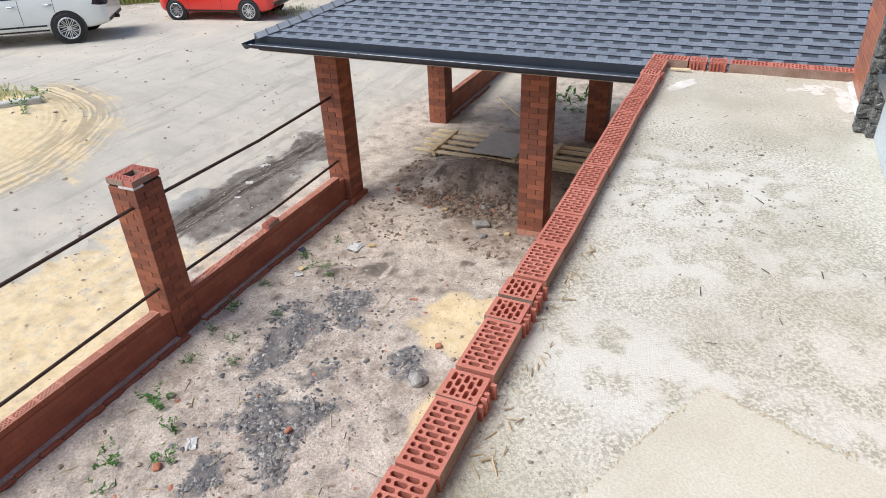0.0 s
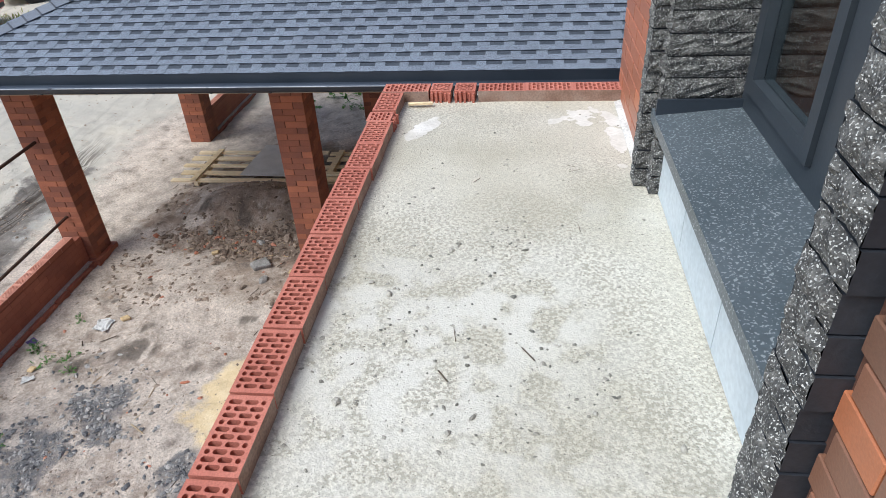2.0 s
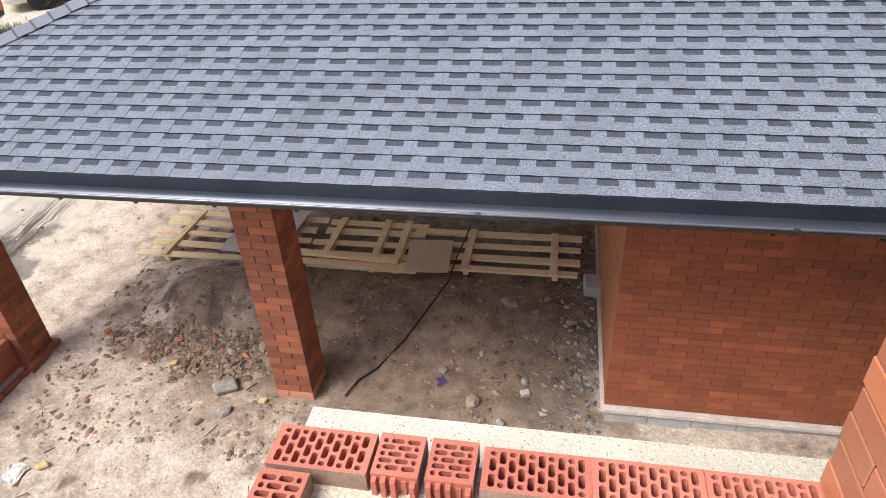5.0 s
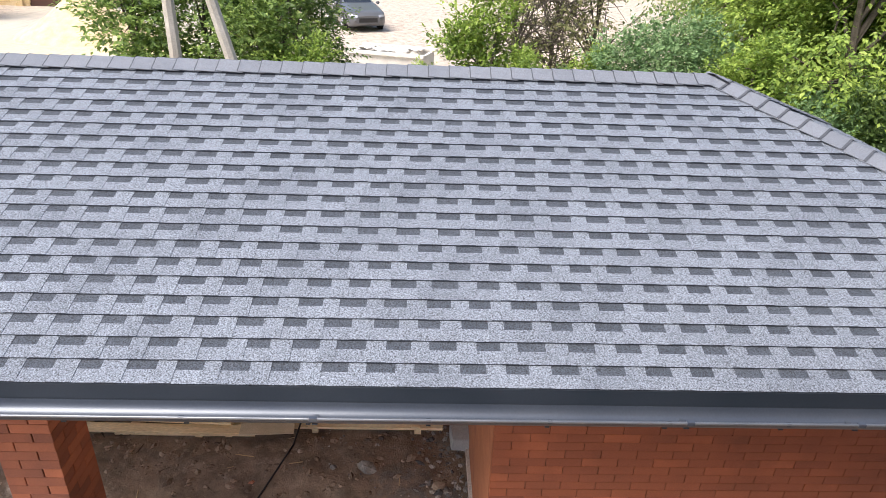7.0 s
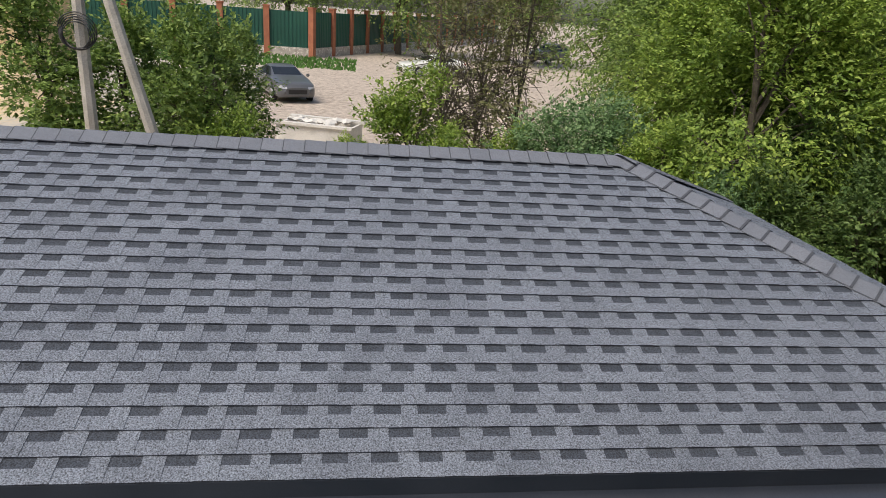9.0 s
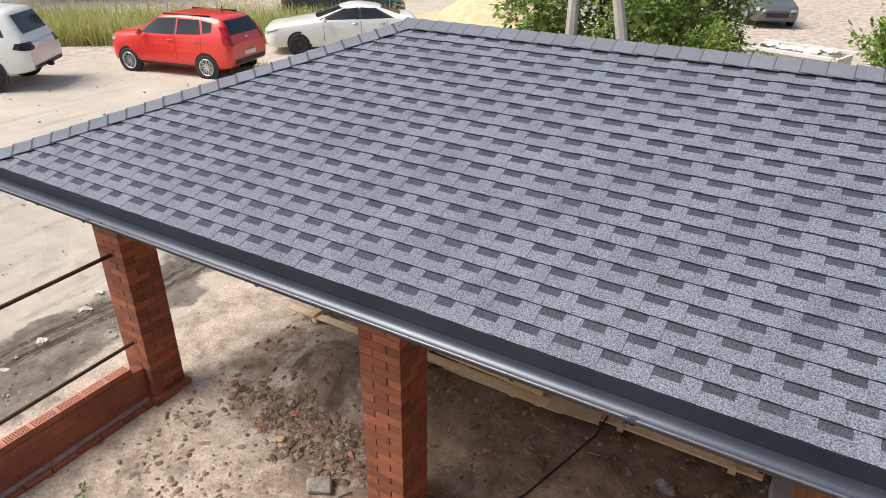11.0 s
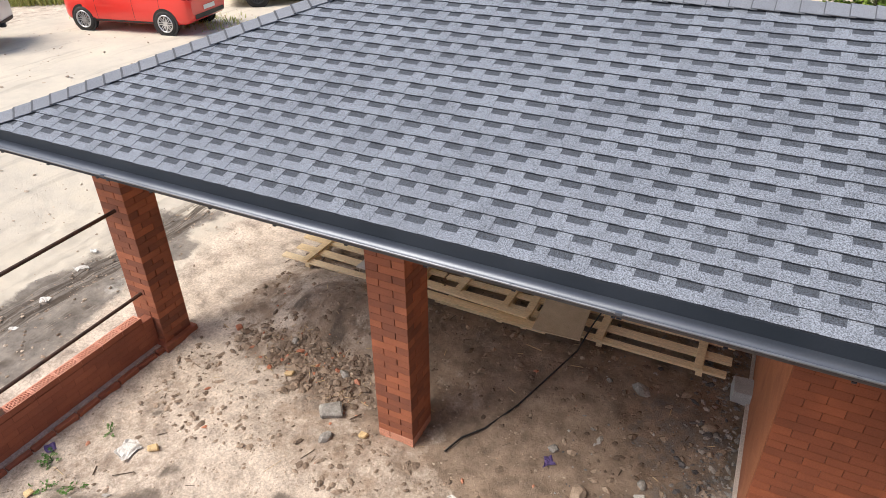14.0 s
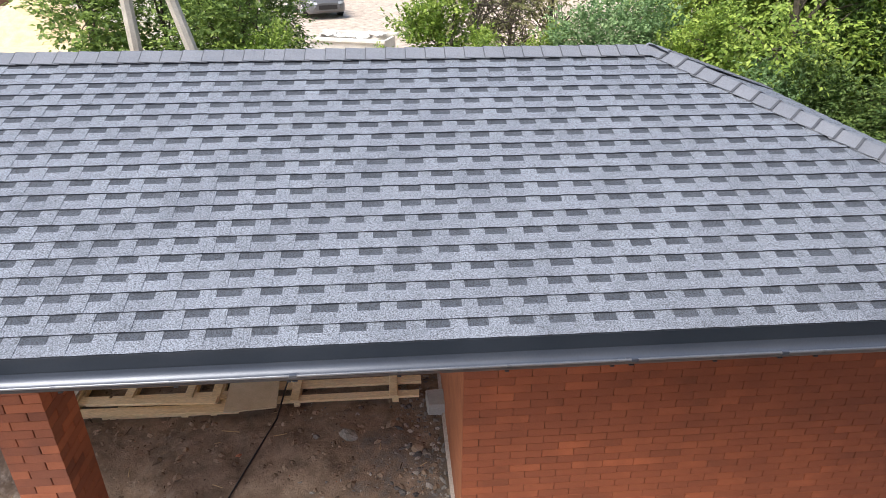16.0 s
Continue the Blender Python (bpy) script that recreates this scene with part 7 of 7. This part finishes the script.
def sedan_look(c, sh, body):
    side_patch(c, "window_surround", sh, (-0.78, 1.03, 1.62, 1.07), (0.05, 1.345, 1.05, 1.35), M_TRIM, 0.005)
    side_patch(c, "side_window", sh, (-0.60, 1.045, 0.52, 1.055), (0.07, 1.33, 0.50, 1.375), M_TINT, 0.009)
    side_patch(c, "side_window", sh, (0.60, 1.055, 1.45, 1.075), (0.58, 1.375, 1.03, 1.335), M_TINT, 0.009)
    end_patch(c, "windscreen", sh, -0.64, 0.64, 1.09, 1.36, False, M_TINT, taper=0.9)
    end_patch(c, "rear_window", sh, -0.58, 0.58, 1.16, 1.36, True, M_TINT, taper=0.92)
    for s in (-1, 1):
        end_patch(c, "tail_lamp", sh, s * 0.48, s * 0.76, 0.84, 0.96, True, M_REDL, label="red tail lamp")
        end_patch(c, "head_lamp", sh, s * 0.48, s * 0.74, 0.63, 0.73, False, M_HEADL, label="clear head lamp")
    side_patch(c, "tail_lamp", sh, (2.20, 0.90, 2.36, 0.86), (2.18, 0.97, 2.34, 0.96), M_REDL, 0.006)
    side_patch(c, "head_lamp", sh, (-2.38, 0.64, -2.05, 0.74), (-2.36, 0.72, -2.0, 0.80), M_HEADL, 0.006)
    end_patch(c, "grille", sh, -0.42, 0.42, 0.42, 0.60, False, M_TRIM)
    end_patch(c, "number_plate", sh, -0.26, 0.26, 0.62, 0.73, True, M_PLATE, 0.02, label="white number plate")
    for x in (-0.62, 0.55, 1.40):
        seam(c, sh, x, 0.32, 1.02)
    knob(c, "mirror", body, -0.66, 0.90, 0.99, -0.50, 1.07, 1.12)
    for x in (0.28, 1.14):
        knob(c, "door_handle", M_ALLOY, x, 0.885, 0.91, x + 0.19, 0.92, 0.94)


for nm, body, rim_m, spokes, x, y, fx, fy, lab in (("white_sedan", WHITE, M_DARKRIM, 12, -14.2, 22.5, -0.76, -0.65, "white sedan with dark wheels parked beside the verge"), ("black_sedan", BLACK, M_ALLOY, 8, -17.9, 27.3, 0.82, 0.57, "black sedan parked behind the white one"),
        ("dark_sedan", GREY, M_ALLOY, 8, -3.3, 37.6, 0.35, -0.94, "dark car with pale windscreen behind the bushes"), ("white_sedan", WHITE, M_ALLOY, 8, 5.2, 52.0, -0.9, -0.4, "white sedan far off behind the half bare tree")):
    car(nm, SEDAN, (-1.40, 1.42), 0.33, 0.92, body, rim_m, spokes, (x, y, heading(fx, fy), height(x, y) + 0.01), lab, sedan_look)
car("grey_suv", SUV, (-1.53, 1.55), 0.38, 0.98, GREY, M_ALLOY, 8, (19.5, 73.0, heading(-0.75, -0.66), height(19.5, 73)), "dark grey car standing far down the street", suv_look)
# far woods close the view
for x, y, k, a in ((-34, 66, 2.0, 10), (-26, 70, 2.2, 80), (-16, 72, 2.0, 150), (-6, 70, 2.1, 200), (4, 72, 2.2, 250), (14, 68, 2.0, 300), (27, 62, 2.2, 20), (34, 50, 2.0, 70), (30, 40, 1.8, 130), (27, 29, 1.6, 190), (26, 19, 1.5, 240), (-38, 44, 2.2, 100), (-36, 32, 2.0, 30), (-34, 24, 1.5, 60), (-32, 16, 1.4, 200)):
    plant(maple2, x, y, k, a)
